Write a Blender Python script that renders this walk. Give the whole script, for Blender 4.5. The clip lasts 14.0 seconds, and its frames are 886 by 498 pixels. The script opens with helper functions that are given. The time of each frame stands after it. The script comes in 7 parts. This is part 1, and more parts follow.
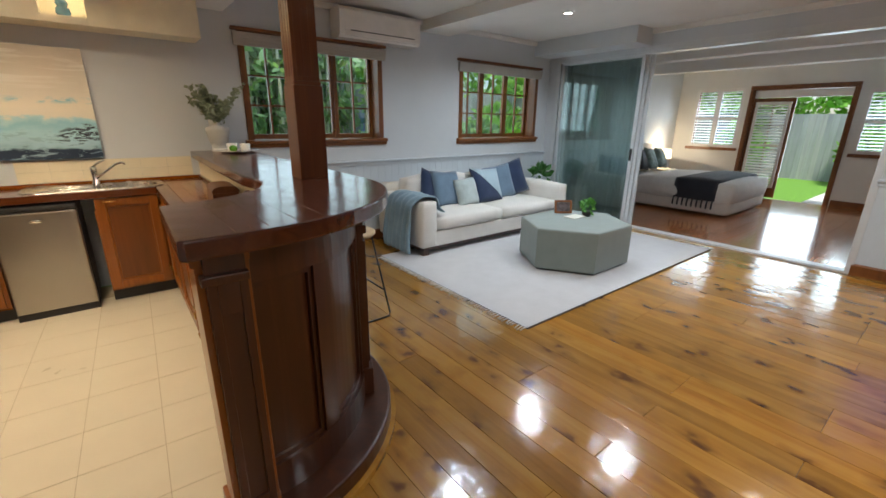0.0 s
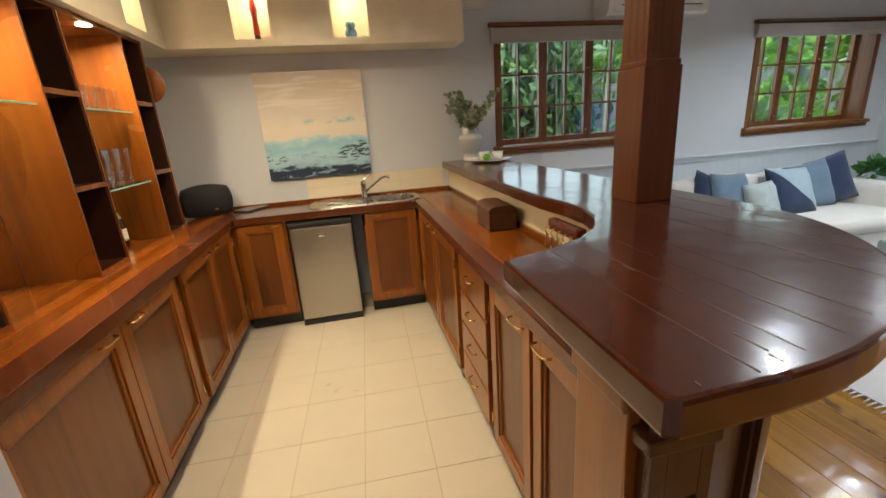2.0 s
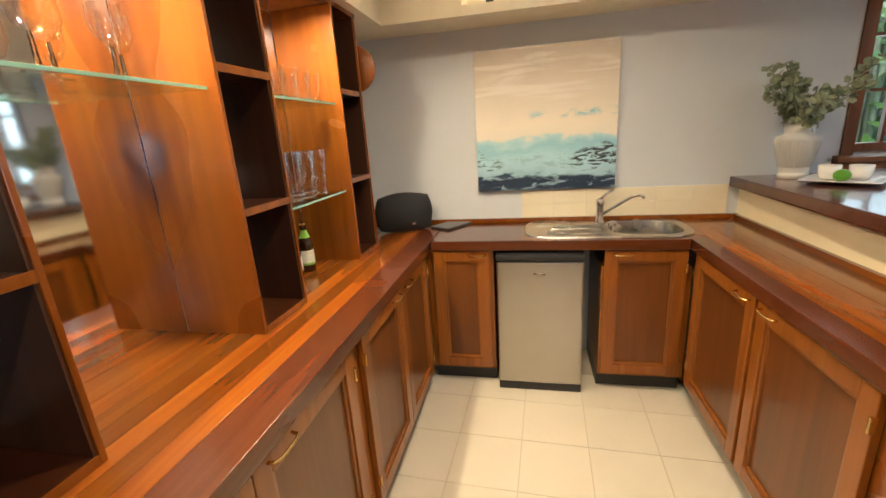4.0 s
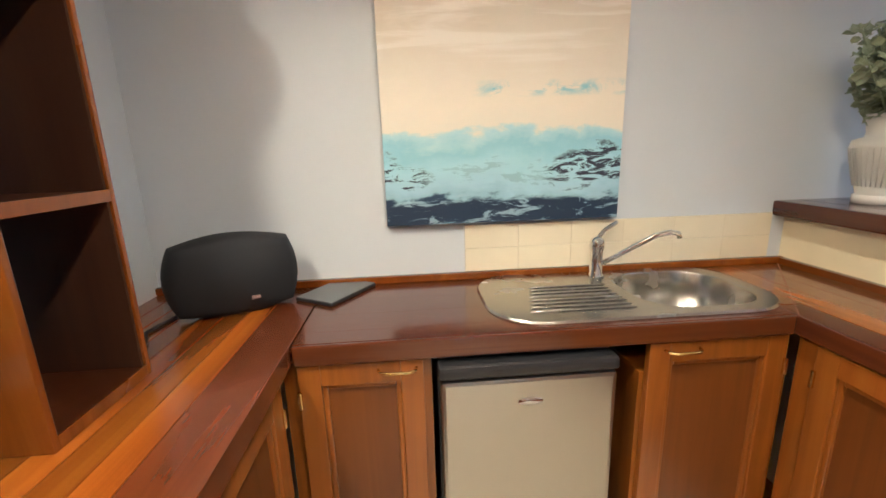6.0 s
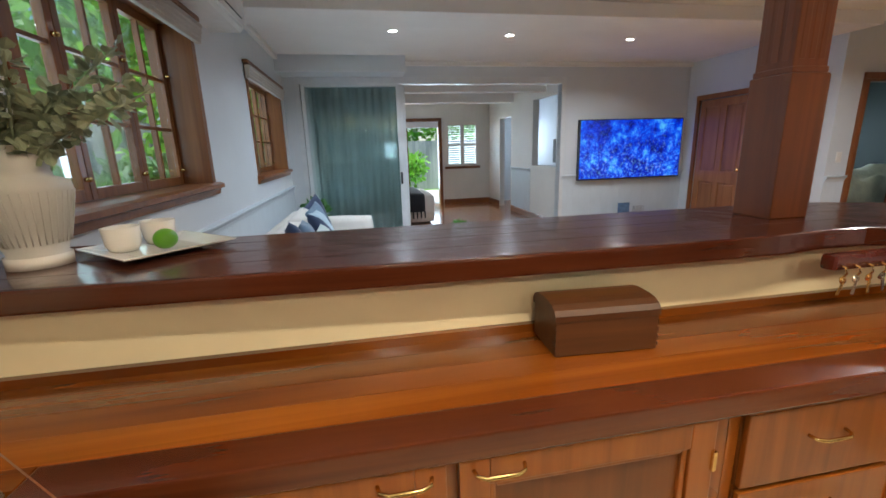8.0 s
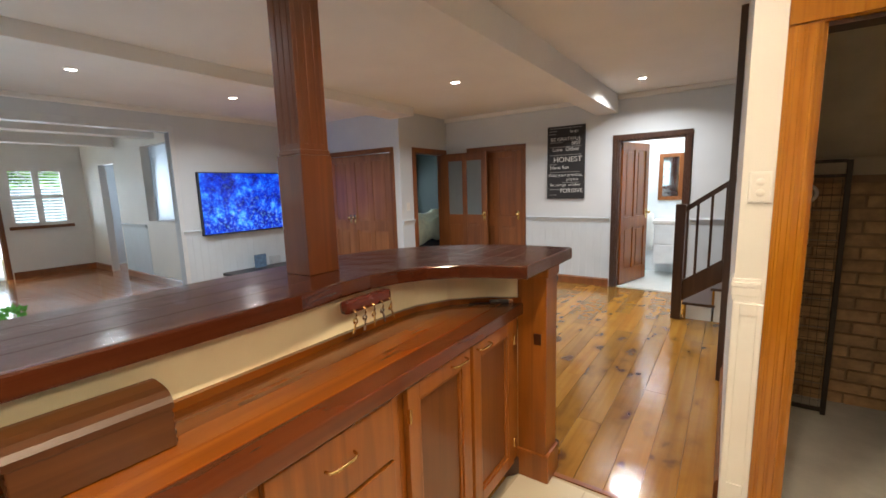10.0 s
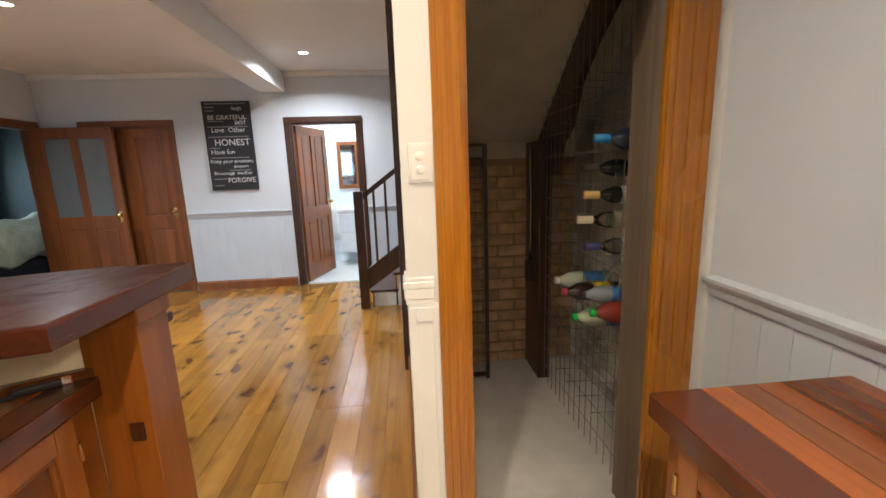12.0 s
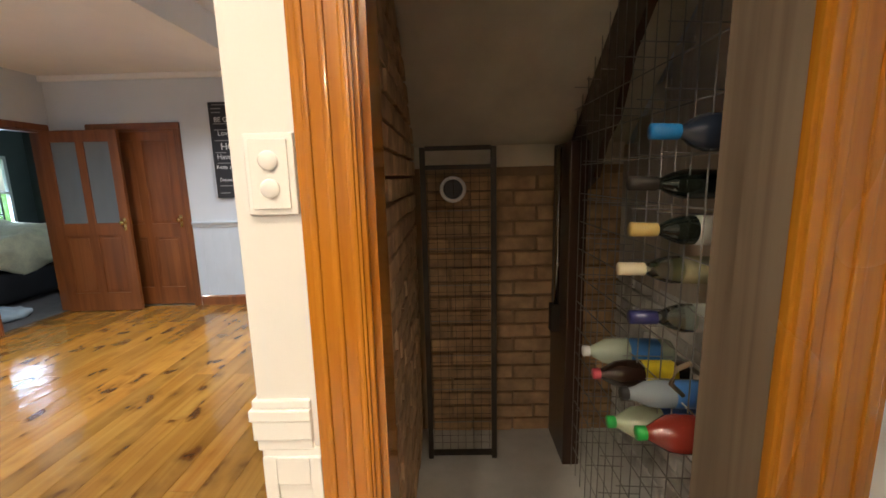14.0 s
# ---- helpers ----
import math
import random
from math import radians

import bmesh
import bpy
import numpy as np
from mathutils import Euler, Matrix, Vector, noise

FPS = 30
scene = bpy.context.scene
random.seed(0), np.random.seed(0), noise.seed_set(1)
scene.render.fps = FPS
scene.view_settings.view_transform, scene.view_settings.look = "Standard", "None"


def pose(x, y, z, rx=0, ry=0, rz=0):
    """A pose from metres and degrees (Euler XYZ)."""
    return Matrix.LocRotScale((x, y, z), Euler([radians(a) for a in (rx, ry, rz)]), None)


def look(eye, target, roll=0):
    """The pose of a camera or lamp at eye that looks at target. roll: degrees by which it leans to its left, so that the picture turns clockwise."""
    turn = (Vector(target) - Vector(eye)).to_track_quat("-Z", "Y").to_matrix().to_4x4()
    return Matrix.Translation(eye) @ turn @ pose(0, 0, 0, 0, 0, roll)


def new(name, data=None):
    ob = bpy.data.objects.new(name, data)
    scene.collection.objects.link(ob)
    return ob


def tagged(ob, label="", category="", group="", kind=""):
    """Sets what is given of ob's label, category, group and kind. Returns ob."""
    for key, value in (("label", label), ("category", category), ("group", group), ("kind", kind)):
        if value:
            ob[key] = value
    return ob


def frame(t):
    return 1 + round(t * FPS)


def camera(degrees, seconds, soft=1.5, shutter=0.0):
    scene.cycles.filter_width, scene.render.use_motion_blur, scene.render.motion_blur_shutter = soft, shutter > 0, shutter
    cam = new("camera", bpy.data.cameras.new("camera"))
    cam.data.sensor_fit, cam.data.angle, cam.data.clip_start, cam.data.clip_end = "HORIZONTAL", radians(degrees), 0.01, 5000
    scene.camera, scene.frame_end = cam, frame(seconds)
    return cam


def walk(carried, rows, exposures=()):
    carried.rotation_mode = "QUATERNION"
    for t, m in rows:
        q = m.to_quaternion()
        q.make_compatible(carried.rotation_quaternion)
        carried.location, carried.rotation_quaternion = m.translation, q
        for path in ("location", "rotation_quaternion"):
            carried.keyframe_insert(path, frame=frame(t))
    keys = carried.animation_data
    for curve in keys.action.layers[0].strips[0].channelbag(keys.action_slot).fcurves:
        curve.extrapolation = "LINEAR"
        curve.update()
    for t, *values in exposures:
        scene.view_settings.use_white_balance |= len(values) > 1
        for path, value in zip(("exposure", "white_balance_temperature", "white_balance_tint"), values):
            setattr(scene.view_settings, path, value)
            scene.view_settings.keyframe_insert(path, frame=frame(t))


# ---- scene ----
cam = camera(93.9, 14.0, soft=1.6)
PATH = [
    (0, (0.709, -0.174, 1.459), (1.895, 1.325, 0.868), 0.7),
    (0.5, (0.689, -0.107, 1.461), (1.97, 1.346, 0.963), 0.2),
    (1, (0.677, 0.043, 1.451), (1.893, 1.556, 0.966), -1.3),
    (1.5, (0.65, 0.331, 1.468), (1.437, 2.085, 0.915), -3.3),
    (2, (0.483, 0.677, 1.478), (0.871, 2.553, 0.906), -4.0),
    (2.5, (0.428, 0.944, 1.496), (0.657, 2.84, 0.902), -5.1),
    (3, (0.396, 1.242, 1.491), (0.23, 3.142, 0.89), -5.8),
    (3.2, (0.349, 1.332, 1.513), (0.016, 3.216, 0.93), -4.2),
    (5.5, (-0.055, 2.637, 1.431), (-0.49, 4.528, 0.945), -3.4),
    (5.8, (-0.067, 2.854, 1.397), (-0.166, 4.797, 0.933), -3.5),
    (6, (-0.087, 2.941, 1.381), (0.061, 4.882, 0.923), -1.7),
    (6.5, (0.064, 3.203, 1.397), (0.825, 4.993, 0.932), -0.2),
    (7, (0.288, 3.388, 1.377), (1.811, 4.603, 0.933), -1.4),
    (7.4, (0.351, 3.454, 1.419), (2.234, 3.923, 0.932), -2.5),
    (7.5, (0.362, 3.457, 1.428), (2.268, 3.803, 0.931), -2.4),
    (8, (0.323, 3.41, 1.422), (2.237, 3.068, 0.955), -1.8),
    (8.3, (0.259, 3.387, 1.46), (2.121, 2.815, 1.007), -0.0),
    (8.5, (0.256, 3.338, 1.47), (2.078, 2.634, 1.04), -0.9),
    (9, (0.229, 3.242, 1.485), (1.853, 2.139, 1.104), -1.2),
    (9.2, (0.208, 3.209, 1.487), (1.741, 1.975, 1.126), -1.3),
    (11.3, (0.135, 2.729, 1.45), (0.479, 0.783, 1.14), -2.9),
    (11.5, (0.129, 2.636, 1.438), (0.336, 0.677, 1.095), -3.1),
    (12, (0.123, 2.375, 1.428), (-0.057, 0.42, 1.047), -2.0),
    (12.5, (0.069, 2.152, 1.428), (-0.339, 0.23, 1.054), -2.0),
    (13, (-0.04, 1.924, 1.437), (-0.385, -0.017, 1.101), -1.9),
    (13.5, (-0.149, 1.778, 1.447), (-0.291, -0.19, 1.122), -1.4),
    (14, (-0.194, 1.705, 1.438), (-0.157, -0.264, 1.094), -1.4),
]
walk(cam, [(t, look(eye, target, roll)) for t, eye, target, roll in PATH], exposures=[(0.0, 0.22, 6450, 10), (1.0, 0.2, 6450, 10), (2.5, 0.4, 6600, 10), (3.2, 0.55, 6500, 10), (5.5, 0.85, 5800, 10), (6.5, 0.85, 5300, 10), (7.5, 0.42, 5700, 10), (9.0, 0.52, 6500, 10), (11.5, 0.82, 5900, 10), (12.5, 0.75, 5800, 10), (14.0, 0.92, 5850, 10)])

# ---- world and large lights ----
world = bpy.data.worlds.new("overcast_day")
scene.world = world
world.use_nodes = True
wn, wl = world.node_tree.nodes, world.node_tree.links
sky = wn.new("ShaderNodeTexSky")
sky.sky_type = "NISHITA"
sky.sun_disc = False
sky.sun_elevation, sky.sun_rotation = radians(67), radians(217)
wn["Background"].inputs["Strength"].default_value = 0.15
wl.new(sky.outputs[0], wn["Background"].inputs["Color"])


def lamp(name, kind, m, watts, colour, size=0.1, size_y=None, spread=180, cone=100):
    data = bpy.data.lights.new(name, kind)
    data.energy, data.color = watts, colour
    if kind == "AREA":
        data.shape = "RECTANGLE" if size_y else "DISK"
        data.size, data.spread = size, radians(spread)
        if size_y:
            data.size_y = size_y
    if kind == "SUN":
        data.angle = radians(12)
    if kind == "SPOT":
        data.spot_size, data.spot_blend, data.shadow_soft_size = radians(cone), 0.6, size
    ob = new(name, data)
    ob.matrix_world = m
    return ob


WARM, COOL, DAY, LED = (1.0, 0.8, 0.54), (1.0, 0.97, 0.93), (0.72, 0.86, 1.0), (0.84, 0.93, 1.0)
sun = lamp("sun", "SUN", look((-6, -8, 24), (0, 0, 0)), 5.0, (1.0, 0.97, 0.92))
# sky light through the openings
lamp("sky_window", "AREA", look((2.6, 4.78, 1.75), (2.6, 0, 1.0)), 7, DAY, 1.4, 0.9)
lamp("sky_window", "AREA", look((5.35, 4.78, 1.75), (5.35, 0, 1.0)), 9, DAY, 1.4, 0.9)
lamp("sky_door", "AREA", look((11.6, 1.9, 1.3), (6, 1.9, 0.9)), 24, DAY, 0.9, 1.9)
lamp("sky_window", "AREA", look((11.55, 3.6, 1.55), (6, 3.6, 1.0)), 28, DAY, 0.8, 1.0)
lamp("sky_window", "AREA", look((11.55, 0.85, 1.5), (6, 0.85, 1.0)), 26, DAY, 0.8, 1.0)
lamp("sky_alcove", "AREA", look((11.3, -0.6, 1.6), (8, -0.6, 1.2)), 16, DAY, 0.8, 1.1)

# ---- materials ----
def nodes_of(name):
    m = bpy.data.materials.new(name)
    m.use_nodes = True
    return m, m.node_tree.nodes, m.node_tree.links, m.node_tree.nodes["Principled BSDF"]


def coords(n, l, scale=(1, 1, 1), shift=True):
    """Object coordinates, moved by a random step for each object."""
    tc, mp = n.new("ShaderNodeTexCoord"), n.new("ShaderNodeMapping")
    mp.inputs["Scale"].default_value = scale
    l.new(tc.outputs["Object"], mp.inputs["Vector"])
    if shift:
        oi, ma = n.new("ShaderNodeObjectInfo"), n.new("ShaderNodeMath")
        ma.operation = "MULTIPLY"
        ma.inputs[1].default_value = 37.0
        l.new(oi.outputs["Random"], ma.inputs[0])
        l.new(ma.outputs[0], mp.inputs["Location"])
    return mp.outputs[0]


def noise_node(n, l, vec, scale, detail=4, rough=0.55, dist=0.0):
    t = n.new("ShaderNodeTexNoise")
    t.inputs["Scale"].default_value, t.inputs["Detail"].default_value = scale, detail
    t.inputs["Roughness"].default_value, t.inputs["Distortion"].default_value = rough, dist
    l.new(vec, t.inputs["Vector"])
    return t.outputs["Fac"]


def ramp(n, l, fac, stops):
    r = n.new("ShaderNodeValToRGB")
    while len(r.color_ramp.elements) < len(stops):
        r.color_ramp.elements.new(0.5)
    for e, (p, c) in zip(r.color_ramp.elements, stops):
        e.position, e.color = p, (*c, 1)
    l.new(fac, r.inputs[0])
    return r.outputs[0]


def mixc(n, l, fac, a, b, mode="MIX"):
    m = n.new("ShaderNodeMix")
    m.data_type, m.blend_type = "RGBA", mode
    for sock, v in ((m.inputs[0], fac), (m.inputs[6], a), (m.inputs[7], b)):
        if isinstance(v, (int, float)):
            sock.default_value = v
        elif isinstance(v, tuple):
            sock.default_value = (*v, 1)
        else:
            l.new(v, sock)
    return m.outputs[2]


def bump(n, l, b, height, strength, distance=0.002):
    k = n.new("ShaderNodeBump")
    k.inputs["Strength"].default_value, k.inputs["Distance"].default_value = strength, distance
    l.new(height, k.inputs["Height"])
    l.new(k.outputs[0], b.inputs["Normal"])


def plain(name, colour, rough=0.5, metal=0.0, vary=0.06, scale=6, bumps=0.0, fine=60, coat=0.0):
    m, n, l, b = nodes_of(name)
    v = coords(n, l)
    f = noise_node(n, l, v, scale)
    lo, hi = tuple(c * (1 - vary) for c in colour), tuple(min(1, c * (1 + vary)) for c in colour)
    l.new(ramp(n, l, f, [(0.3, lo), (0.7, hi)]), b.inputs["Base Color"])
    b.inputs["Metallic"].default_value = metal
    g = noise_node(n, l, v, fine, 3)
    r = n.new("ShaderNodeMapRange")
    r.inputs[3].default_value, r.inputs[4].default_value = max(0.02, rough - 0.06), min(1, rough + 0.06)
    l.new(f, r.inputs[0])
    l.new(r.outputs[0], b.inputs["Roughness"])
    b.inputs["Coat Weight"].default_value = coat
    if bumps:
        bump(n, l, b, g, bumps)
    return m


def wood(name, dark, mid, light, along="y", rough=0.25, coat=0.3, grain=1.0, tint=0.25, knots=0.0, bumps=0.08, coat_rough=0.08, wave=0.0):
    """Timber with grain along one axis, tint varied from piece to piece."""
    m, n, l, b = nodes_of(name)
    sc = {"x": (0.6, 14, 14), "y": (14, 0.6, 14), "z": (14, 14, 0.6)}[along]
    v = coords(n, l, tuple(s * grain for s in sc))
    f = noise_node(n, l, v, 1.6, 6, 0.6, 1.2)
    col = ramp(n, l, f, [(0.28, dark), (0.5, mid), (0.74, light)])
    big = noise_node(n, l, coords(n, l, (1, 1, 1)), 1.3, 2)
    col = mixc(n, l, 0.35, col, ramp(n, l, big, [(0.3, dark), (0.7, light)]), "MIX")
    if tint:
        oi = n.new("ShaderNodeObjectInfo")
        t = ramp(n, l, oi.outputs["Random"], [(0.0, (1 - tint,) * 3), (0.5, (1, 1, 1)), (1.0, (1 + tint, 1 + tint * 0.7, 1 + tint * 0.4))])
        col = mixc(n, l, 1.0, col, t, "MULTIPLY")
    if knots:
        ks = {"x": (3.7, 5.6, 4), "y": (5.6, 3.7, 4), "z": (5, 5, 2)}[along]
        vo = n.new("ShaderNodeTexVoronoi")
        vo.inputs["Scale"].default_value = 1.0
        wob = n.new("ShaderNodeVectorMath")
        wob.operation = "ADD"
        nz = n.new("ShaderNodeTexNoise")
        nz.inputs["Scale"].default_value = 1.7
        kv = coords(n, l, ks)
        l.new(kv, nz.inputs["Vector"])
        l.new(kv, wob.inputs[0])
        l.new(nz.outputs["Color"], wob.inputs[1])
        l.new(wob.outputs[0], vo.inputs["Vector"])
        k = ramp(n, l, vo.outputs["Distance"], [(0.06, (1, 1, 1)), (0.15, (0.8, 0.8, 0.8)), (0.24, (0.3, 0.3, 0.3)), (0.5, (0, 0, 0))])
        pick = ramp(n, l, vo.outputs["Color"], [(1 - knots - 0.02, (0, 0, 0)), (1 - knots, (1, 1, 1))])
        kk = mixc(n, l, 1.0, k, pick, "MULTIPLY")
        col = mixc(n, l, kk, col, (0.095, 0.034, 0.008))
    l.new(col, b.inputs["Base Color"])
    r = n.new("ShaderNodeMapRange")
    r.inputs[3].default_value, r.inputs[4].default_value = max(0.03, rough - 0.07), rough + 0.08
    l.new(big, r.inputs[0])
    l.new(r.outputs[0], b.inputs["Roughness"])
    b.inputs["Coat Weight"].default_value, b.inputs["Coat Roughness"].default_value = coat, coat_rough
    if wave:
        soft = n.new("ShaderNodeMath")
        soft.operation = "MULTIPLY_ADD"
        soft.inputs[1].default_value = wave
        l.new(noise_node(n, l, coords(n, l, (1, 1, 1)), 9.0, 2, 0.4), soft.inputs[0])
        l.new(f, soft.inputs[2])
        bump(n, l, b, soft.outputs[0], bumps, 0.001)
        l.new(b.inputs["Normal"].links[0].from_socket, b.inputs["Coat Normal"])
    elif bumps:
        bump(n, l, b, f, bumps, 0.001)
    return m


def glass(name, colour=(0.9, 0.97, 0.95), rough=0.0, ior=1.45, alpha=None):
    m, n, l, b = nodes_of(name)
    b.inputs["Base Color"].default_value = (*colour, 1)
    b.inputs["Roughness"].default_value, b.inputs["IOR"].default_value = rough, ior
    b.inputs["Transmission Weight"].default_value = 1.0
    return m


def pane_glass(name, tint=(0.93, 0.97, 0.96), gloss=0.12):
    """Thin window glass: clear, with a faint mirror sheen."""
    m, n, l, b = nodes_of(name)
    n.remove(b)
    tr, gl, mx, fr = n.new("ShaderNodeBsdfTransparent"), n.new("ShaderNodeBsdfGlossy"), n.new("ShaderNodeMixShader"), n.new("ShaderNodeLayerWeight")
    ad = n.new("ShaderNodeMath")
    ad.inputs[1].default_value = 0.035
    tr.inputs["Color"].default_value = (*tint, 1)
    gl.inputs["Roughness"].default_value = 0.02
    fr.inputs["Blend"].default_value = gloss
    l.new(fr.outputs["Facing"], ad.inputs[0])
    l.new(ad.outputs[0], mx.inputs[0])
    l.new(tr.outputs[0], mx.inputs[1])
    l.new(gl.outputs[0], mx.inputs[2])
    l.new(mx.outputs[0], n["Material Output"].inputs["Surface"])
    return m


def glow(name, colour, strength):
    m, n, l, b = nodes_of(name)
    b.inputs["Base Color"].default_value = (*colour, 1)
    b.inputs["Emission Color"].default_value = (*colour, 1)
    b.inputs["Emission Strength"].default_value = strength
    return m


def fabric(name, colour, vary=0.12, weave=220, bumps=0.3):
    m, n, l, b = nodes_of(name)
    v = coords(n, l)
    f = noise_node(n, l, v, 7, 4)
    g = noise_node(n, l, v, weave, 2)
    lo, hi = tuple(c * (1 - vary) for c in colour), tuple(min(1, c * (1 + vary)) for c in colour)
    c1 = ramp(n, l, f, [(0.3, lo), (0.7, hi)])
    l.new(mixc(n, l, 0.25, c1, ramp(n, l, g, [(0.35, lo), (0.65, hi)])), b.inputs["Base Color"])
    b.inputs["Roughness"].default_value = 0.92
    b.inputs["Sheen Weight"].default_value = 0.2
    bump(n, l, b, g, bumps)
    return m


def sheer(name, colour):
    """Thin cloth that lets part of the light through."""
    m, n, l, b = nodes_of(name)
    f = noise_node(n, l, coords(n, l, (1, 8, 0.3)), 3.0, 3)
    c = ramp(n, l, f, [(0.3, tuple(x * 0.8 for x in colour)), (0.7, colour)])
    df, tl, m1 = n.new("ShaderNodeBsdfDiffuse"), n.new("ShaderNodeBsdfTranslucent"), n.new("ShaderNodeMixShader")
    tr, m2 = n.new("ShaderNodeBsdfTransparent"), n.new("ShaderNodeMixShader")
    m1.inputs[0].default_value, m2.inputs[0].default_value = 0.5, 0.12
    l.new(c, df.inputs[0])
    l.new(c, tl.inputs[0])
    l.new(df.outputs[0], m1.inputs[1])
    l.new(tl.outputs[0], m1.inputs[2])
    l.new(m1.outputs[0], m2.inputs[1])
    l.new(tr.outputs[0], m2.inputs[2])
    n.remove(b)
    l.new(m2.outputs[0], n["Material Output"].inputs["Surface"])
    return m


def leafy(name, colour):
    """Thin leaves: light comes through from behind."""
    m, n, l, b = nodes_of(name)
    geo = n.new("ShaderNodeNewGeometry")
    c = ramp(n, l, geo.outputs["Random Per Island"], [(0.0, tuple(x * 0.5 for x in colour)), (0.6, colour), (1.0, tuple(min(1, x * 1.6) for x in colour))])
    l.new(c, b.inputs["Base Color"])
    b.inputs["Roughness"].default_value = 0.45
    tl, mx = n.new("ShaderNodeBsdfTranslucent"), n.new("ShaderNodeMixShader")
    l.new(mixc(n, l, 1.0, c, (1.5, 1.5, 0.7), "MULTIPLY"), tl.inputs[0])
    mx.inputs[0].default_value = 0.45
    l.new(b.outputs[0], mx.inputs[1])
    l.new(tl.outputs[0], mx.inputs[2])
    l.new(mx.outputs[0], n["Material Output"].inputs["Surface"])
    return m


WALL = plain("wall_paint_pale_grey", (0.6, 0.635, 0.665), 0.6, vary=0.03, scale=2.5, bumps=0.05, fine=90)
WALL_WARM = plain("wall_paint_cream", (0.73, 0.72, 0.685), 0.6, vary=0.03, scale=2.5, bumps=0.05, fine=90)
CEIL = plain("ceiling_paint", (0.8, 0.785, 0.755), 0.75, vary=0.03, scale=2, bumps=0.04, fine=80)
DADO = plain("wainscot_paint", (0.56, 0.62, 0.67), 0.42, vary=0.04, scale=3, bumps=0.03)
TRIMW = plain("white_gloss_trim", (0.78, 0.77, 0.74), 0.35, vary=0.03)
CREAM = plain("cream_upstand_paint", (0.83, 0.74, 0.51), 0.35, vary=0.04)
CREAMTILE = plain("cream_glazed_tile", (0.79, 0.715, 0.54), 0.18, vary=0.03, coat=0.3)
FLOORTILE = plain("cream_floor_tile", (0.63, 0.57, 0.455), 0.3, vary=0.03, scale=3)
GROUT = plain("grout", (0.44, 0.385, 0.3), 0.9)
PINE = wood("knotty_pine_floor", (0.235, 0.095, 0.012), (0.35, 0.168, 0.025), (0.445, 0.238, 0.043), "y", 0.16, 0.45, 0.5, 0.2, 0.8, 0.25, 0.12, 16.0)
BEDFLOOR = wood("red_timber_floor", (0.22, 0.062, 0.014), (0.37, 0.12, 0.028), (0.47, 0.18, 0.05), "x", 0.18, 0.5, 0.5, 0.2, 0.0, 0.1, 0.08, 10.0)
BARTOP = wood("dark_red_bar_timber", (0.026, 0.0058, 0.0026), (0.06, 0.0135, 0.0052), (0.1, 0.026, 0.01), "y", 0.2, 0.3, 0.6, 0.16, 0.0, 0.22, 0.09, 12.0)
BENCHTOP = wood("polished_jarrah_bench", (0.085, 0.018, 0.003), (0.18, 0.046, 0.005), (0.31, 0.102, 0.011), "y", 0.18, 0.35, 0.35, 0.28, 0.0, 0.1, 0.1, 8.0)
# bench timber darkened for the north run: shade by the west corner coloured in
BENCHTOPX_SHADED = wood("shaded_jarrah_bench_north", (0.032, 0.007, 0.003), (0.07, 0.017, 0.005), (0.12, 0.035, 0.009), "x", 0.2, 0.5, 0.6, 0.22, 0.0, 0.1, 0.1, 8.0)
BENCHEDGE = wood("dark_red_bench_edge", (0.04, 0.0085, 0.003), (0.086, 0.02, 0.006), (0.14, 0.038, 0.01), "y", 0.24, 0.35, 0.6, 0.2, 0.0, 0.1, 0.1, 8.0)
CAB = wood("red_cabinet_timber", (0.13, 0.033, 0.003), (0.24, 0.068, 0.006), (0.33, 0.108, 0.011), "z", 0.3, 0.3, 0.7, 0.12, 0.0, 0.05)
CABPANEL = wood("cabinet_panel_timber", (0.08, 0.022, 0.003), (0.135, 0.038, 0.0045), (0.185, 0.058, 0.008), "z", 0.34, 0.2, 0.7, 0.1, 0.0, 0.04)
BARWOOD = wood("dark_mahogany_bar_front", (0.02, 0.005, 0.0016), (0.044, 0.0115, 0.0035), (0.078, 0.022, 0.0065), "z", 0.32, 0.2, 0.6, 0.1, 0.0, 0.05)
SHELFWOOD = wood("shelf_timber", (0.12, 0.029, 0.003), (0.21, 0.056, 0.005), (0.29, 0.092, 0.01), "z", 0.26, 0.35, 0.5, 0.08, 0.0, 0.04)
DOORWOOD = wood("brown_door_timber", (0.11, 0.033, 0.009), (0.2, 0.064, 0.016), (0.29, 0.105, 0.027), "z", 0.35, 0.2, 0.5, 0.1, 0.0, 0.05)
ORANGEPINE = wood("orange_pine_architrave", (0.25, 0.075, 0.003), (0.39, 0.14, 0.006), (0.49, 0.205, 0.013), "z", 0.25, 0.4, 1.3, 0.06, 0.12, 0.08)
WINWOOD = wood("window_timber", (0.105, 0.031, 0.007), (0.2, 0.066, 0.013), (0.29, 0.108, 0.022), "z", 0.4, 0.2, 0.6, 0.08, 0.0, 0.05)
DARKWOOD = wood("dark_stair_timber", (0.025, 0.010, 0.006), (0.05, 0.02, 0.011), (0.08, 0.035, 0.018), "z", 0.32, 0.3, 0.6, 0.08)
POSTWOOD = wood("brown_post_timber", (0.055, 0.0125, 0.002), (0.11, 0.029, 0.0045), (0.165, 0.05, 0.009), "z", 0.3, 0.2, 0.6, 0.06, 0.0, 0.05)
RAWPOST = wood("weathered_raw_timber", (0.115, 0.078, 0.045), (0.19, 0.138, 0.085), (0.26, 0.195, 0.128), "z", 0.8, 0.0, 0.6, 0.1, 0.1, 0.2)
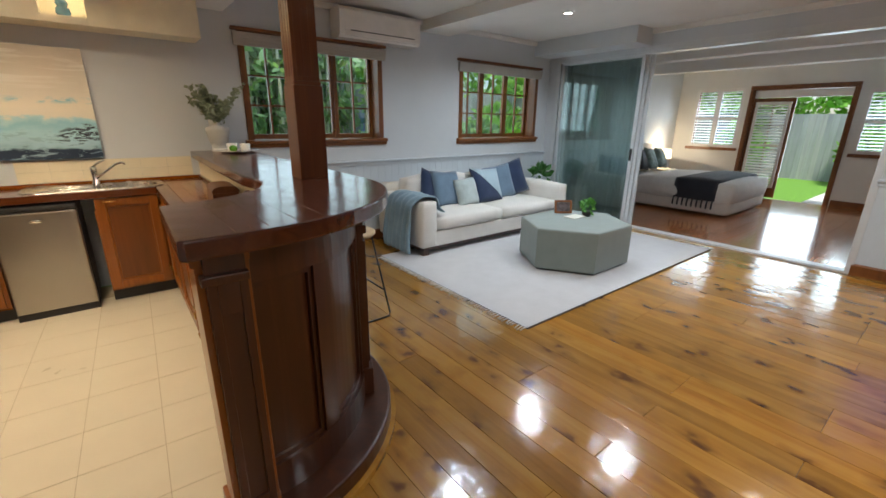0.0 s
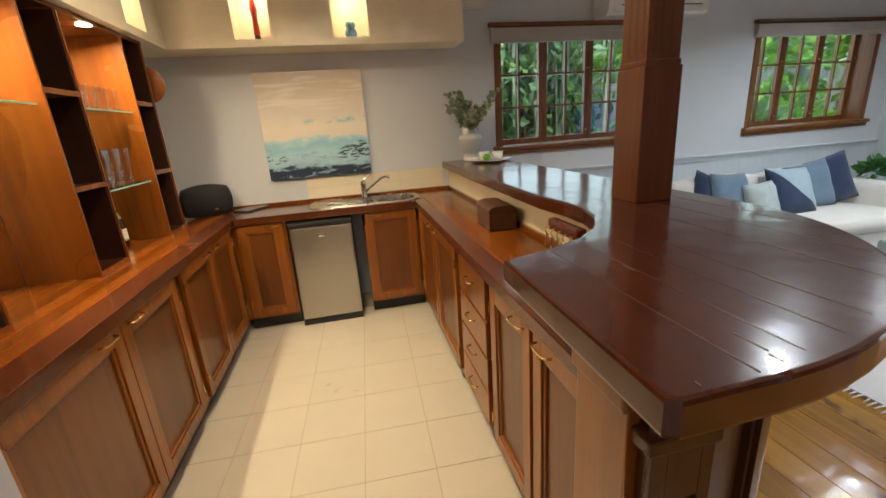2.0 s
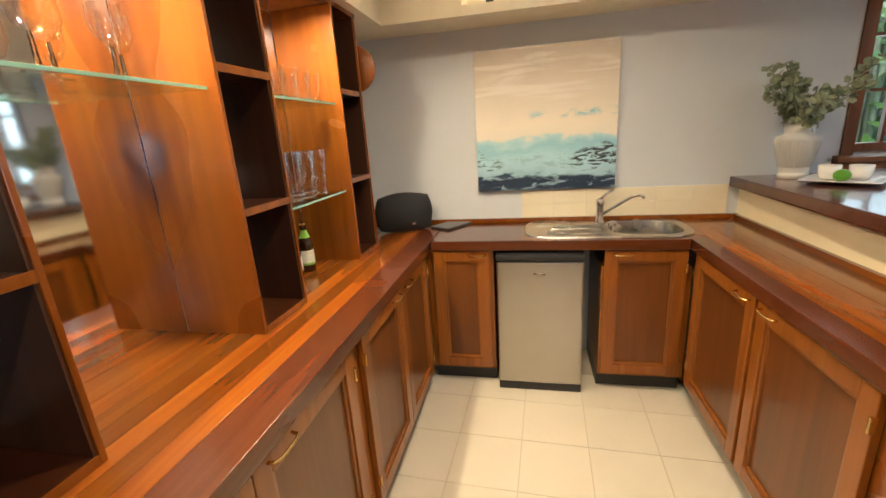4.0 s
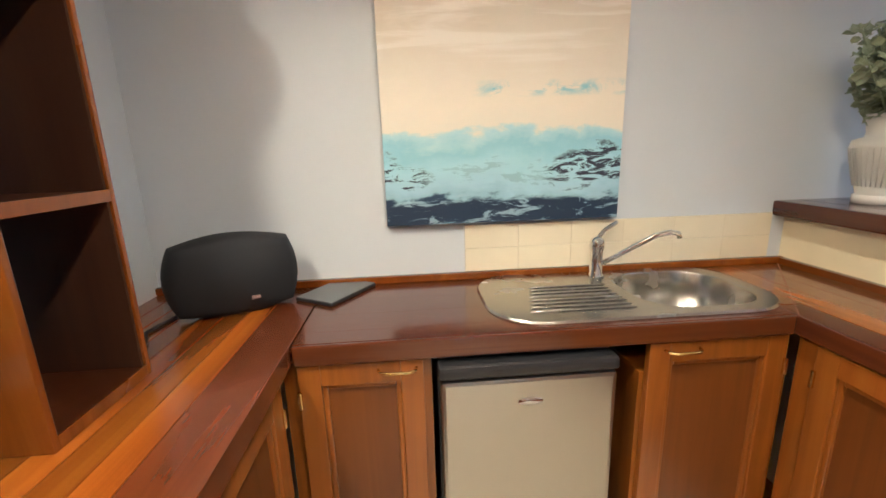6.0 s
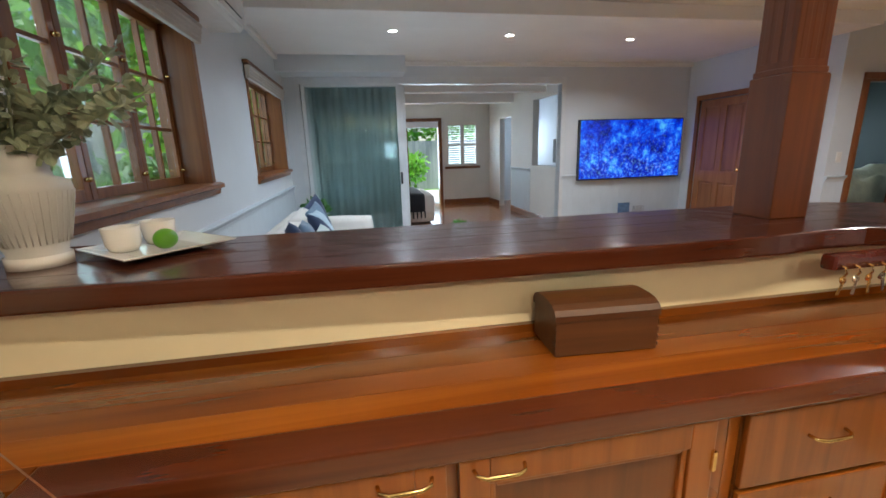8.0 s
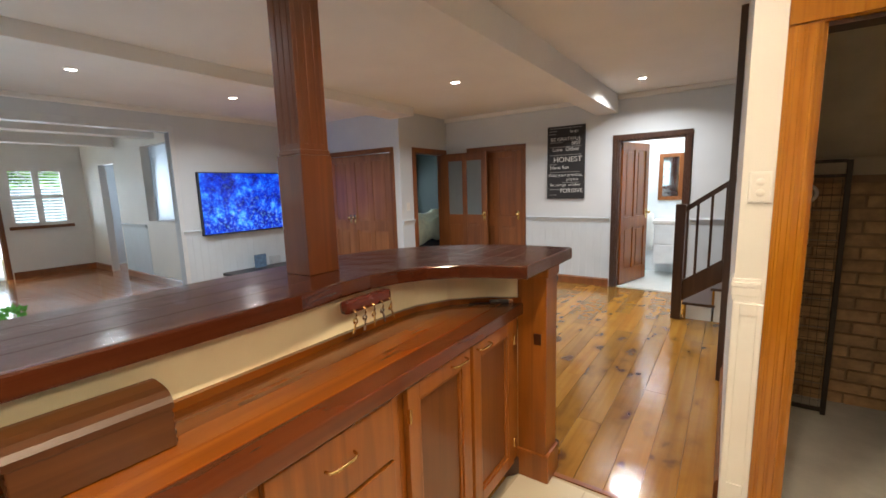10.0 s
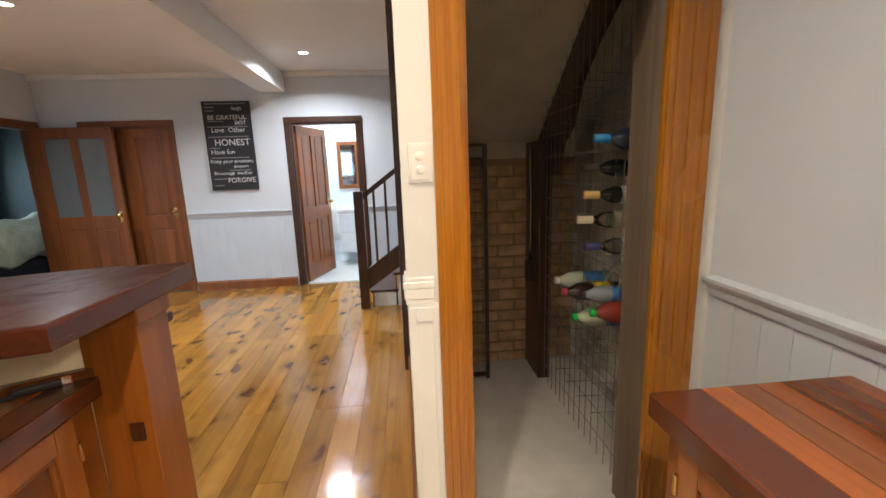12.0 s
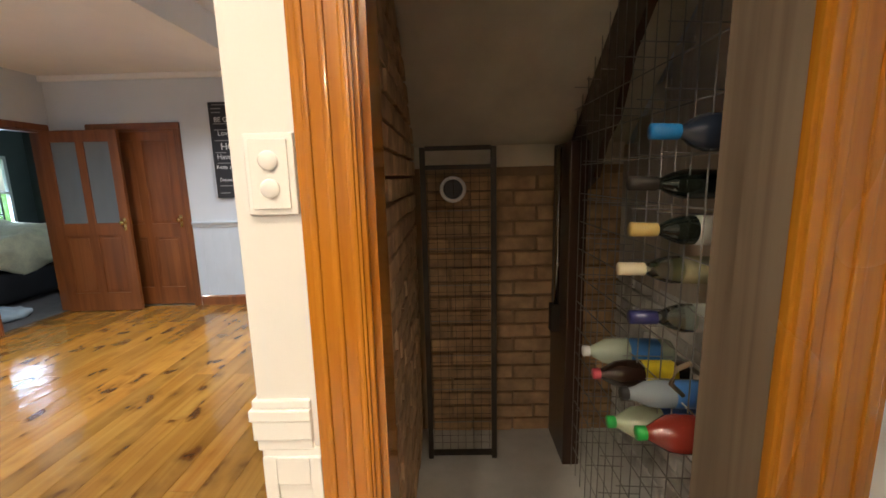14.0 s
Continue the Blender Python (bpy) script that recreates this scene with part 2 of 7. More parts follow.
WARDROBE = wood("tan_wardrobe_timber", (0.17, 0.062, 0.02), (0.29, 0.115, 0.04), (0.38, 0.165, 0.065), "z", 0.4, 0.15, 0.5, 0.1, 0.0, 0.05)
STEEL = plain("brushed_steel", (0.45, 0.43, 0.39), 0.26, 1.0, 0.05, 3)
STEELDOOR = plain("stainless_fridge_door", (0.46, 0.44, 0.40), 0.3, 1.0, 0.05, 2)
CHROME = plain("chrome", (0.8, 0.8, 0.8), 0.08, 1.0, 0.02)
BRASS = plain("brass", (0.78, 0.56, 0.22), 0.22, 1.0, 0.06)
BLACK = plain("black_plastic", (0.018, 0.018, 0.02), 0.42)
BLACKCLOTH = plain("black_speaker_cloth", (0.012, 0.013, 0.016), 0.75, bumps=0.3, fine=260)
BLACKMETAL = plain("black_steel_rod", (0.02, 0.02, 0.022), 0.35, 0.6)
IRON = plain("dull_dark_iron", (0.07, 0.06, 0.05), 0.6, 0.7, 0.2)
WIRE = plain("galvanised_wire", (0.34, 0.33, 0.3), 0.4, 0.9)
WHITECER = plain("white_ceramic", (0.8, 0.78, 0.74), 0.2, coat=0.3)
VASE = plain("pale_grey_glazed_vase", (0.54, 0.525, 0.49), 0.45, vary=0.08)
LIME = plain("lime_skin", (0.11, 0.33, 0.015), 0.4, vary=0.15, bumps=0.1)
LEAF = plain("grey_green_leaf", (0.27, 0.315, 0.205), 0.5, vary=0.3, scale=14)
LEAFBRIGHT = leafy("garden_leaf", (0.22, 0.44, 0.1))
LEAFDARK = leafy("garden_leaf_dark", (0.2, 0.34, 0.19))
CULM = plain("bamboo_stem", (0.52, 0.54, 0.43), 0.5, vary=0.3)
SOFA = fabric("cream_sofa_linen", (0.66, 0.64, 0.6), 0.05)
THROW = fabric("blue_grey_knit_throw", (0.19, 0.29, 0.37), 0.15, 120, 0.6)
NAVY = fabric("navy_cushion_cloth", (0.018, 0.035, 0.085), 0.15)
STEELBLUE = fabric("slate_blue_cushion_cloth", (0.13, 0.2, 0.28), 0.15)
PALEBLUE = fabric("pale_blue_cushion_cloth", (0.34, 0.45, 0.52), 0.12)
SAGE = fabric("pale_sage_cushion_cloth", (0.42, 0.5, 0.5), 0.2)
OTTO = fabric("sage_grey_ottoman_cloth", (0.22, 0.26, 0.245), 0.06, 160)
RUG = fabric("pale_grey_rug", (0.5, 0.5, 0.515), 0.06, 90, 0.6)
RUGEDGE = fabric("rug_fringe", (0.74, 0.72, 0.67), 0.06, 90, 0.6)
BEDLINEN = fabric("oatmeal_bed_linen", (0.6, 0.57, 0.54), 0.08)
BEDBASE = fabric("beige_bed_base", (0.55, 0.5, 0.45), 0.06)
BLIND = fabric("taupe_blind_cloth", (0.44, 0.41, 0.37), 0.05)
CURTAIN = sheer("teal_sheer_curtain", (0.76, 0.82, 0.83))
ALU = plain("white_aluminium_frame", (0.63, 0.66, 0.68), 0.4, 0.2)
GLASSBASE = glass("thick_glass_base", (0.95, 0.98, 0.97))
PANE = pane_glass("clear_pane")
TINTPANE = pane_glass("green_tinted_pane", (0.86, 0.93, 0.92), 0.18)
SHELFGLASS = pane_glass("glass_shelf_clear", (0.9, 0.965, 0.94))
SHELFEDGE = plain("green_glass_edge", (0.25, 0.48, 0.4), 0.12, coat=0.5)
CLEAR = pane_glass("drinking_glass", (0.97, 0.98, 0.98), 0.14)
FROST = sheer("obscured_door_glass", (0.36, 0.41, 0.43))
MIRROR = plain("mirror_silver", (0.86, 0.87, 0.87), 0.02, 1.0, 0.0)
BEER = plain("brown_bottle_glass", (0.035, 0.014, 0.006), 0.08, coat=0.5)
LABELW = plain("white_paper_label", (0.72, 0.72, 0.64), 0.6)
LABELG = plain("green_foil_label", (0.22, 0.42, 0.06), 0.4)
CONCRETE = plain("pale_concrete", (0.58, 0.56, 0.52), 0.8, vary=0.1, bumps=0.2)
BRICK = plain("brown_old_brick", (0.45, 0.29, 0.155), 0.85, vary=0.38, scale=9, bumps=0.5, fine=50)
MORTAR = plain("brown_mortar", (0.3, 0.2, 0.115), 0.95, vary=0.2, bumps=0.5)
CELLARPLASTER = plain("cellar_plaster", (0.64, 0.58, 0.47), 0.8, vary=0.08)
LAWN = plain("lawn", (0.12, 0.27, 0.03), 0.9, vary=0.3, scale=20, bumps=0.6)
FENCE = wood("weathered_fence", (0.28, 0.29, 0.3), (0.37, 0.385, 0.4), (0.45, 0.465, 0.48), "z", 0.9, 0.0, 0.5, 0.15)
SHUTTER = plain("white_shutter_paint", (0.76, 0.74, 0.71), 0.4)
BATH = plain("bathroom_white", (0.76, 0.78, 0.79), 0.35)
CARPET = fabric("dark_patterned_carpet", (0.05, 0.055, 0.06), 0.5, 40)
LIGHTON = glow("lit_downlight", (1.0, 0.95, 0.88), 22)
NICHEGLOW = plain("cream_niche_paint", (0.82, 0.76, 0.58), 0.5)
LAMPSHADE = glow("lit_lampshade", (1.0, 0.78, 0.5), 2.2)

# ---- building helpers ----
def bm_new():
    return bmesh.new()


def box(bm, x0, x1, y0, y1, z0, z1, bev=0.0, m=None):
    r = bmesh.ops.create_cube(bm, size=1.0, matrix=Matrix.LocRotScale(((x0 + x1) / 2, (y0 + y1) / 2, (z0 + z1) / 2), None, (abs(x1 - x0), abs(y1 - y0), abs(z1 - z0))))
    vs = r["verts"]
    if bev:
        es = list({e for v in vs for e in v.link_edges})
        out = bmesh.ops.bevel(bm, geom=es, offset=bev, segments=2, affect="EDGES", profile=0.6)
        vs = list({v for f in out["faces"] for v in f.verts} | {v for v in vs if v.is_valid})
    if m is not None:
        bmesh.ops.transform(bm, matrix=m, verts=vs)
    return bm


def prism(bm, pts, z0, z1, bev=0.0):
    """An upright block over an outline."""
    lo = [bm.verts.new((x, y, z0)) for x, y in pts]
    hi = [bm.verts.new((x, y, z1)) for x, y in pts]
    n = len(pts)
    faces = [bm.faces.new(lo[::-1]), bm.faces.new(hi)]
    faces += [bm.faces.new((lo[i], lo[(i + 1) % n], hi[(i + 1) % n], hi[i])) for i in range(n)]
    bmesh.ops.recalc_face_normals(bm, faces=faces)
    if bev:
        es = list(set(faces[0].edges) | set(faces[1].edges))
        bmesh.ops.bevel(bm, geom=es, offset=bev, segments=2, affect="EDGES", profile=0.6)
    return bm


def extrude_yz(bm, pts, x0, x1):
    """A bar along x with the outline pts in (y, z)."""
    a = [bm.verts.new((x0, y, z)) for y, z in pts]
    b = [bm.verts.new((x1, y, z)) for y, z in pts]
    n = len(pts)
    fs = [bm.faces.new(a[::-1]), bm.faces.new(b)] + [bm.faces.new((a[i], a[(i + 1) % n], b[(i + 1) % n], b[i])) for i in range(n)]
    bmesh.ops.recalc_face_normals(bm, faces=fs)
    return bm


def extrude_xz(bm, pts, y0, y1):
    a = [bm.verts.new((x, y0, z)) for x, z in pts]
    b = [bm.verts.new((x, y1, z)) for x, z in pts]
    n = len(pts)
    fs = [bm.faces.new(a[::-1]), bm.faces.new(b)] + [bm.faces.new((a[i], a[(i + 1) % n], b[(i + 1) % n], b[i])) for i in range(n)]
    bmesh.ops.recalc_face_normals(bm, faces=fs)
    return bm


def lathe(bm, prof, cx=0.0, cy=0.0, seg=20, m=None):
    """Turns (radius, height) pairs about an upright axis."""
    rings, made = [], []
    for r, z in prof:
        ring = [bm.verts.new((cx + r * math.cos(2 * math.pi * i / seg), cy + r * math.sin(2 * math.pi * i / seg), z)) for i in range(seg)] if r > 1e-5 else [bm.verts.new((cx, cy, z))]
        rings.append(ring)
        made += ring
    for a, b in zip(rings, rings[1:]):
        for i in range(seg):
            j = (i + 1) % seg
            if len(a) == 1 and len(b) > 1:
                bm.faces.new((a[0], b[j], b[i]))
            elif len(b) == 1 and len(a) > 1:
                bm.faces.new((a[i], a[j], b[0]))
            elif len(a) > 1:
                bm.faces.new((a[i], a[j], b[j], b[i]))
    for f in bm.faces:
        f.smooth = True
    if m is not None:
        bmesh.ops.transform(bm, matrix=m, verts=made)
    return bm


def tube(bm, pts, r, seg=8, close=False):
    """A round rod through points."""
    pts = [Vector(p) for p in pts]
    rings = []
    n = len(pts)
    for i, p in enumerate(pts):
        d = (pts[min(i + 1, n - 1)] - pts[max(i - 1, 0)]).normalized()
        up = Vector((0, 0, 1)) if abs(d.z) < 0.95 else Vector((1, 0, 0))
        s = d.cross(up).normalized()
        u = s.cross(d)
        rings.append([bm.verts.new(p + r * (math.cos(2 * math.pi * k / seg) * s + math.sin(2 * math.pi * k / seg) * u)) for k in range(seg)])
    for a, b in zip(rings, rings[1:]):
        for k in range(seg):
            f = bm.faces.new((a[k], a[(k + 1) % seg], b[(k + 1) % seg], b[k]))
            f.smooth = True
    bm.faces.new(rings[0][::-1])
    bm.faces.new(rings[-1])
    return bm


def strip(bm, a, b, z0, z1):
    """A thick skin between two paths of (x, y) points of equal count."""
    n = len(a)
    al, ah = [bm.verts.new((x, y, z0)) for x, y in a], [bm.verts.new((x, y, z1)) for x, y in a]
    bl, bh = [bm.verts.new((x, y, z0)) for x, y in b], [bm.verts.new((x, y, z1)) for x, y in b]
    fs = []
    for i in range(n - 1):
        fs += [bm.faces.new((al[i], al[i + 1], ah[i + 1], ah[i])), bm.faces.new((bl[i + 1], bl[i], bh[i], bh[i + 1])),
               bm.faces.new((ah[i], ah[i + 1], bh[i + 1], bh[i])), bm.faces.new((al[i + 1], al[i], bl[i], bl[i + 1]))]
    fs += [bm.faces.new((al[0], ah[0], bh[0], bl[0])), bm.faces.new((al[-1], bl[-1], bh[-1], ah[-1]))]
    bmesh.ops.recalc_face_normals(bm, faces=fs)
    return bm


def arc(cx, cy, r, a0, a1, n=16):
    return [(cx + r * math.cos(radians(a0 + (a1 - a0) * i / n)), cy + r * math.sin(radians(a0 + (a1 - a0) * i / n))) for i in range(n + 1)]


def thing(name, loc, label, category, group="", kind=""):
    ob = new(name)
    ob.empty_display_size = 0.1
    ob.location = loc
    return tagged(ob, label, category, group, kind)


def root_of(ob):
    while ob.parent:
        ob = ob.parent
    return ob


def part(name, bm, material, parent, label="", smooth=False):
    """Links a bmesh, in world metres, as one mesh under a thing or a part."""
    me = bpy.data.meshes.new(name)
    bmesh.ops.translate(bm, vec=-root_of(parent).location, verts=bm.verts)
    bm.to_mesh(me)
    bm.free()
    me.materials.append(material)
    if smooth:
        me.polygons.foreach_set("use_smooth", [True] * len(me.polygons))
    ob = new(name, me)
    ob.parent = parent
    return tagged(ob, label)


def solo(name, bm, material, label="", category="", kind="", group="", base=None, smooth=False):
    """A thing or a piece of the setting that is one mesh."""
    if base is None:
        base = Vector((0, 0, 0)) if kind == "structure" else Vector((sum(v.co.x for v in bm.verts) / len(bm.verts), sum(v.co.y for v in bm.verts) / len(bm.verts), min(v.co.z for v in bm.verts)))
    base = Vector(base)
    me = bpy.data.meshes.new(name)
    bmesh.ops.translate(bm, vec=-base, verts=bm.verts)
    bm.to_mesh(me)
    bm.free()
    me.materials.append(material)
    if smooth:
        me.polygons.foreach_set("use_smooth", [True] * len(me.polygons))
    ob = new(name, me)
    ob.location = base
    return tagged(ob, label, category, group, kind)


def bx(*a, **k):
    return box(bm_new(), *a, **k)


def wall(name, axis, face, thick, a0, a1, z0, z1, holes, material, label, back=None):
    """A wall along x or y from face to face + thick, with holes (from, to, low, high)."""
    bm = bm_new()
    cuts = sorted({a0, a1, *[h[0] for h in holes], *[h[1] for h in holes]})
    for p, q in zip(cuts, cuts[1:]):
        zs, at = [], z0
        for h in sorted((h for h in holes if h[0] <= p and h[1] >= q), key=lambda h: h[2]):
            if h[2] > at:
                zs.append((at, h[2]))
            at = h[3]
        if at < z1:
            zs.append((at, z1))
        for u, w in zs:
            if axis == "x":
                box(bm, p, q, min(face, face + thick), max(face, face + thick), u, w)
            else:
                box(bm, min(face, face + thick), max(face, face + thick), p, q, u, w)
    return solo(name, bm, material, label, "wall", "structure")

# ---- the large structure ----
H, NY, EX, SY, WX = 2.62, 4.42, 6.48, -3.01, -0.99
wall("wall_north", "x", NY, 0.24, -1.1, 12.0, 0, 2.9, [(1.88, 3.34, 1.22, 2.24), (4.63, 6.17, 1.2, 2.22)], WALL, "pale grey painted wall with two deep windows")
wall("wall_west", "y", WX, -0.2, 1.09, NY, 0, 2.9, [], WALL, "pale grey painted wall behind the bar shelves")
wall("wall_east", "y", EX, 0.12, -1.75, NY, 0, 2.9, [(0.42, 4.2, 0, 2.36)], WALL, "pale grey wall with a wide sliding door opening")
wall("wall_south", "x", SY, -0.14, -1.1, 4.25, 0, 2.9, [(0.65, 1.44, 0, 2.03), (2.86, 3.76, 0, 2.03)], WALL, "white painted wall with two doorways")
wall("wall_side_room", "y", 4.25, 0.12, SY - 0.14, -1.75, 0, 2.9, [(-2.9, -2.12, 0, 2.03)], WALL, "white wall with an open doorway")
wall("wall_wardrobe", "x", -1.75, -0.12, 4.37, EX + 0.12, 0, 2.9, [(4.44, 6.2, 0, 2.03)], WALL, "white wall with a double wardrobe door")
wall("wall_cellar_front", "x", 1.09, -0.1, WX - 0.2, 0.125, 0, 2.9, [(-0.74, -0.068, 0, 2.004)], WALL_WARM, "white wall with the wine cellar doorway")
wall("wall_cellar_side", "y", 0.125, -0.1, -0.62, 0.99, 0, 2.9, [], WALL_WARM, "white wall beside the wine cellar")
wall("wall_stair", "x", -0.62, -0.1, WX - 0.2, 0.125, 0, 2.9, [], WALL_WARM, "white wall at the back of the cellar")
wall("wall_far_west", "y", -1.12, -0.1, SY - 0.14, 1.09, 0, 2.9, [], WALL, "plain wall closing the stair side")
# bedroom
wall("wall_bed_east", "y", 11.25, 0.2, 0.0, NY, 0, 2.9, [(0.44, 1.28, 0.98, 2.08), (1.47, 2.98, 0, 2.14), (3.14, 4.06, 0.98, 2.18)], WALL_WARM, "cream bedroom wall with french doors and windows")
wall("wall_bed_south", "x", 0.12, -0.12, EX + 0.12, 11.25, 0, 2.9, [(9.55, 10.35, 0, 2.1), (7.0, 8.3, 1.06, 2.3)], WALL_WARM, "cream bedroom wall with an opening to an alcove")
wall("wall_alcove", "x", -1.2, -0.1, EX + 0.12, 11.4, 0, 2.9, [], WALL, "grey alcove wall")
wall("wall_alcove_end", "y", 11.4, 0.1, -1.3, 0.0, 0, 2.9, [], WALL, "grey alcove end wall")
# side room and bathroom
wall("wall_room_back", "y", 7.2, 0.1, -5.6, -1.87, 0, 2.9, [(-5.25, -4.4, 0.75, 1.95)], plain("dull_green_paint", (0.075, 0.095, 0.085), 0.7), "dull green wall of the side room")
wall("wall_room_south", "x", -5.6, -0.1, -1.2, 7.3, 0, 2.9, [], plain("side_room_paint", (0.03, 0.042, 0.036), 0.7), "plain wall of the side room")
wall("wall_bath_west", "y", 0.2, -0.1, -5.6, SY - 0.14, 0, 2.9, [], BATH, "white bathroom wall")
wall("wall_bath_east", "y", 2.3, 0.1, -5.6, SY - 0.14, 0, 2.9, [], BATH, "white bathroom wall")
wall("wall_bath_back", "x", -4.45, -0.1, 0.2, 2.3, 0, 2.9, [], BATH, "white bathroom wall")
solo("ceiling", bx(-1.3, 7.4, -5.7, 4.7, H, H + 0.1), CEIL, "off-white plaster ceiling", "ceiling", "structure")
solo("ceiling_bedroom", bx(EX + 0.12, 11.5, -1.3, NY, 2.66, 2.76), CEIL, "off-white bedroom ceiling", "ceiling", "structure")
# beams and bulkheads
solo("beam_post", bx(1.46, 1.74, SY, NY, 2.39, H, bev=0.006), CEIL, "off-white boxed beam over the bar", "beam", "structure")
solo("beam_living", bx(3.95, 4.4, -1.75, NY, 2.5, H, bev=0.006), CEIL, "off-white boxed ceiling beam", "beam", "structure")
solo("bulkhead_slider", bx(6.08, EX, 2.8, NY, 2.42, H, bev=0.004), WALL, "painted bulkhead above the sliding door", "bulkhead", "structure")
for bx0 in (7.7, 9.4):
    solo("beam_bedroom", bx(bx0, bx0 + 0.22, 0.12, NY, 2.38, 2.66, bev=0.006), CEIL, "cream boxed bedroom beam", "beam", "structure")
# cornices
for a in ((-1.1, EX, SY, SY + 0.05), (-1.1, EX, NY - 0.05, NY)):
    solo("cornice", bx(a[0], a[1], a[2], a[3], H - 0.06, H, bev=0.012), CEIL, "plain plaster cornice", "cornice", "structure")
solo("cornice", bx(EX - 0.05, EX, -1.75, 2.8, H - 0.06, H, bev=0.012), CEIL, "plain plaster cornice", "cornice", "structure")

# kitchen bulkhead with lit niches
B0, BF, BW = 2.1, 4.12, -0.64
bk = thing("bulkhead_kitchen", (0.3, 4.27, B0), "cream painted bulkhead with lit display niches", "bulkhead", kind="structure")
cut = [(-0.19, 0.06), (0.49, 0.75)]
for p, q in ((BW, -0.19), (0.06, 0.49), (0.75, 1.48)):
    part("panel", bx(p, q, BF, NY, B0, H), NICHEGLOW, bk)
for p, q in cut:
    part("panel", bx(p, q, BF, NY, B0, 2.15), NICHEGLOW, bk)
    part("panel", bx(p, q, BF, NY, 2.5, H), NICHEGLOW, bk)
    part("panel", bx(p, q, BF + 0.22, NY, 2.15, 2.5), NICHEGLOW, bk)
for p, q in ((1.6, 2.3), (2.56, 3.6), (3.86, NY)):
    part("panel", bx(WX, BW, p, q, B0 + 0.001, H), NICHEGLOW, bk)
for p, q in ((2.3, 2.56), (3.6, 3.86)):
    part("panel", bx(WX, BW, p, q, B0 + 0.001, 2.15), NICHEGLOW, bk)
    part("panel", bx(WX, BW, p, q, 2.5, H), NICHEGLOW, bk)
    part("panel", bx(WX, BW - 0.2, p, q, 2.15, 2.5), NICHEGLOW, bk)
for p, q in cut:
    lamp("niche_light", "AREA", look(((p + q) / 2, BF + 0.09, 2.49), ((p + q) / 2, BF + 0.1, 2.0)), 0.95, WARM, 0.1, 0.1)
for p, q in ((2.3, 2.56), (3.6, 3.86)):
    lamp("niche_light", "AREA", look((BW - 0.09, (p + q) / 2, 2.49), (BW - 0.1, (p + q) / 2, 2.0)), 0.95, WARM, 0.1, 0.1)

# floors: screeds under the boards and tiles
solo("floor_base", bx(-1.3, 7.4, -5.7, NY, -0.1, -0.014), GROUT, "dark joint bed under the floor", "floor", "structure")
solo("floor_bedroom_base", bx(EX + 0.12, 11.4, -1.3, NY, -0.1, -0.012), GROUT, "dark joint bed under the bedroom floor", "floor", "structure")
solo("floor_bathroom", bx(0.2, 2.3, -4.45, SY - 0.07, -0.01, 0.002), plain("pale_bath_tile", (0.62, 0.63, 0.6), 0.3), "pale bathroom floor", "floor", "structure")
solo("floor_side_room", bx(2.4, 7.2, -5.6, SY - 0.14, -0.01, 0.003), CARPET, "dark carpet of the side room", "floor", "structure")
solo("floor_side_room", bx(4.31, 7.2, SY - 0.14, -1.87, -0.01, 0.003), CARPET, "dark carpet of the side room", "floor", "structure")
solo("floor_cellar", bx(-1.12, 0.04, -0.62, 0.99, -0.01, 0.003), CONCRETE, "pale concrete cellar floor", "floor", "structure")
# outside
solo("ground", bx(-150, 200, -150, 200, -0.35, -0.2), LAWN, "green lawn", "ground", "structure")
solo("patio", bx(11.45, 16.0, -3.0, 1.9, -0.2, -0.06), CONCRETE, "pale concrete patio", "patio", "structure")

# wainscot boards and dado rails
def dado_run(axis, face, side, a0, a1, top=0.98):
    """Grooved boards with a moulded rail; side is +1 or -1, the way the wall faces."""
    n = max(1, round((a1 - a0) / 0.1))
    w = (a1 - a0) / n
    mid = (a0 + a1) / 2
    t = thing("wainscot", (mid, face, 0.1) if axis == "x" else (face, mid, 0.1), "pale blue-grey grooved wainscot boards", "wainscot", kind="structure")
    for i in range(n):
        p, q = a0 + i * w + 0.0008, a0 + (i + 1) * w - 0.0008
        lo, hi = sorted((face, face + side * 0.006))
        part("board", bx(*((p, q, lo, hi) if axis == "x" else (lo, hi, p, q)), 0.1, top - 0.05), DADO, t)
    bm = bm_new()
    prof = [(0, 0), (0.016, 0.004), (0.022, 0.03), (0.034, 0.045), (0.04, 0.055), (0.04, 0.066), (0, 0.07)]
    pts = [(face + side * u, top - 0.055 + v) for u, v in prof]
    (extrude_yz if axis == "x" else extrude_xz)(bm, pts, a0, a1)
    solo("dado_rail", bm, DADO, "moulded blue-grey dado rail", "dado rail", "structure")


def skirting(axis, face, side, a0, a1, material=None, h=0.12):
    bm = bm_new()
    pts = [(face, 0), (face + side * 0.018, 0), (face + side * 0.018, h - 0.02), (face + side * 0.008, h), (face, h)]
    (extrude_yz if axis == "x" else extrude_xz)(bm, pts, a0, a1)
    solo("baseboard", bm, material or DOORWOOD, "brown timber skirting board", "skirting", "structure")


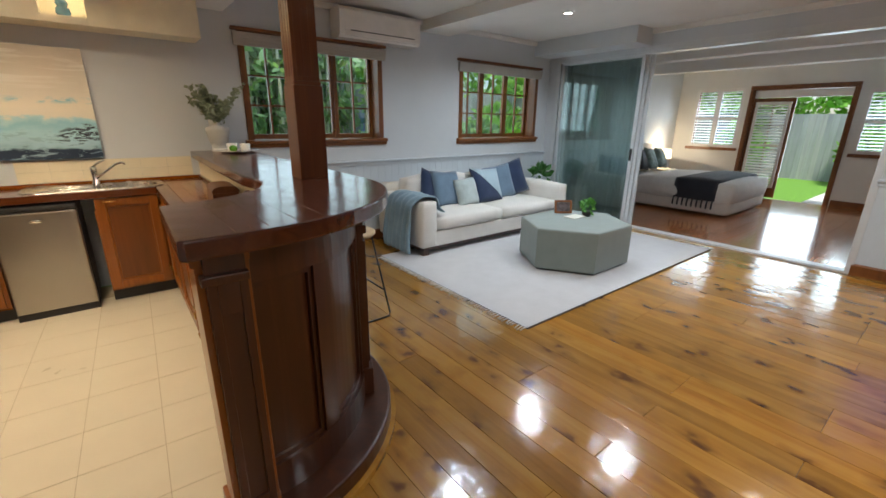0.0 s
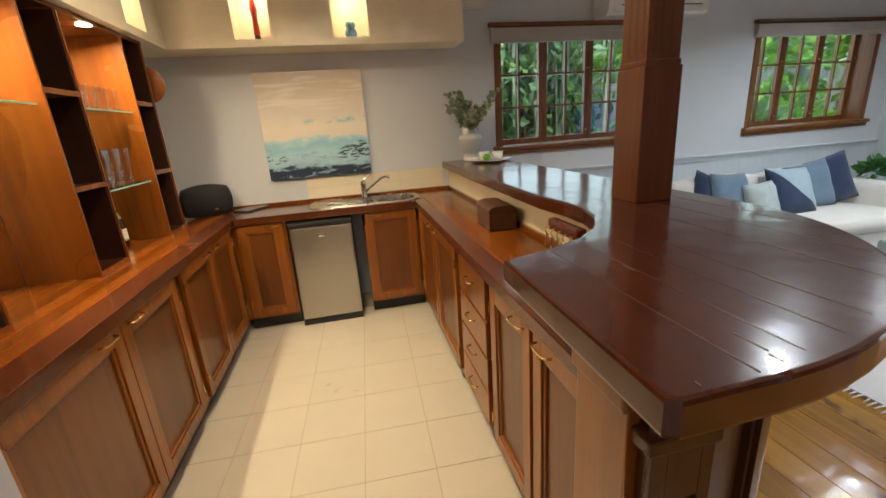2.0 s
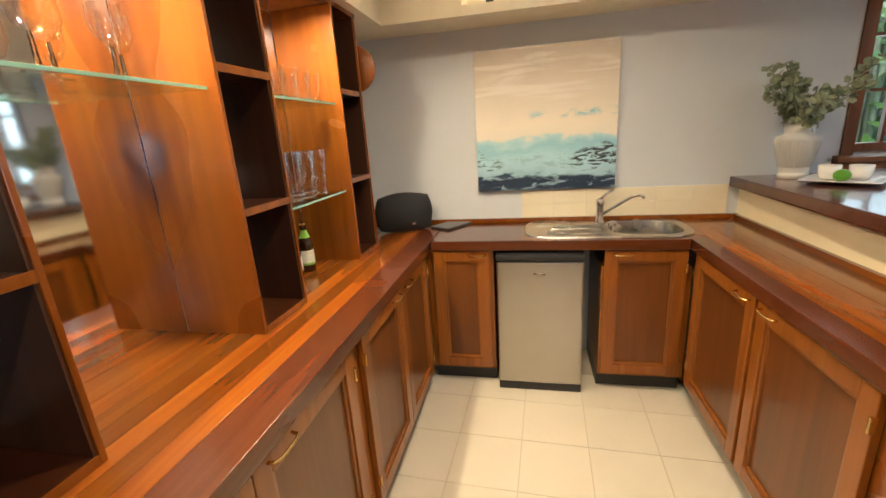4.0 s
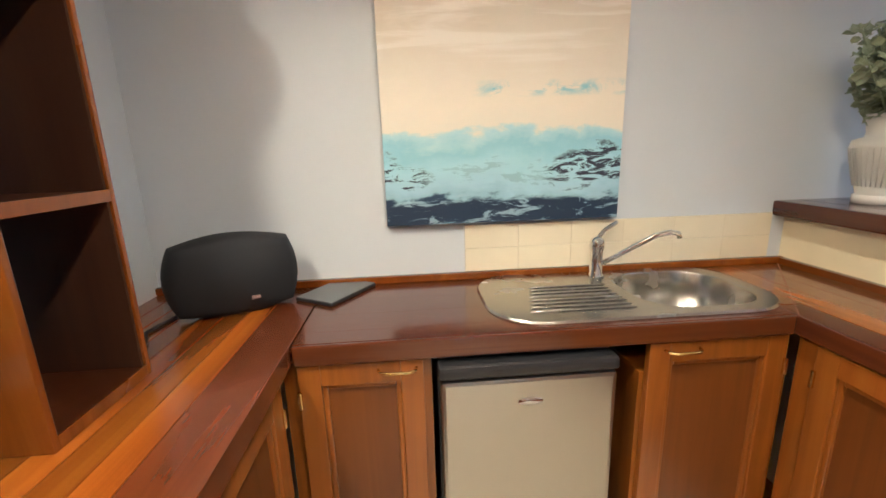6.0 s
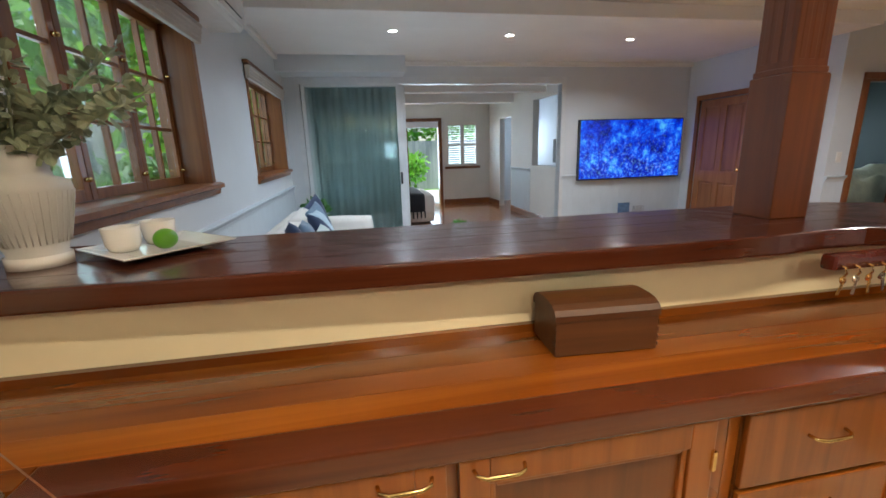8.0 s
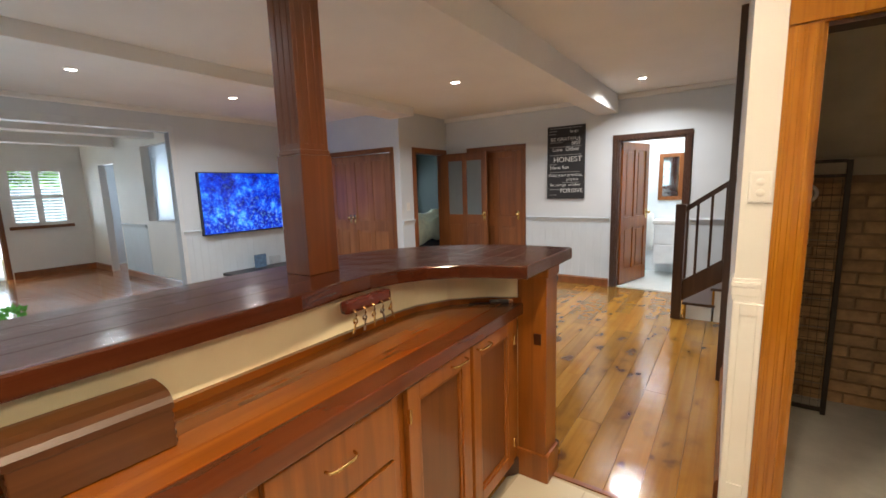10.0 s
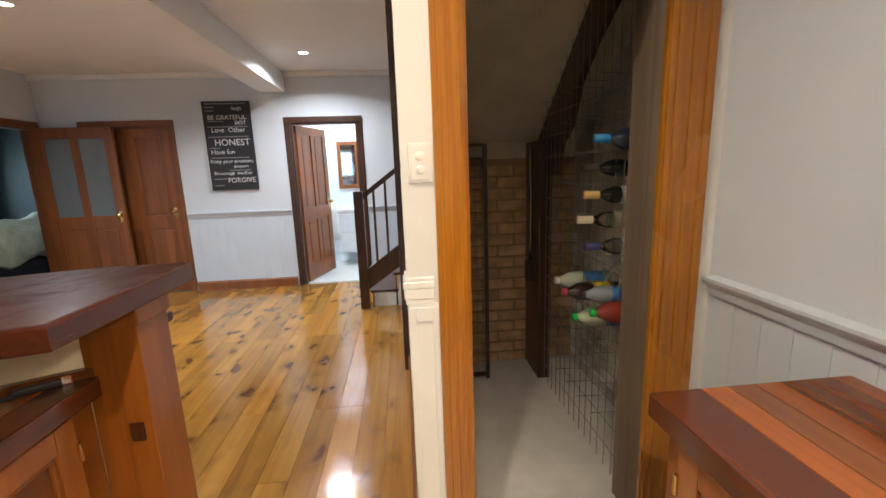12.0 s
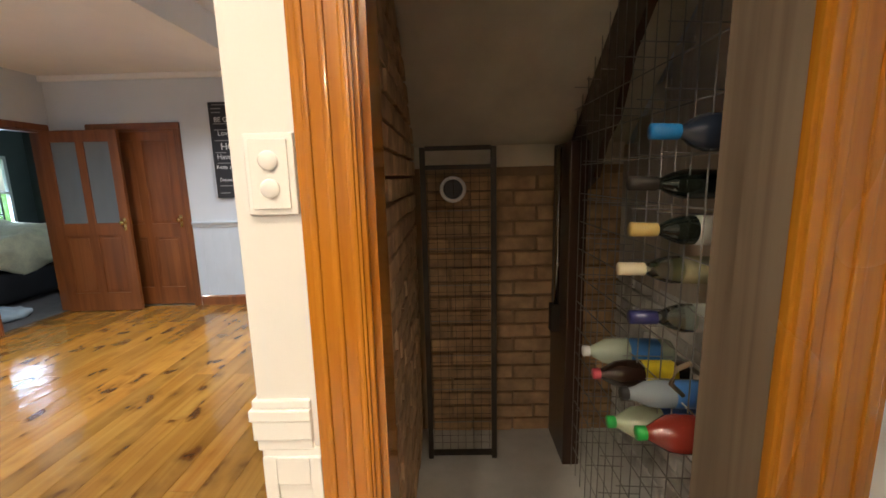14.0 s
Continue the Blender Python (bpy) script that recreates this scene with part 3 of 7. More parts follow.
dado_run("x", NY, -1, 1.8, EX)
dado_run("x", SY, 1, 1.53, 2.77)
dado_run("x", SY, 1, 0.14, 0.56)
dado_run("y", EX, -1, -1.75, 0.38, 0.96)
dado_run("y", 4.25, -1, -2.03, -1.75, 0.98)
solo("wall_west_return", bx(WX + 0.001, -0.912, 1.091, 1.93, 0, H - 0.001), WALL, "pale grey wall beside the cellar doorway", "wall", "structure")
dado_run("y", -0.912, 1, 1.114, 1.93, 1.03)
dado_run("x", 0.12, 1, 8.4, 9.5, 0.98)
for args in (("x", NY, -1, 1.85, EX), ("x", SY, 1, 1.53, 2.77), ("x", SY, 1, 0.14, 0.56), ("y", EX, -1, -1.75, 0.38), ("y", 4.25, -1, -2.03, -1.75), ("y", 11.25, -1, 0.12, 1.38), ("y", 11.25, -1, 3.06, NY), ("x", 0.12, 1, 6.6, 9.5), ("x", 0.12, 1, 10.4, 11.25), ("y", 0.125, 1, -0.6, 0.98)):
    skirting(*args)
# cellar corner: panelled foot and moulded cap
bm = bm_new()
box(bm, 0.026, 0.122, 0.985, 1.094, 0, 1.005, bev=0.003)
for u0, u1, z0, z1 in ((0.026, 0.045, 0.13, 0.99), (0.1, 0.122, 0.13, 0.99), (0.045, 0.1, 0.13, 0.2), (0.045, 0.1, 0.94, 0.99)):
    box(bm, u0, u1, 1.0935, 1.1, z0, z1, bev=0.002)
solo("corner_panel", bm, TRIMW, "white panelled corner foot", "trim", "structure")
bm = bm_new()
for u, z0, z1 in ((0.005, 1.0, 1.02), (0.009, 1.02, 1.055), (0.012, 1.055, 1.075), (0.007, 1.075, 1.09)):
    box(bm, 0.037, 0.125 + u, 0.985, 1.09 + u, z0, z1, bev=0.003)
solo("corner_cap", bm, TRIMW, "white moulded dado cap at the corner", "trim", "structure")

# ---- windows and doors ----
def window(name, x0, x1, z0, z1, sashes=3, label=""):
    """A deep timber window in the north wall, casements of 2 x 3 panes, and a blind."""
    t = thing(name, ((x0 + x1) / 2, NY, z0), label, "window", kind="structure")
    for nm, a in (("jamb", (x0 - 0.03, x0 + 0.03, NY - 0.012, NY + 0.24, z0, z1)), ("jamb", (x1 - 0.03, x1 + 0.03, NY - 0.012, NY + 0.24, z0, z1)), ("window_head", (x0 - 0.03, x1 + 0.03, NY - 0.012, NY + 0.24, z1 - 0.03, z1 + 0.03))):
        part(nm, bx(*a, bev=0.003), WINWOOD, t)
    bm = bm_new()
    extrude_yz(bm, [(NY + 0.24, z0), (NY - 0.03, z0 + 0.004), (NY - 0.055, z0 - 0.006), (NY - 0.055, z0 - 0.03), (NY - 0.03, z0 - 0.04), (NY - 0.02, z0 - 0.075), (NY + 0.24, z0 - 0.075)], x0 - 0.06, x1 + 0.06)
    part("window_sill", bm, WINWOOD, t, "broad moulded timber sill")
    a0, a1, b0, b1 = x0 + 0.03, x1 - 0.03, z0 + 0.004, z1 - 0.03
    w = (a1 - a0) / sashes
    for i in range(sashes):
        p, q = a0 + i * w + 0.002, a0 + (i + 1) * w - 0.002
        y0, y1 = NY + 0.16, NY + 0.2
        bm = bm_new()
        box(bm, p, p + 0.04, y0, y1, b0, b1, bev=0.003)
        box(bm, q - 0.04, q, y0, y1, b0, b1, bev=0.003)
        box(bm, p + 0.04, q - 0.04, y0, y1, b0, b0 + 0.05, bev=0.003)
        box(bm, p + 0.04, q - 0.04, y0, y1, b1 - 0.045, b1, bev=0.003)
        s = part("casement", bm, WINWOOD, t)
        gx0, gx1, gz0, gz1 = p + 0.04, q - 0.04, b0 + 0.05, b1 - 0.045
        bm = bm_new()
        box(bm, (gx0 + gx1) / 2 - 0.009, (gx0 + gx1) / 2 + 0.009, y0 + 0.006, y1 - 0.006, gz0, gz1)
        for k in (1, 2):
            z = gz0 + (gz1 - gz0) * k / 3
            box(bm, gx0, gx1, y0 + 0.008, y1 - 0.008, z - 0.009, z + 0.009)
        part("glazing_bar", bm, WINWOOD, s)
        for c in range(2):
            for k in range(3):
                u0, u1 = gx0 + (gx1 - gx0) * c / 2, gx0 + (gx1 - gx0) * (c + 1) / 2
                v0, v1 = gz0 + (gz1 - gz0) * k / 3, gz0 + (gz1 - gz0) * (k + 1) / 3
                pn = part("pane", bx(u0, u1, (y0 + y1) / 2 - 0.002, (y0 + y1) / 2 + 0.002, v0, v1), PANE, s)
                pn.visible_shadow = False
        for z in (b0 + 0.09, b1 - 0.3):
            bm = lathe(bm_new(), [(0, 0), (0.011, 0), (0.011, 0.02), (0.006, 0.026), (0, 0.026)], seg=10, m=Matrix.Translation((q - 0.02, y0, z)) @ Matrix.Rotation(radians(90), 4, "X"))
            part("catch", bm, BRASS, s, "small brass catch")
    return t


W1 = window("window_1", 1.86, 3.36, 1.25, 2.24, 3, "deep brown timber window of three casements")
W2 = window("window_2", 4.62, 6.18, 1.23, 2.22, 3, "deep brown timber window of three casements")
for x0, x1, z1 in ((1.79, 3.42, 2.27), (4.55, 6.24, 2.25)):
    t = thing("roman_blind", ((x0 + x1) / 2, NY - 0.03, z1 - 0.15), "taupe cloth blind folded up over the window", "blind", "blinds")
    bm = bm_new()
    for k in range(4):
        box(bm, x0, x1, NY - 0.045 - 0.006 * k, NY - 0.014, z1 - 0.15 + 0.028 * k, z1 - 0.118 + 0.028 * k, bev=0.006)
    part("folded_cloth", bm, BLIND, t)
    part("headrail", bx(x0 - 0.01, x1 + 0.01, NY - 0.05, NY - 0.001, z1 - 0.02, z1 + 0.01, bev=0.004), WINWOOD, t, "thin dark head rail")


def architrave(name, axis, face, side, a0, a1, top, material, w=0.075, label="brown timber door frame", w0=None):
    """A moulded frame around a doorway, with jamb linings."""
    t = thing(name, ((a0 + a1) / 2, face, 0) if axis == "x" else (face, (a0 + a1) / 2, 0), label, "door frame", kind="structure")
    w0 = w0 or w
    for u0, u1, z0, z1, nm in ((a0 - w0, a0, 0, top, "jamb"), (a1, a1 + w, 0, top, "jamb"), (a0 - w0, a1 + w, top, top + w, "head")):
        bm = bm_new()
        for inset, proud in ((0, 0.014), (0.012, 0.022), (0.028, 0.017)):
            if nm == "jamb":
                k = (u0 + inset * 0.6, u1 - inset * 0.6, z0, z1)
            else:
                k = (u0, u1, z0 + inset * 0.6, z1 - inset * 0.6)
            lo, hi = sorted((face - side * 0.004, face + side * proud))
            box(bm, *((k[0], k[1], lo, hi) if axis == "x" else (lo, hi, k[0], k[1])), k[2], k[3], bev=0.002)
        if nm == "jamb":
            for f0 in (0.12, 0.42, 0.72):
                c0 = u0 + (u1 - u0) * f0
                c1 = c0 + (u1 - u0) * 0.12
                lo, hi = sorted((face + side * 0.01, face + side * 0.027))
                box(bm, *((c0, c1, lo, hi) if axis == "x" else (lo, hi, c0, c1)), z0, z1, bev=0.004)
        part(nm, bm, material, t)
    return t


def lining(t, axis, face, depth, a0, a1, top, material):
    lo, hi = sorted((face + 0.001, face + depth))
    for u0, u1, z0, z1 in ((a0 - 0.004, a0 + 0.014, 0, top), (a1 - 0.014, a1 + 0.004, 0, top), (a0, a1, top - 0.014, top + 0.004)):
        part("lining", bx(*((u0, u1, lo, hi) if axis == "x" else (lo, hi, u0, u1)), z0, z1), material, t)


def panel_door(name, m, width, height, material, rows, knob_side=1, label="", glassy=False, category="door"):
    """A leaf in its own axes: x across from the hinge, y through, z up; rows are (z0, z1) of panel pairs."""
    t = thing(name, (0, 0, 0), label, category, kind="structure")
    st, th = 0.1, 0.04
    mid = width / 2
    bm = bm_new()
    for a in ((0, st), (width - st, width), (mid - st * 0.42, mid + st * 0.42)):
        box(bm, a[0], a[1], -th / 2, th / 2, 0.01, height, bev=0.003)
    zs = [0.01] + [z for r in rows for z in r] + [height]
    for z0, z1 in zip(zs[::2], zs[1::2]):
        box(bm, st - 0.002, width - st + 0.002, -th / 2 + 0.0006, th / 2 - 0.0006, z0, z1, bev=0.003)
    leaf = part("leaf", bm, material, t)
    for i, (z0, z1) in enumerate(rows):
        for a0, a1 in ((st, mid - st * 0.42), (mid + st * 0.42, width - st)):
            gl = glassy and i == len(rows) - 1
            bm = bm_new()
            box(bm, a0, a1, -0.006, 0.006, z0, z1)
            if not gl:
                box(bm, a0 + 0.03, a1 - 0.03, -0.013, 0.013, z0 + 0.03, z1 - 0.03, bev=0.006)
            part("pane" if gl else "panel", bm, FROST if gl else material, leaf, "frosted glass pane" if gl else "")
    x = width - 0.05 if knob_side > 0 else 0.05
    bm = bm_new()
    for s in (-1, 1):
        box(bm, x - 0.018, x + 0.018, s * th / 2 - 0.003, s * th / 2 + 0.003, 0.93, 1.07, bev=0.002)
        lathe(bm, [(0, 0), (0.009, 0), (0.009, 0.03), (0.024, 0.036), (0.027, 0.05), (0.02, 0.062), (0, 0.065)], seg=14, m=Matrix.Translation((x, s * th / 2, 1.02)) @ Matrix.Rotation(radians(-90 * s), 4, "X"))
    part("door_handle", bm, BRASS, leaf, "brass knob on a plate")
    t.matrix_basis = m
    return t


FOUR = [(0.22, 0.82), (0.98, 1.92)]
# bathroom doorway
f = architrave("door_frame_1", "x", SY, 1, 0.65, 1.44, 2.03, DARKWOOD, label="dark stained bathroom door frame")
lining(f, "x", SY, -0.14, 0.65, 1.44, 2.03, DARKWOOD)
panel_door("door_1", pose(1.425, -3.13, 0, 0, 0, -107), 0.77, 2.024, CAB, FOUR, 1, "brown four-panel bathroom door standing open")
# closed door beside the sign
f = architrave("door_frame_2", "x", SY, 1, 2.86, 3.76, 2.03, DOORWOOD)
lining(f, "x", SY, -0.14, 2.86, 3.76, 2.03, DOORWOOD)
panel_door("door_2", pose(3.745, -3.06, 0, 0, 0, 180), 0.87, 2.024, DOORWOOD, FOUR, 1, "brown four-panel door, closed")
# doorway to the side room, leaf folded back
f = architrave("door_frame_3", "y", 4.25, -1, -2.9, -2.12, 2.03, DOORWOOD)
lining(f, "y", 4.25, 0.12, -2.9, -2.12, 2.03, DOORWOOD)
panel_door("door_3", pose(4.2, -2.83, 0, 0, 0, 182), 0.82, 2.024, DOORWOOD, [(0.22, 0.88), (1.02, 1.9)], 1, "brown door with two frosted panes, standing open", True)
# wardrobe double door
f = architrave("door_frame_4", "x", -1.75, 1, 4.44, 6.2, 2.03, DOORWOOD)
panel_door("door_4", pose(4.45, -1.77, 0, 0, 0, 0), 0.87, 2.024, WARDROBE, FOUR, 1, "light brown panelled wardrobe door, closed")
panel_door("door_5", pose(6.19, -1.77, 0, 0, 0, 180), 0.87, 2.024, WARDROBE, FOUR, 1, "light brown panelled wardrobe door, closed")
# wine cellar doorway
f = architrave("door_frame_5", "x", 1.09, 1, -0.697, -0.072, 2.0, ORANGEPINE, 0.096, "glossy orange pine cellar door frame", 0.165)
part("lining", bx(-0.74, -0.7, 0.975, 1.089, 0, 2.0), RAWPOST, f, "weathered raw timber lining")
part("lining", bx(-0.084, -0.066, 0.99, 1.089, 0, 2.0), ORANGEPINE, f)
part("lining", bx(-0.699, -0.084, 0.99, 1.089, 1.986, 2.004), DARKWOOD, f, "dark lining")

# sliding glass doors
t = thing("sliding_door", (EX, 2.4, 0), "white framed sliding glass doors, stacked open", "sliding door", kind="structure")
part("track", bx(EX - 0.01, EX + 0.13, 0.42, 4.2, 0.0, 0.022, bev=0.003), ALU, t, "pale floor track")
part("head_track", bx(EX - 0.014, EX + 0.13, 0.42, 4.2, 2.33, 2.36, bev=0.003), ALU, t)
for y0, y1 in ((0.36, 0.42), (4.2, 4.26)):
    part("jamb", bx(EX - 0.014, EX + 0.134, y0, y1, 0, 2.42, bev=0.003), ALU, t)
part("head", bx(EX - 0.012, EX + 0.132, 0.36, 4.26, 2.36, 2.42, bev=0.003), ALU, t)
for k, y0 in enumerate((2.86, 2.82, 2.78)):
    x = EX + 0.02 + 0.04 * k
    bm = bm_new()
    for a in ((y0, y0 + 0.05, 0.022, 2.33), (y0 + 1.28, y0 + 1.33, 0.022, 2.33), (y0 + 0.05, y0 + 1.28, 0.022, 0.07), (y0 + 0.05, y0 + 1.28, 2.3, 2.33)):
        box(bm, x - 0.015, x + 0.015, a[0], a[1], a[2], a[3], bev=0.003)
    s = part("sash", bm, ALU, t)
    pn = part("pane", bx(x - 0.002, x + 0.002, y0 + 0.05, y0 + 1.28, 0.07, 2.3), TINTPANE if k == 0 else PANE, s)
    pn.visible_shadow = False
part("latch", bx(EX - 0.016, EX + 0.006, 2.872, 2.9, 0.95, 1.12, bev=0.004), BLACK, t, "black latch")
# curtain behind the glass
bm = bm_new()
pa, pb = [], []
for i in range(181):
    y = 2.84 + 1.34 * i / 180
    x = EX + 0.2 + 0.03 * math.sin(i * 0.42) + 0.012 * math.sin(i * 0.23 + 1)
    pa.append((x, y))
    pb.append((x + 0.004, y))
strip(bm, pa, pb, 0.03, 2.34)
solo("curtain", bm, CURTAIN, "teal sheer curtain hanging behind the sliding glass", "curtain", smooth=True)

# ---- the bar and kitchen ----
BEN, BART = 0.917, 1.163
CX, CY, R = 0.93, 1.85, 0.84
# bar top in boards, following the round end
inner = [(1.305, 4.42), (1.27, 3.3), (1.25, 2.3), (1.272, 2.12), (1.268, 1.98), (1.235, 1.86), (1.17, 1.75), (1.07, 1.66), (0.95, 1.6), (0.81, 1.56)]
outer = [(0.80, 1.02), (0.815, 1.008)] + arc(CX, CY, R, -96, 0, 22)[1:] + [(1.775, 2.4), (1.78, 4.42)]
t = thing("bar_worktop", (1.4, 2.2, 1.1), "dark red polished timber bar worktop with a rounded end", "worktop")
part("slab", prism(bm_new(), inner + outer, 1.105, BART, bev=0.008), BARTOP, t)
# fine dark joints between the laid boards, and pale scratches in the worn finish
for x in (0.94, 1.036, 1.127, 1.22, 1.402, 1.53, 1.655):
    part("board_joint", bx(x - 0.0006, x + 0.0006, CY - math.sqrt(R * R - (x - CX) ** 2) + 0.03, 1.58 if x < 1.3 else 4.4, BART - 0.002, BART + 0.0004), DARKWOOD, t, "fine dark joint")
SCRATCH = plain("pale_worn_finish", (0.15, 0.11, 0.085), 0.5)
for x, y0, y1 in ((1.219, 1.147, 1.27), (1.127, 1.1, 1.194), (1.036, 1.067, 1.121), (0.992, 1.06, 1.113), (0.94, 1.026, 1.082), (0.986, 1.035, 1.054), (0.854, 1.025, 1.035), (1.402, 1.241, 1.3), (1.03, 1.382, 1.42)):
    part("scratch", bx(x - 0.0012, x + 0.0012, y0, y1, BART - 0.002, BART + 0.0008), SCRATCH, t, "pale scratch in the finish")
# upstand wall between bench and bar
wa = [(1.36, 4.42), (1.36, 2.4), (1.36, 1.75), (1.345, 1.62), (1.27, 1.46), (1.13, 1.33), (0.97, 1.25)]
wb = [(1.5, 4.42), (1.5, 2.4), (1.5, 1.75), (1.405, 1.58), (1.305, 1.42), (1.145, 1.3), (0.98, 1.22)]
solo("bar_upstand", strip(bm_new(), wa, wb, 0, 1.104), CREAM, "cream painted upstand behind the bench", "upstand", "structure")
# bar front: round panelled body
t = thing("bar_counter", (1.2, 1.6, 0), "dark mahogany panelled bar counter with a curved end", "bar counter")
C2 = (0.94, 1.825)
part("plinth", prism(bm_new(), [(0.86, 1.12)] + arc(C2[0], C2[1], 0.805, -96, 0, 24) + [(1.745, 4.41), (1.51, 4.41), (1.51, 1.9), (0.99, 1.3)], 0.0, 0.1, bev=0.012), BARWOOD, t, "curved step at the foot of the bar")
part("floor_bead", strip(bm_new(), arc(C2[0], C2[1], 0.806, -96, 0, 24), arc(C2[0], C2[1], 0.83, -96, 0, 24), 0.0, 0.03), PINE, t, "pale bead at the floor")
part("core", prism(bm_new(), [(0.9, 1.2)] + arc(C2[0], C2[1], 0.645, -92, 0, 24) + [(1.565, 2.2), (1.503, 2.2), (1.503, 1.75), (1.408, 1.577), (1.308, 1.417), (1.147, 1.297), (0.985, 1.216)], 0.1, 1.104), BARWOOD, t)
part("long_panel", bx(1.503, 1.53, 2.2, 4.41, 0.1, 1.104), BARWOOD, t)
for y0 in (2.35, 3.05, 3.75):
    bm = bm_new()
    for a in ((y0, y0 + 0.06, 0.12, 1.08), (y0 + 0.56, y0 + 0.62, 0.12, 1.08), (y0 + 0.06, y0 + 0.56, 0.12, 0.22), (y0 + 0.06, y0 + 0.56, 0.98, 1.08)):
        box(bm, 1.529, 1.55, a[0], a[1], a[2], a[3], bev=0.004)
    part("panel_frame", bm, BARWOOD, t)


def arc_part(name, r0, r1, a0, a1, z0, z1, material=BARWOOD, n=6):
    return part(name, strip(bm_new(), arc(*C2, r0 - 0.055, a0, a1, n), arc(*C2, r1 - 0.055, a0, a1, n), z0, z1), material, t)


arc_part("top_rail", 0.695, 0.725, -93, -20, 0.96, 1.104, n=18)
arc_part("bottom_rail", 0.695, 0.73, -93, -20, 0.1, 0.24, n=18)
for a0, a1 in ((-93, -87), (-66, -59), (-31, -25)):
    arc_part("stile", 0.695, 0.725, a0, a1, 0.24, 0.96)
for a0, a1 in ((-87, -66), (-59, -31)):
    for b0, b1 in ((a0, a0 + 1.6), (a1 - 1.6, a1)):
        arc_part("panel_moulding", 0.696, 0.714, b0, b1, 0.24, 0.96, n=2)
    arc_part("panel_moulding", 0.696, 0.714, a0, a1, 0.24, 0.262)
    arc_part("panel_moulding", 0.696, 0.714, a0, a1, 0.938, 0.96)
# fluted pilaster with base and cap
pm = Matrix.Translation((C2[0], C2[1], 0)) @ Matrix.Rotation(radians(-24), 4, "Z") @ Matrix.Translation((-0.055, 0, 0))
bm = bm_new()
box(bm, 0.68, 0.755, -0.045, 0.045, 0.1, 1.1, m=pm)
for k in (-0.024, 0, 0.024):
    box(bm, 0.752, 0.764, k - 0.007, k + 0.007, 0.28, 0.92, bev=0.003, m=pm)
box(bm, 0.68, 0.775, -0.055, 0.055, 0.1, 0.25, bev=0.004, m=pm)
box(bm, 0.68, 0.77, -0.052, 0.052, 0.96, 1.0, bev=0.006, m=pm)
box(bm, 0.68, 0.785, -0.06, 0.06, 1.04, 1.1, bev=0.006, m=pm)
part("pilaster", bm, BARWOOD, t, "fluted pilaster")
# end post facing the kitchen
bm = bm_new()
box(bm, 0.838, 0.985, 1.127, 1.27, 0.0, 1.104, bev=0.003)
box(bm, 0.822, 0.99, 1.124, 1.28, 0.0, 0.15, bev=0.008)
box(bm, 0.828, 0.99, 1.124, 1.276, 1.05, 1.104, bev=0.006)
part("end_post", bm, CAB, t, "reddish end post")
# raised dark block drawn in place of a wood knot
part("socket", bx(0.862, 0.898, 1.27, 1.279, 0.72, 0.775, bev=0.004), BARWOOD, t, "dark square block on the post")

bm = bm_new()
box(bm, 0.858, 0.97, 1.105, 1.126, 0.1, 1.104, bev=0.003)
for a in ((0.858, 0.885, 0.1, 1.0), (0.945, 0.97, 0.1, 1.0), (0.885, 0.945, 0.1, 0.2), (0.885, 0.945, 0.9, 1.0)):
    box(bm, a[0], a[1], 1.095, 1.106, a[2], a[3], bev=0.002)
box(bm, 0.845, 0.975, 1.085, 1.13, 1.0, 1.03, bev=0.006)
part("end_panel", bm, BARWOOD, t, "dark narrow end panel")

# turned timber post from bar to beam
t = thing("post", (1.535, 2.03, BART), "dark brown square timber post with moulded corners", "post", kind="structure")
bm = bm_new()
box(bm, 1.462, 1.608, 1.957, 2.103, BART, 1.62, bev=0.004)
box(bm, 1.466, 1.604, 1.961, 2.099, 1.62, 1.64, bev=0.005)
box(bm, 1.47, 1.6, 1.965, 2.095, 1.45, 2.4, bev=0.004)
part("shaft", bm, POSTWOOD, t)
for s in (-1, 1):
    for k in (-0.036, 0.0, 0.036):
        part("reed", bx(1.535 + s * 0.0635 - 0.003, 1.535 + s * 0.0635 + 0.003, 2.03 + k - 0.011, 2.03 + k + 0.011, 1.66, 2.39, bev=0.002), POSTWOOD, t)
        part("reed", bx(1.535 + k - 0.011, 1.535 + k + 0.011, 2.03 + s * 0.0635 - 0.003, 2.03 + s * 0.0635 + 0.003, 1.66, 2.39, bev=0.002), POSTWOOD, t)

# bench tops in glued boards
t = thing("worktop", (1.15, 2.6, 0.865), "polished red timber bench top under the bar", "worktop")
xs = [0.955, 1.045, 1.13, 1.21, 1.285, 1.3585]
for p, q in zip(xs, xs[1:]):
    y0 = 1.2 + max(0.0, (p - 0.97)) * 0.85
    y1 = 1.2 + max(0.0, (q - 0.97)) * 0.85
    yt = 3.997 if p < 0.96 else 4.415
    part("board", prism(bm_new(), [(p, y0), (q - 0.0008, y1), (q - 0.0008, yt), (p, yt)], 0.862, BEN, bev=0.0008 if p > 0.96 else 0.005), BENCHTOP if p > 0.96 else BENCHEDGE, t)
part("board", bx(0.99, 1.0442, 3.9975, 4.36, 0.862, BEN), BENCHTOP, t)
part("board", bx(0.955, 1.0442, 4.3605, 4.415, 0.862, BEN), BENCHTOP, t)
bm = bm_new()
strip(bm, [(x - 0.002, y) for x, y in wa], [(x - 0.022, y - (0.0 if i < 3 else -0.012)) for i, (x, y) in enumerate(wa)], BEN, BEN + 0.024)
part("back_strip", bm, BENCHTOP, t, "timber strip along the upstand")
t = thing("worktop", (0.3, 4.2, 0.865), "dark red polished timber bench top with a sink cut in, shade coloured in", "worktop")
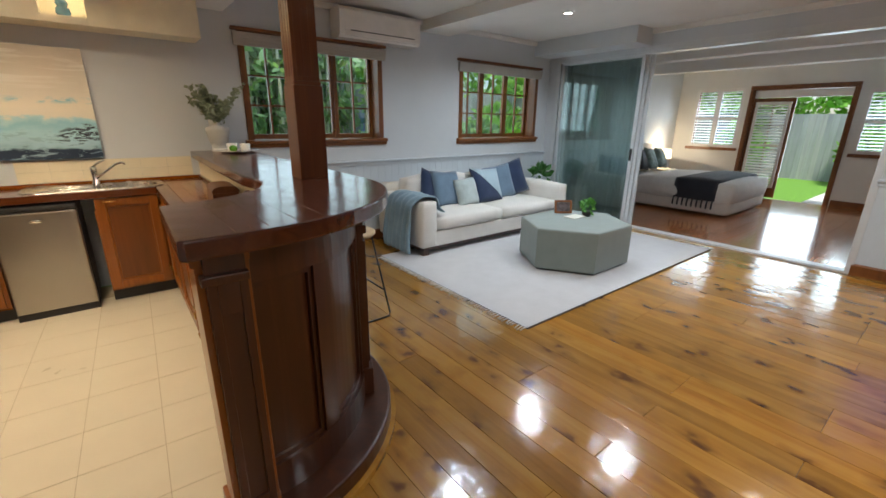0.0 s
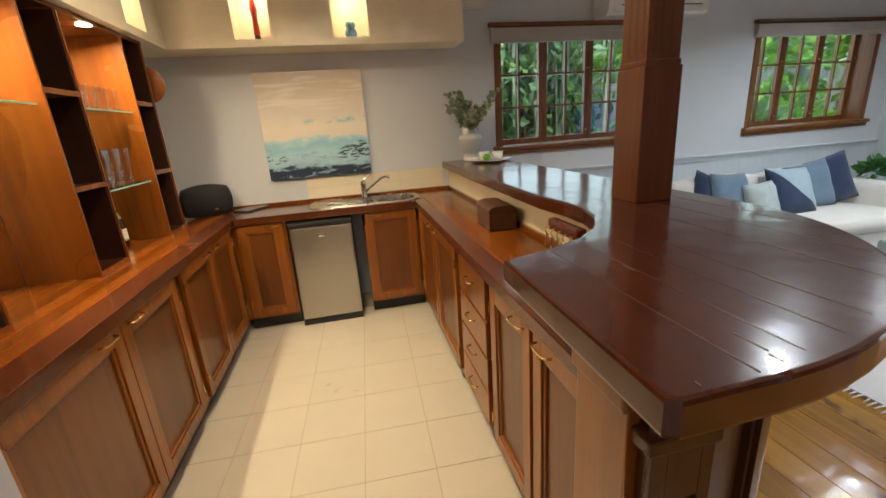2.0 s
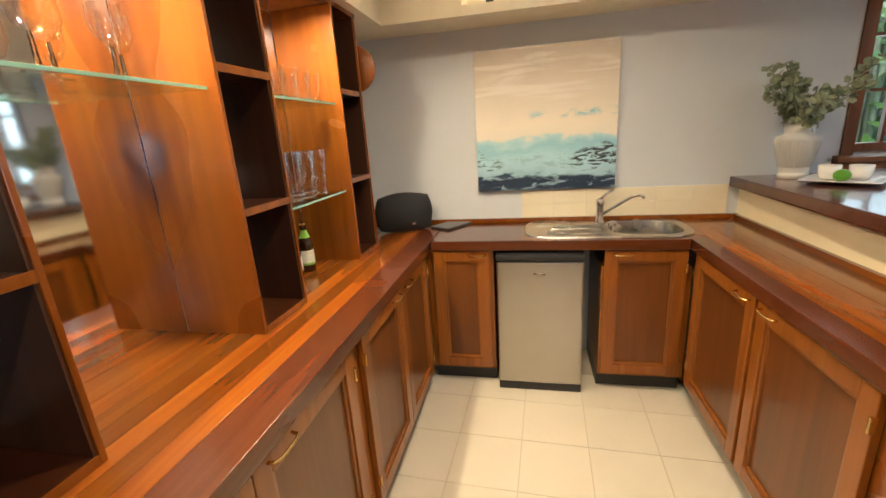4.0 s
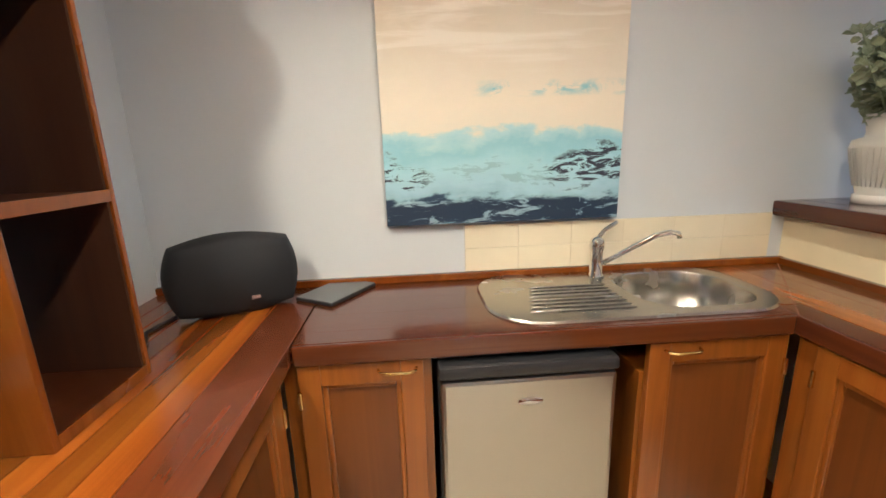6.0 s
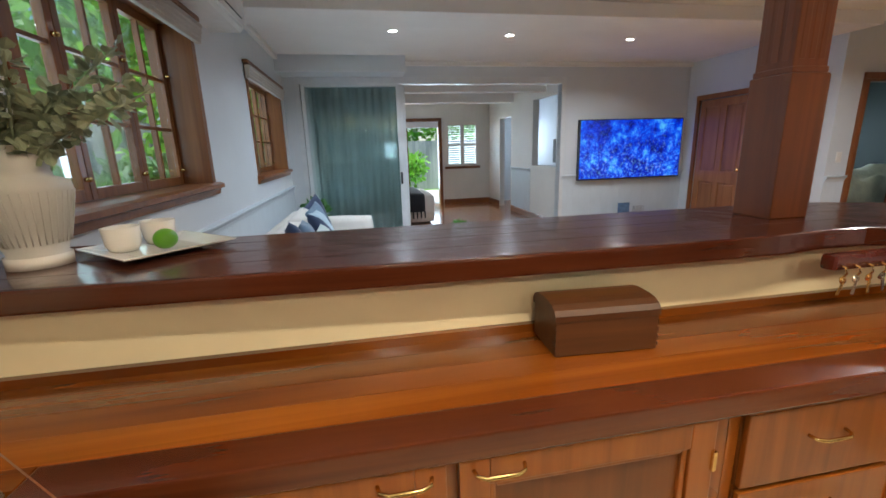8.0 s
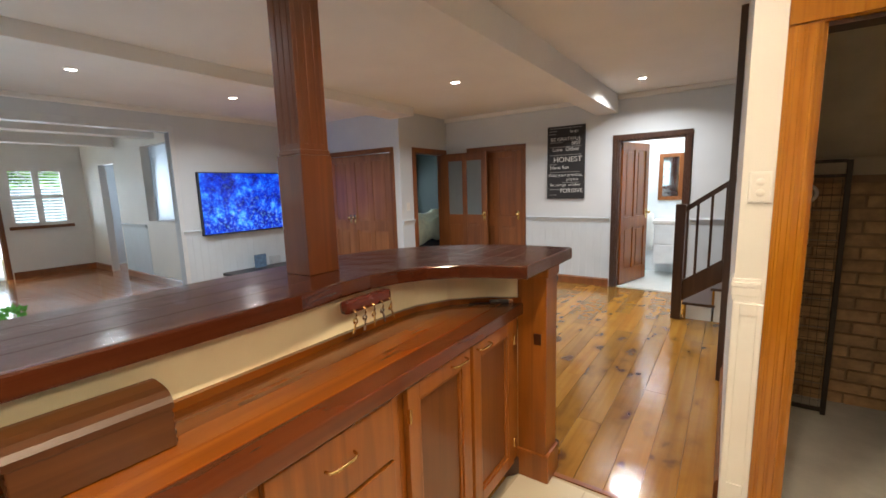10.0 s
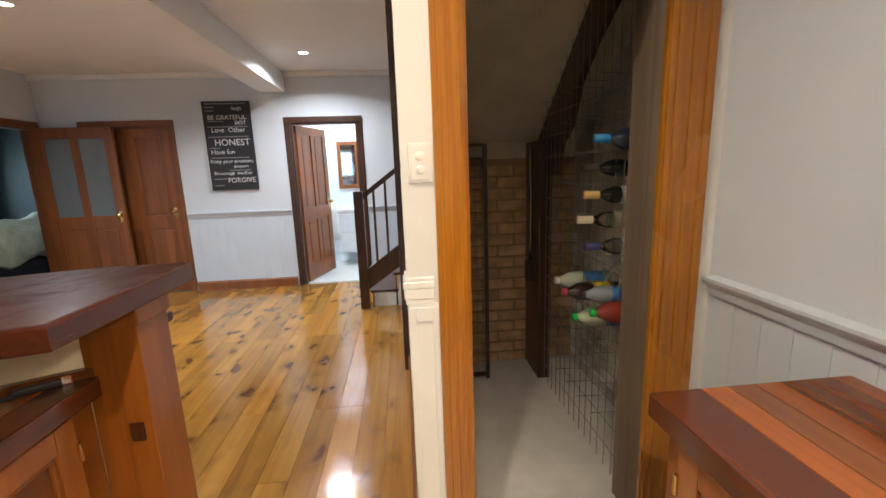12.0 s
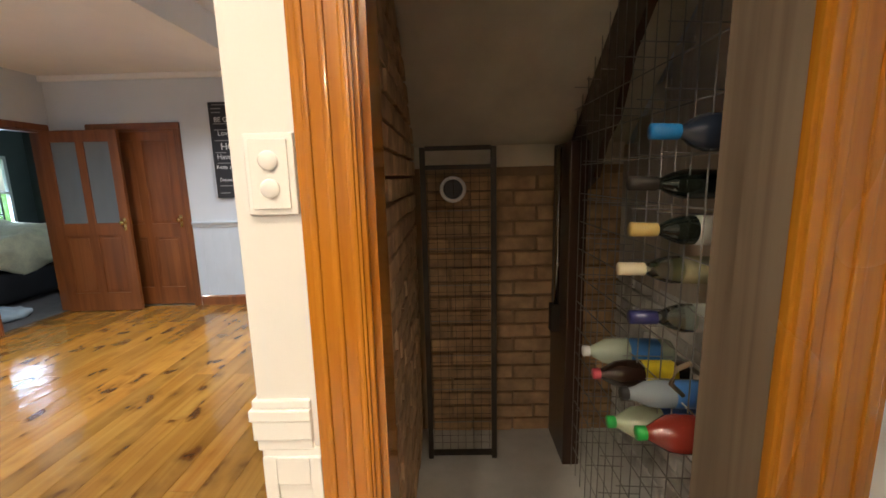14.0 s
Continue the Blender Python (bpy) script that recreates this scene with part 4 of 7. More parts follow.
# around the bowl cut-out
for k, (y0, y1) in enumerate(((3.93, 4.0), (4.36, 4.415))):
    part("board", bx(-0.4, 0.954, y0 + 0.0004, y1 - 0.0004, 0.862, BEN), BENCHTOPX_SHADED, t)
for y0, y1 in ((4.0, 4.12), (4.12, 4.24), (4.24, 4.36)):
    part("board", bx(-0.4, 0.6, y0 + 0.0004, y1 - 0.0004, 0.862, BEN), BENCHTOPX_SHADED, t)
part("front_edge", bx(-0.4, 0.954, 3.915, 3.93, 0.862, BEN, bev=0.005), BENCHTOPX_SHADED, t)
part("back_strip", bx(WX, 1.385, 4.395, 4.418, BEN, BEN + 0.026, bev=0.004), BENCHTOP, t, "timber strip along the wall")
t = thing("worktop", (-0.66, 3.0, 0.865), "orange-red polished timber bench top of long boards", "worktop")
ys = [-0.405, -0.53, -0.595, -0.66, -0.725, -0.79, -0.855, -0.92, WX + 0.002]
for p, q in zip(ys, ys[1:]):
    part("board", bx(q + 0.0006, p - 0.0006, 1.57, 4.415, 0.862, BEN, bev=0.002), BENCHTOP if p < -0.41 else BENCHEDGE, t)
part("end_curl", bx(WX + 0.002, WX + 0.03, 1.56, 1.8, BEN, BEN + 0.03, bev=0.01), BENCHTOP, t)

bm = bm_new()
prism(bm, [(0.957, 3.918), (0.959, 3.916), (1.336, 4.391), (1.334, 4.393)], BEN - 0.001, BEN + 0.0006)
solo("bench_joint", bm, plain("pale_worn_joint", (0.2, 0.09, 0.04), 0.6), "fine worn mitre joint across the bench corner", "joint", "structure")

# cream splash tiles
t = thing("splashback", (0.7, NY, 0.94), "two rows of glazed cream wall tiles above the bench", "splashback")
for k in range(2):
    for i in range(6):
        x = 0.106 + 0.2 * i
        part("tile", bx(x + 0.0004, min(x + 0.1996, 1.3), NY - 0.009, NY - 0.001, 0.944 + 0.087 * k, 1.0302 + 0.087 * k, bev=0.001), CREAMTILE, t)


# base cabinets with framed doors
def cab_handle(bm, c, along, out):
    """A bow handle at c, along one direction, standing out in another."""
    a, o = Vector(along), Vector(out)
    c = Vector(c)
    pts = [c - a * 0.05, c - a * 0.046 + o * 0.018, c - a * 0.03 + o * 0.026, c + a * 0.03 + o * 0.026, c + a * 0.046 + o * 0.018, c + a * 0.05]
    tube(bm, pts, 0.0042, 8)
    return bm


def place(o, u, w, z0, z1):
    """Box limits from (along from, along to) and (out from, out to) on a cabinet face."""
    axis, face, side = o
    lo, hi = sorted((face + side * w[0], face + side * w[1]))
    return (u[0], u[1], lo, hi, z0, z1) if axis == "x" else (lo, hi, u[0], u[1], z0, z1)


def base_cabinet(o, a0, a1, fronts, label, depth=0.5, group="fitted bar cabinets", top=0.86):
    """fronts: (from, to, z0, z1, handle at, kind). The face o is (axis, face, side)."""
    axis, face, side = o
    mid = (a0 + a1) / 2
    loc = (mid, face - side * depth / 2, 0) if axis == "x" else (face - side * depth / 2, mid, 0)
    t = thing("base_cabinet", loc, label, "cabinet", group)
    part("body", bx(*place(o, (a0, a1), (-depth, -0.002), 0.1, top)), CAB, t)
    part("kickboard", bx(*place(o, (a0, a1), (-depth, -0.05), 0.0, 0.1)), BLACK, t, "black recessed kickboard")
    al = (1, 0, 0) if axis == "x" else (0, 1, 0)
    out = (0, side, 0) if axis == "x" else (side, 0, 0)
    for p, q, z0, z1, ha, nm in fronts:
        p, q = p + 0.002, q - 0.002
        fw = 0.06
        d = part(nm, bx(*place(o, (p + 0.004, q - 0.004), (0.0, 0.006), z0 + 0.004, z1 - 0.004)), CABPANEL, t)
        if nm == "drawer":
            part("front", bx(*place(o, (p + 0.006, q - 0.006), (0.0062, 0.02), z0 + 0.004, z1 - 0.004), bev=0.003), CAB, d, "flat drawer front")
            part("handle", cab_handle(bm_new(), (face + side * 0.02, ha, (z0 + z1) / 2 + 0.02), al, out), BRASS, d, "brass bow handle")
            continue
        for u, v, pn in (((p, p + fw), (z0, z1), "stile"), ((q - fw, q), (z0, z1), "stile"), ((p + fw, q - fw), (z0, z0 + fw), "rail"), ((p + fw, q - fw), (z1 - fw, z1), "rail")):
            part(pn, bx(*place(o, u, (0.0005, 0.022), *v), bev=0.003), CAB, d)
        for u, v in (((p + fw, p + fw + 0.014), (z0 + fw, z1 - fw)), ((q - fw - 0.014, q - fw), (z0 + fw, z1 - fw)), ((p + fw + 0.014, q - fw - 0.014), (z0 + fw, z0 + fw + 0.014)), ((p + fw + 0.014, q - fw - 0.014), (z1 - fw - 0.014, z1 - fw))):
            part("moulding", bx(*place(o, u, (0.002, 0.015), *v), bev=0.004), CAB, d)
        if ha is not None:
            c = (ha, face + side * 0.022, z1 - 0.022) if axis == "x" else (face + side * 0.022, ha, z1 - 0.022)
            part("handle", cab_handle(bm_new(), c, al, out), BRASS, d, "brass bow handle")
        if nm == "door":
            hz = p + 0.004 if ha is not None and abs(ha - q) < abs(ha - p) else q - 0.004
            for z in (z0 + 0.09, z1 - 0.12):
                part("hinge", bx(*place(o, (hz - 0.005, hz + 0.005), (0.015, 0.03), z, z + 0.05), bev=0.003), BRASS, d, "small brass hinge")
    return t


EF, WF, NF = ("y", 0.985, -1), ("y", -0.44, 1), ("x", 3.95, -1)
Z0, Z1 = 0.12, 0.856
base_cabinet(EF, 2.672, 3.93, [(3.3, 3.86, Z0, Z1, 3.38, "door"), (2.72, 3.28, Z0, Z1, 3.2, "door")], "reddish timber base cabinet with two framed doors", 0.39)
base_cabinet(EF, 2.172, 2.67, [(2.21, 2.65, 0.66, Z1, 2.43, "drawer"), (2.21, 2.65, 0.48, 0.655, 2.43, "drawer"), (2.21, 2.65, 0.3, 0.475, 2.43, "drawer"), (2.21, 2.65, Z0, 0.295, 2.43, "drawer")], "reddish timber drawer unit with four brass-handled drawers", 0.39)
base_cabinet(EF, 1.27, 2.17, [(1.76, 2.15, Z0, Z1, 1.85, "door"), (1.36, 1.74, Z0, Z1, 1.66, "door")], "reddish timber base cabinet at the end of the bar", 0.16)
base_cabinet(WF, 2.852, 3.93, [(2.9, 3.38, Z0, Z1, 3.29, "door"), (3.38, 3.86, Z0, Z1, 3.47, "door")], "reddish timber base cabinet with two framed doors", 0.46)
base_cabinet(WF, 1.6, 2.85, [(1.66, 2.3, Z0, Z1, 2.2, "door"), (2.3, 2.82, Z0, Z1, 2.4, "door")], "reddish timber base cabinet with two framed doors", 0.46)
base_cabinet(NF, -0.439, -0.05, [(-0.4, -0.07, Z0, Z1, -0.14, "door")], "narrow reddish timber cabinet beside the fridge", 0.46)
base_cabinet(NF, 0.535, 0.984, [(0.545, 0.955, Z0, Z1, 0.64, "door")], "reddish timber cabinet under the sink", 0.46, top=0.76)

# bar fridge
t = thing("bar_fridge", (0.21, 4.1, 0), "stainless bar fridge with a black handle strip", "fridge")
part("body", bx(-0.035, 0.445, 3.955, 4.38, 0.03, 0.845, bev=0.006), BLACK, t)
d = part("door", bx(-0.03, 0.44, 3.89, 3.95, 0.055, 0.803, bev=0.012), STEELDOOR, t)
part("handle_strip", bx(-0.035, 0.445, 3.888, 3.95, 0.808, 0.845, bev=0.012), BLACK, t, "black grip along the top")
part("badge", lathe(bm_new(), [(0, 0), (0.035, 0), (0.033, 0.004), (0, 0.005)], seg=20, m=Matrix.Translation((0.205, 3.891, 0.735)) @ Matrix.Rotation(radians(90), 4, "X") @ Matrix.Diagonal((1, 0.36, 1, 1))), CHROME, d, "oval chrome badge")
part("foot_strip", bx(-0.03, 0.44, 3.9, 4.3, 0.0, 0.05, bev=0.004), BLACK, t)

# sink with drainer
def rounded(x0, x1, y0, y1, r, n=8):
    pts = []
    for cx, cy, a in ((x1 - r, y1 - r, 0), (x0 + r, y1 - r, 90), (x0 + r, y0 + r, 180), (x1 - r, y0 + r, 270)):
        pts += arc(cx, cy, r, a, a + 90, n)
    return pts


t = thing("sink", (0.55, 4.18, BEN), "stainless steel sink with a ribbed drainer", "sink")
bm = bm_new()
o, i2 = rounded(0.125, 1.03, 3.955, 4.41, 0.16), rounded(0.6, 0.985, 4.005, 4.355, 0.13)
bm_o = [bm.verts.new((x, y, BEN + 0.001)) for x, y in o]
bm_t = [bm.verts.new((x * 0.99 + 0.0055, y * 0.985 + 0.063, BEN + 0.008)) for x, y in o]
rings = [[bm.verts.new((0.7925 + (x - 0.7925) * s, 4.18 + (y - 4.18) * s, BEN + z)) for x, y in i2] for s, z in ((1.0, 0.006), (0.985, 0.0), (0.95, -0.06), (0.9, -0.12), (0.8, -0.135))]
n = len(o)
for k in range(n):
    j = (k + 1) % n
    bm.faces.new((bm_o[k], bm_o[j], bm_t[j], bm_t[k]))
    bm.faces.new((bm_t[k], bm_t[j], rings[0][j], rings[0][k]))
    for a, b in zip(rings, rings[1:]):
        bm.faces.new((a[k], a[j], b[j], b[k])).smooth = True
bm.faces.new(rings[-1])
part("tray", bm, STEEL, t)
for k in range(8):
    y = 4.03 + 0.03 * k
    part("rib", tube(bm_new(), [(0.24 + 0.008 * k, y, BEN + 0.004), (0.255 + 0.008 * k, y, BEN + 0.0095), (0.54, y, BEN + 0.0085), (0.56, y, BEN + 0.004)], 0.0036, 6), STEEL, t)
part("drain", lathe(bm_new(), [(0, BEN - 0.134), (0.03, BEN - 0.134), (0.036, BEN - 0.131), (0.03, BEN - 0.13), (0, BEN - 0.132)], 0.79, 4.2, 16), CHROME, t)
t = thing("tap", (0.577, 4.345, BEN + 0.006), "chrome mixer tap with a swivel spout", "tap")
part("body", lathe(bm_new(), [(0.03, BEN + 0.004), (0.03, BEN + 0.014), (0.023, BEN + 0.022), (0.022, BEN + 0.1), (0.026, BEN + 0.115), (0.024, BEN + 0.14), (0.012, BEN + 0.15), (0, BEN + 0.152)], 0.577, 4.345, 18), CHROME, t)
part("spout", tube(bm_new(), [(0.585, 4.335, BEN + 0.05), (0.65, 4.29, BEN + 0.105), (0.73, 4.24, BEN + 0.17), (0.765, 4.218, BEN + 0.183), (0.785, 4.205, BEN + 0.18), (0.788, 4.203, BEN + 0.165)], 0.009, 10), CHROME, t)
part("lever", tube(bm_new(), [(0.577, 4.345, BEN + 0.145), (0.61, 4.36, BEN + 0.172), (0.66, 4.375, BEN + 0.195)], 0.008, 8), CHROME, t)

# ---- ceiling lights ----
# (0.27, 1.75) is unseen, added to brighten the kitchen end and cellar doorway
DOWN = [(4.97, 3.03, LED, 18), (5.05, 1.75, LED, 15), (5.14, 0.23, COOL, 15), (2.72, -0.94, COOL, 24), (1.04, -2.18, COOL, 20),
        (0.27, 3.0, WARM, 17), (0.27, 1.75, WARM, 9.5), (3.15, 2.6, LED, 14)]
for i, (x, y, col, w) in enumerate(DOWN):
    t = thing("downlight", (x, y, H), "round recessed ceiling downlight, lit", "ceiling light", "ceiling downlights")
    part("ring", lathe(bm_new(), [(0.045, H - 0.001), (0.058, H - 0.001), (0.058, H - 0.007), (0.05, H - 0.01), (0.042, H - 0.006)], x, y, 24), TRIMW, t)
    part("lens", lathe(bm_new(), [(0.043, H - 0.004), (0.03, H - 0.005), (0, H - 0.006)], x, y, 24), LIGHTON, t, "glowing lens")
    lamp("downlight_beam", "AREA", look((x, y, H - 0.014), (x, y, 0)), w, col, 0.085, spread=150)
# unseen lamp with no fitting, added to brighten the bathroom
lamp("bath_light", "AREA", look((1.2, -3.8, 2.5), (1.2, -3.8, 0)), 22, (0.85, 0.95, 1.0), 0.3)
lamp("side_room_window_light", "AREA", look((7.36, -4.82, 1.36), (5, -3.8, 0.9)), 30, DAY, 0.8, 1.1)

# ---- the back-bar shelves ----
MX, SF, STOP = WX + 0.012, -0.685, 2.098
t = thing("back_bar", (-0.8, 3.0, BEN), "tall reddish timber back-bar with cubby columns and a mirrored back", "shelf unit")
part("top_board", bx(MX, SF - 0.002, 1.94, 3.85, STOP - 0.02, STOP), SHELFWOOD, t)
for y0, y1 in ((1.95, 2.236), (2.77, 3.04), (3.575, 3.84)):
    for p, q, s in ((y0, y0 + 0.013, 1), (y1 - 0.013, y1, -1)):
        part("side_panel", bx(MX + 0.001, SF, p, q, BEN, STOP - 0.02, bev=0.002), SHELFWOOD, t)
        # thin dark sheet inside each panel puts the cubby's shade into the colour
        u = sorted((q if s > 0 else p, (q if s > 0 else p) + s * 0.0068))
        part("inner_lining", bx(MX + 0.011, SF - 0.006, u[0], u[1], BEN + 0.022, STOP - 0.022), DARKWOOD, t, "inner face of the cubby, its shade put into a dark colour")
    # boards darker than their lips, carrying the same inner shade as colour
    for z in (BEN + 0.012, 1.315, 1.725):
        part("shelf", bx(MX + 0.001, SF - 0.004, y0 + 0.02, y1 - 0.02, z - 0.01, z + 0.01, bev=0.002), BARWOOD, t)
        part("shelf_lip", bx(SF - 0.0039, SF + 0.0, y0 + 0.0132, y1 - 0.0132, z - 0.012, z + 0.012, bev=0.001), SHELFWOOD, t)
LITCAB = glow("lit_cabinet_light", (1.0, 0.8, 0.5), 16)
for y0, y1 in ((2.238, 2.768), (3.042, 3.573)):
    for z in ((1.67,) if y0 < 3 else (1.27, 1.67)):
        gs = part("glass_shelf", bx(MX + 0.002, SF - 0.034, y0, y1, z - 0.004, z + 0.004), SHELFGLASS, t, "clear glass shelf")
        part("edge", bx(SF - 0.0338, SF - 0.031, y0, y1, z - 0.0042, z + 0.0042, bev=0.001), SHELFEDGE, gs, "green polished edge")
    part("mirror", bx(WX + 0.002, MX, y0 - 0.002, y1 + 0.002, BEN + 0.002, STOP - 0.021), MIRROR, t, "mirror at the back of the bay")
    yc = (y0 + y1) / 2
    part("cabinet_light", lathe(bm_new(), [(0.03, STOP - 0.021), (0.034, STOP - 0.024), (0.02, STOP - 0.026), (0, STOP - 0.026)], -0.72, yc, 16), LITCAB, t, "small warm light")
    lamp("shelf_light", "AREA", look((-0.72, yc, STOP - 0.03), (-0.6, yc, 0)), 9.5, WARM, 0.05, spread=170)


# ---- floor boards and tiles ----
random.seed(4)
fb = thing("floor_boards", (3.0, 0.0, 0.0), "glossy knotty pine floor boards with dark knots", "floor", kind="structure")
PW = 0.148
plank_mesh = {}


def plank(length, parent, at, material, w=PW, axis="y"):
    key = (round(length, 2), material.name, axis)
    if key not in plank_mesh:
        bm = bm_new()
        hx, hy = ((w - 0.0014) / 2, length / 2 - 0.0007) if axis == "y" else (length / 2 - 0.0007, (w - 0.0014) / 2)
        c = 0.0012
        lo = [bm.verts.new((sx * hx, sy * hy, -0.014)) for sx, sy in ((-1, -1), (1, -1), (1, 1), (-1, 1))]
        md = [bm.verts.new((sx * hx, sy * hy, -c)) for sx, sy in ((-1, -1), (1, -1), (1, 1), (-1, 1))]
        hi = [bm.verts.new((sx * (hx - c), sy * (hy - c), 0)) for sx, sy in ((-1, -1), (1, -1), (1, 1), (-1, 1))]
        bm.faces.new(hi)
        for a, b in ((lo, md), (md, hi)):
            for i in range(4):
                bm.faces.new((a[i], a[(i + 1) % 4], b[(i + 1) % 4], b[i]))
        me = bpy.data.meshes.new("plank")
        bm.to_mesh(me)
        bm.free()
        me.materials.append(material)
        plank_mesh[key] = me
    ob = new("plank", plank_mesh[key])
    ob.parent = parent
    ob.location = Vector(at) - parent.location


for i in range(60):
    x = 0.14 + PW / 2 - PW * 8 + i * PW
    if x > EX + 0.1:
        break
    y0 = SY if x < 4.3 else -1.75
    if x < 0.14:
        y0, y1 = SY, -0.62
    else:
        y1 = 1.2 if x < 0.97 else NY
    y = y0
    while y < y1 - 0.02:
        ln = random.choice((1.2, 1.8, 2.4, 3.0))
        if y == y0:
            ln = random.choice((0.6, 1.2, 1.8, 2.4))
        ln = min(ln, y1 - y)
        if y1 - y - ln < 0.4:
            ln = y1 - y
        plank(ln, fb, (x, y + ln / 2, 0), PINE)
        y += ln
bb = thing("floor_boards_bedroom", (9.0, 2.0, 0.0), "glossy reddish timber bedroom floor boards", "floor", kind="structure")
for i in range(38):
    y = -1.2 + 0.15 * (i + 0.5)
    x = EX + 0.12
    while x < 11.26:
        ln = min(random.choice((1.2, 1.8, 2.4)), 11.27 - x)
        if 11.27 - x - ln < 0.4:
            ln = 11.27 - x
        if y < NY:
            plank(ln, bb, (x + ln / 2, y, 0), BEDFLOOR, 0.15, "x")
        x += ln
tt = thing("floor_tiles", (0.2, 2.8, 0.0), "cream ceramic kitchen floor tiles with brown grout", "floor", kind="structure")
TS = 0.318
bm = bm_new()
box(bm, -TS / 2 + 0.0016, TS / 2 - 0.0016, -TS / 2 + 0.0016, TS / 2 - 0.0016, -0.012, 0.001, bev=0.001)
tile_me = bpy.data.meshes.new("tile")
bm.to_mesh(tile_me)
bm.free()
tile_me.materials.append(FLOORTILE)
for i in range(-4, 3):
    for k in range(-6, 4):
        x, y = 0.415 + TS * (i + 0.5), 2.82 + TS * (k + 0.5)
        if -0.95 < x < 1.2 and 1.3 < y < 4.3:
            ob = new("tile", tile_me)
            ob.parent = tt
            ob.matrix_basis = Matrix.Translation(Vector((0.4, 2.82, 0)) - tt.location) @ Matrix.Rotation(radians(-2.3), 4, "Z") @ Matrix.Translation((x - 0.415, y - 2.82, 0))
solo("floor_grout", bx(-0.98, 0.99, 1.2, NY - 0.01, -0.013, -0.0012), plain("tan_tile_grout", (0.47, 0.4, 0.29), 0.9), "tan grout between the kitchen tiles", "floor", "structure")
solo("threshold", bx(0.14, 0.85, 1.17, 1.2, 0.0, 0.006, bev=0.002), DOORWOOD, "thin timber threshold strip", "threshold", "structure")

# ---- living room ----
def soft_box(x0, x1, y0, y1, z0, z1, puff=0.02, r=0.04, cuts=5, seed=0):
    """A padded block: bevelled, with gently swollen and uneven sides."""
    bm = bm_new()
    box(bm, x0, x1, y0, y1, z0, z1)
    bmesh.ops.subdivide_edges(bm, edges=bm.edges[:], cuts=cuts, use_grid_fill=True)
    c = Vector(((x0 + x1) / 2, (y0 + y1) / 2, (z0 + z1) / 2))
    h = Vector(((x1 - x0) / 2, (y1 - y0) / 2, (z1 - z0) / 2))
    for v in bm.verts:
        u = Vector(((v.co.x - c.x) / h.x, (v.co.y - c.y) / h.y, (v.co.z - c.z) / h.z))
        q = Vector([max(-1, min(1, k)) for k in u])
        inner = Vector([q[k] * max(0.0, h[k] - r) for k in range(3)])
        d = Vector([q[k] * h[k] for k in range(3)]) - inner
        if d.length > 1e-6:
            d = d.normalized() * r
        bulge = Vector([math.copysign(1, q[k]) * puff * (1 - q[(k + 1) % 3] ** 2) * (1 - q[(k + 2) % 3] ** 2) * (abs(q[k]) > 0.99) for k in range(3)])
        w = noise.noise(v.co * 5 + Vector((seed, seed, 0))) * puff * 0.3
        v.co = c + inner + d + bulge + d.normalized() * w
    return bm


t = thing("sofa", (4.5, 3.85, 0), "cream linen two-seat sofa with dark plinth feet", "sofa")
SX0, SX1, SYF, SYB = 3.22, 5.78, 3.38, 4.34
part("base", bx(SX0 + 0.03, SX1 - 0.03, SYF + 0.02, SYB, 0.1, 0.27, bev=0.01), SOFA, t)
part("plinth", bx(SX0 + 0.05, SX1 - 0.05, SYF + 0.05, SYB - 0.05, 0.06, 0.1), DARKWOOD, t, "dark timber plinth")
for fx in (SX0 + 0.05, SX1 - 0.13):
    for fy in (SYF + 0.03, SYB - 0.12):
        part("foot", bx(fx, fx + 0.08, fy, fy + 0.08, 0.0, 0.1, bev=0.004), DARKWOOD, t)
for k, (x0, x1) in enumerate(((SX0 + 0.22, 4.5), (4.5, SX1 - 0.22))):
    part("seat_cushion", soft_box(x0 + 0.004, x1 - 0.004, SYF, 4.1, 0.27, 0.43, 0.025, 0.045, 7, k), SOFA, t, smooth=True)
    part("back_cushion", soft_box(x0 + 0.01, x1 - 0.01, 4.0, 4.22, 0.42, 0.8, 0.04, 0.05, 7, k + 5), SOFA, t, smooth=True)
part("backrest", soft_box(SX0 + 0.05, SX1 - 0.05, 4.18, SYB, 0.2, 0.74, 0.008, 0.03, 5), SOFA, t, smooth=True)
for x0, x1 in ((SX0, SX0 + 0.22), (SX1 - 0.22, SX1)):
    part("arm", soft_box(x0, x1, SYF - 0.02, SYB, 0.1, 0.64, 0.012, 0.05, 7, x0), SOFA, t, smooth=True)


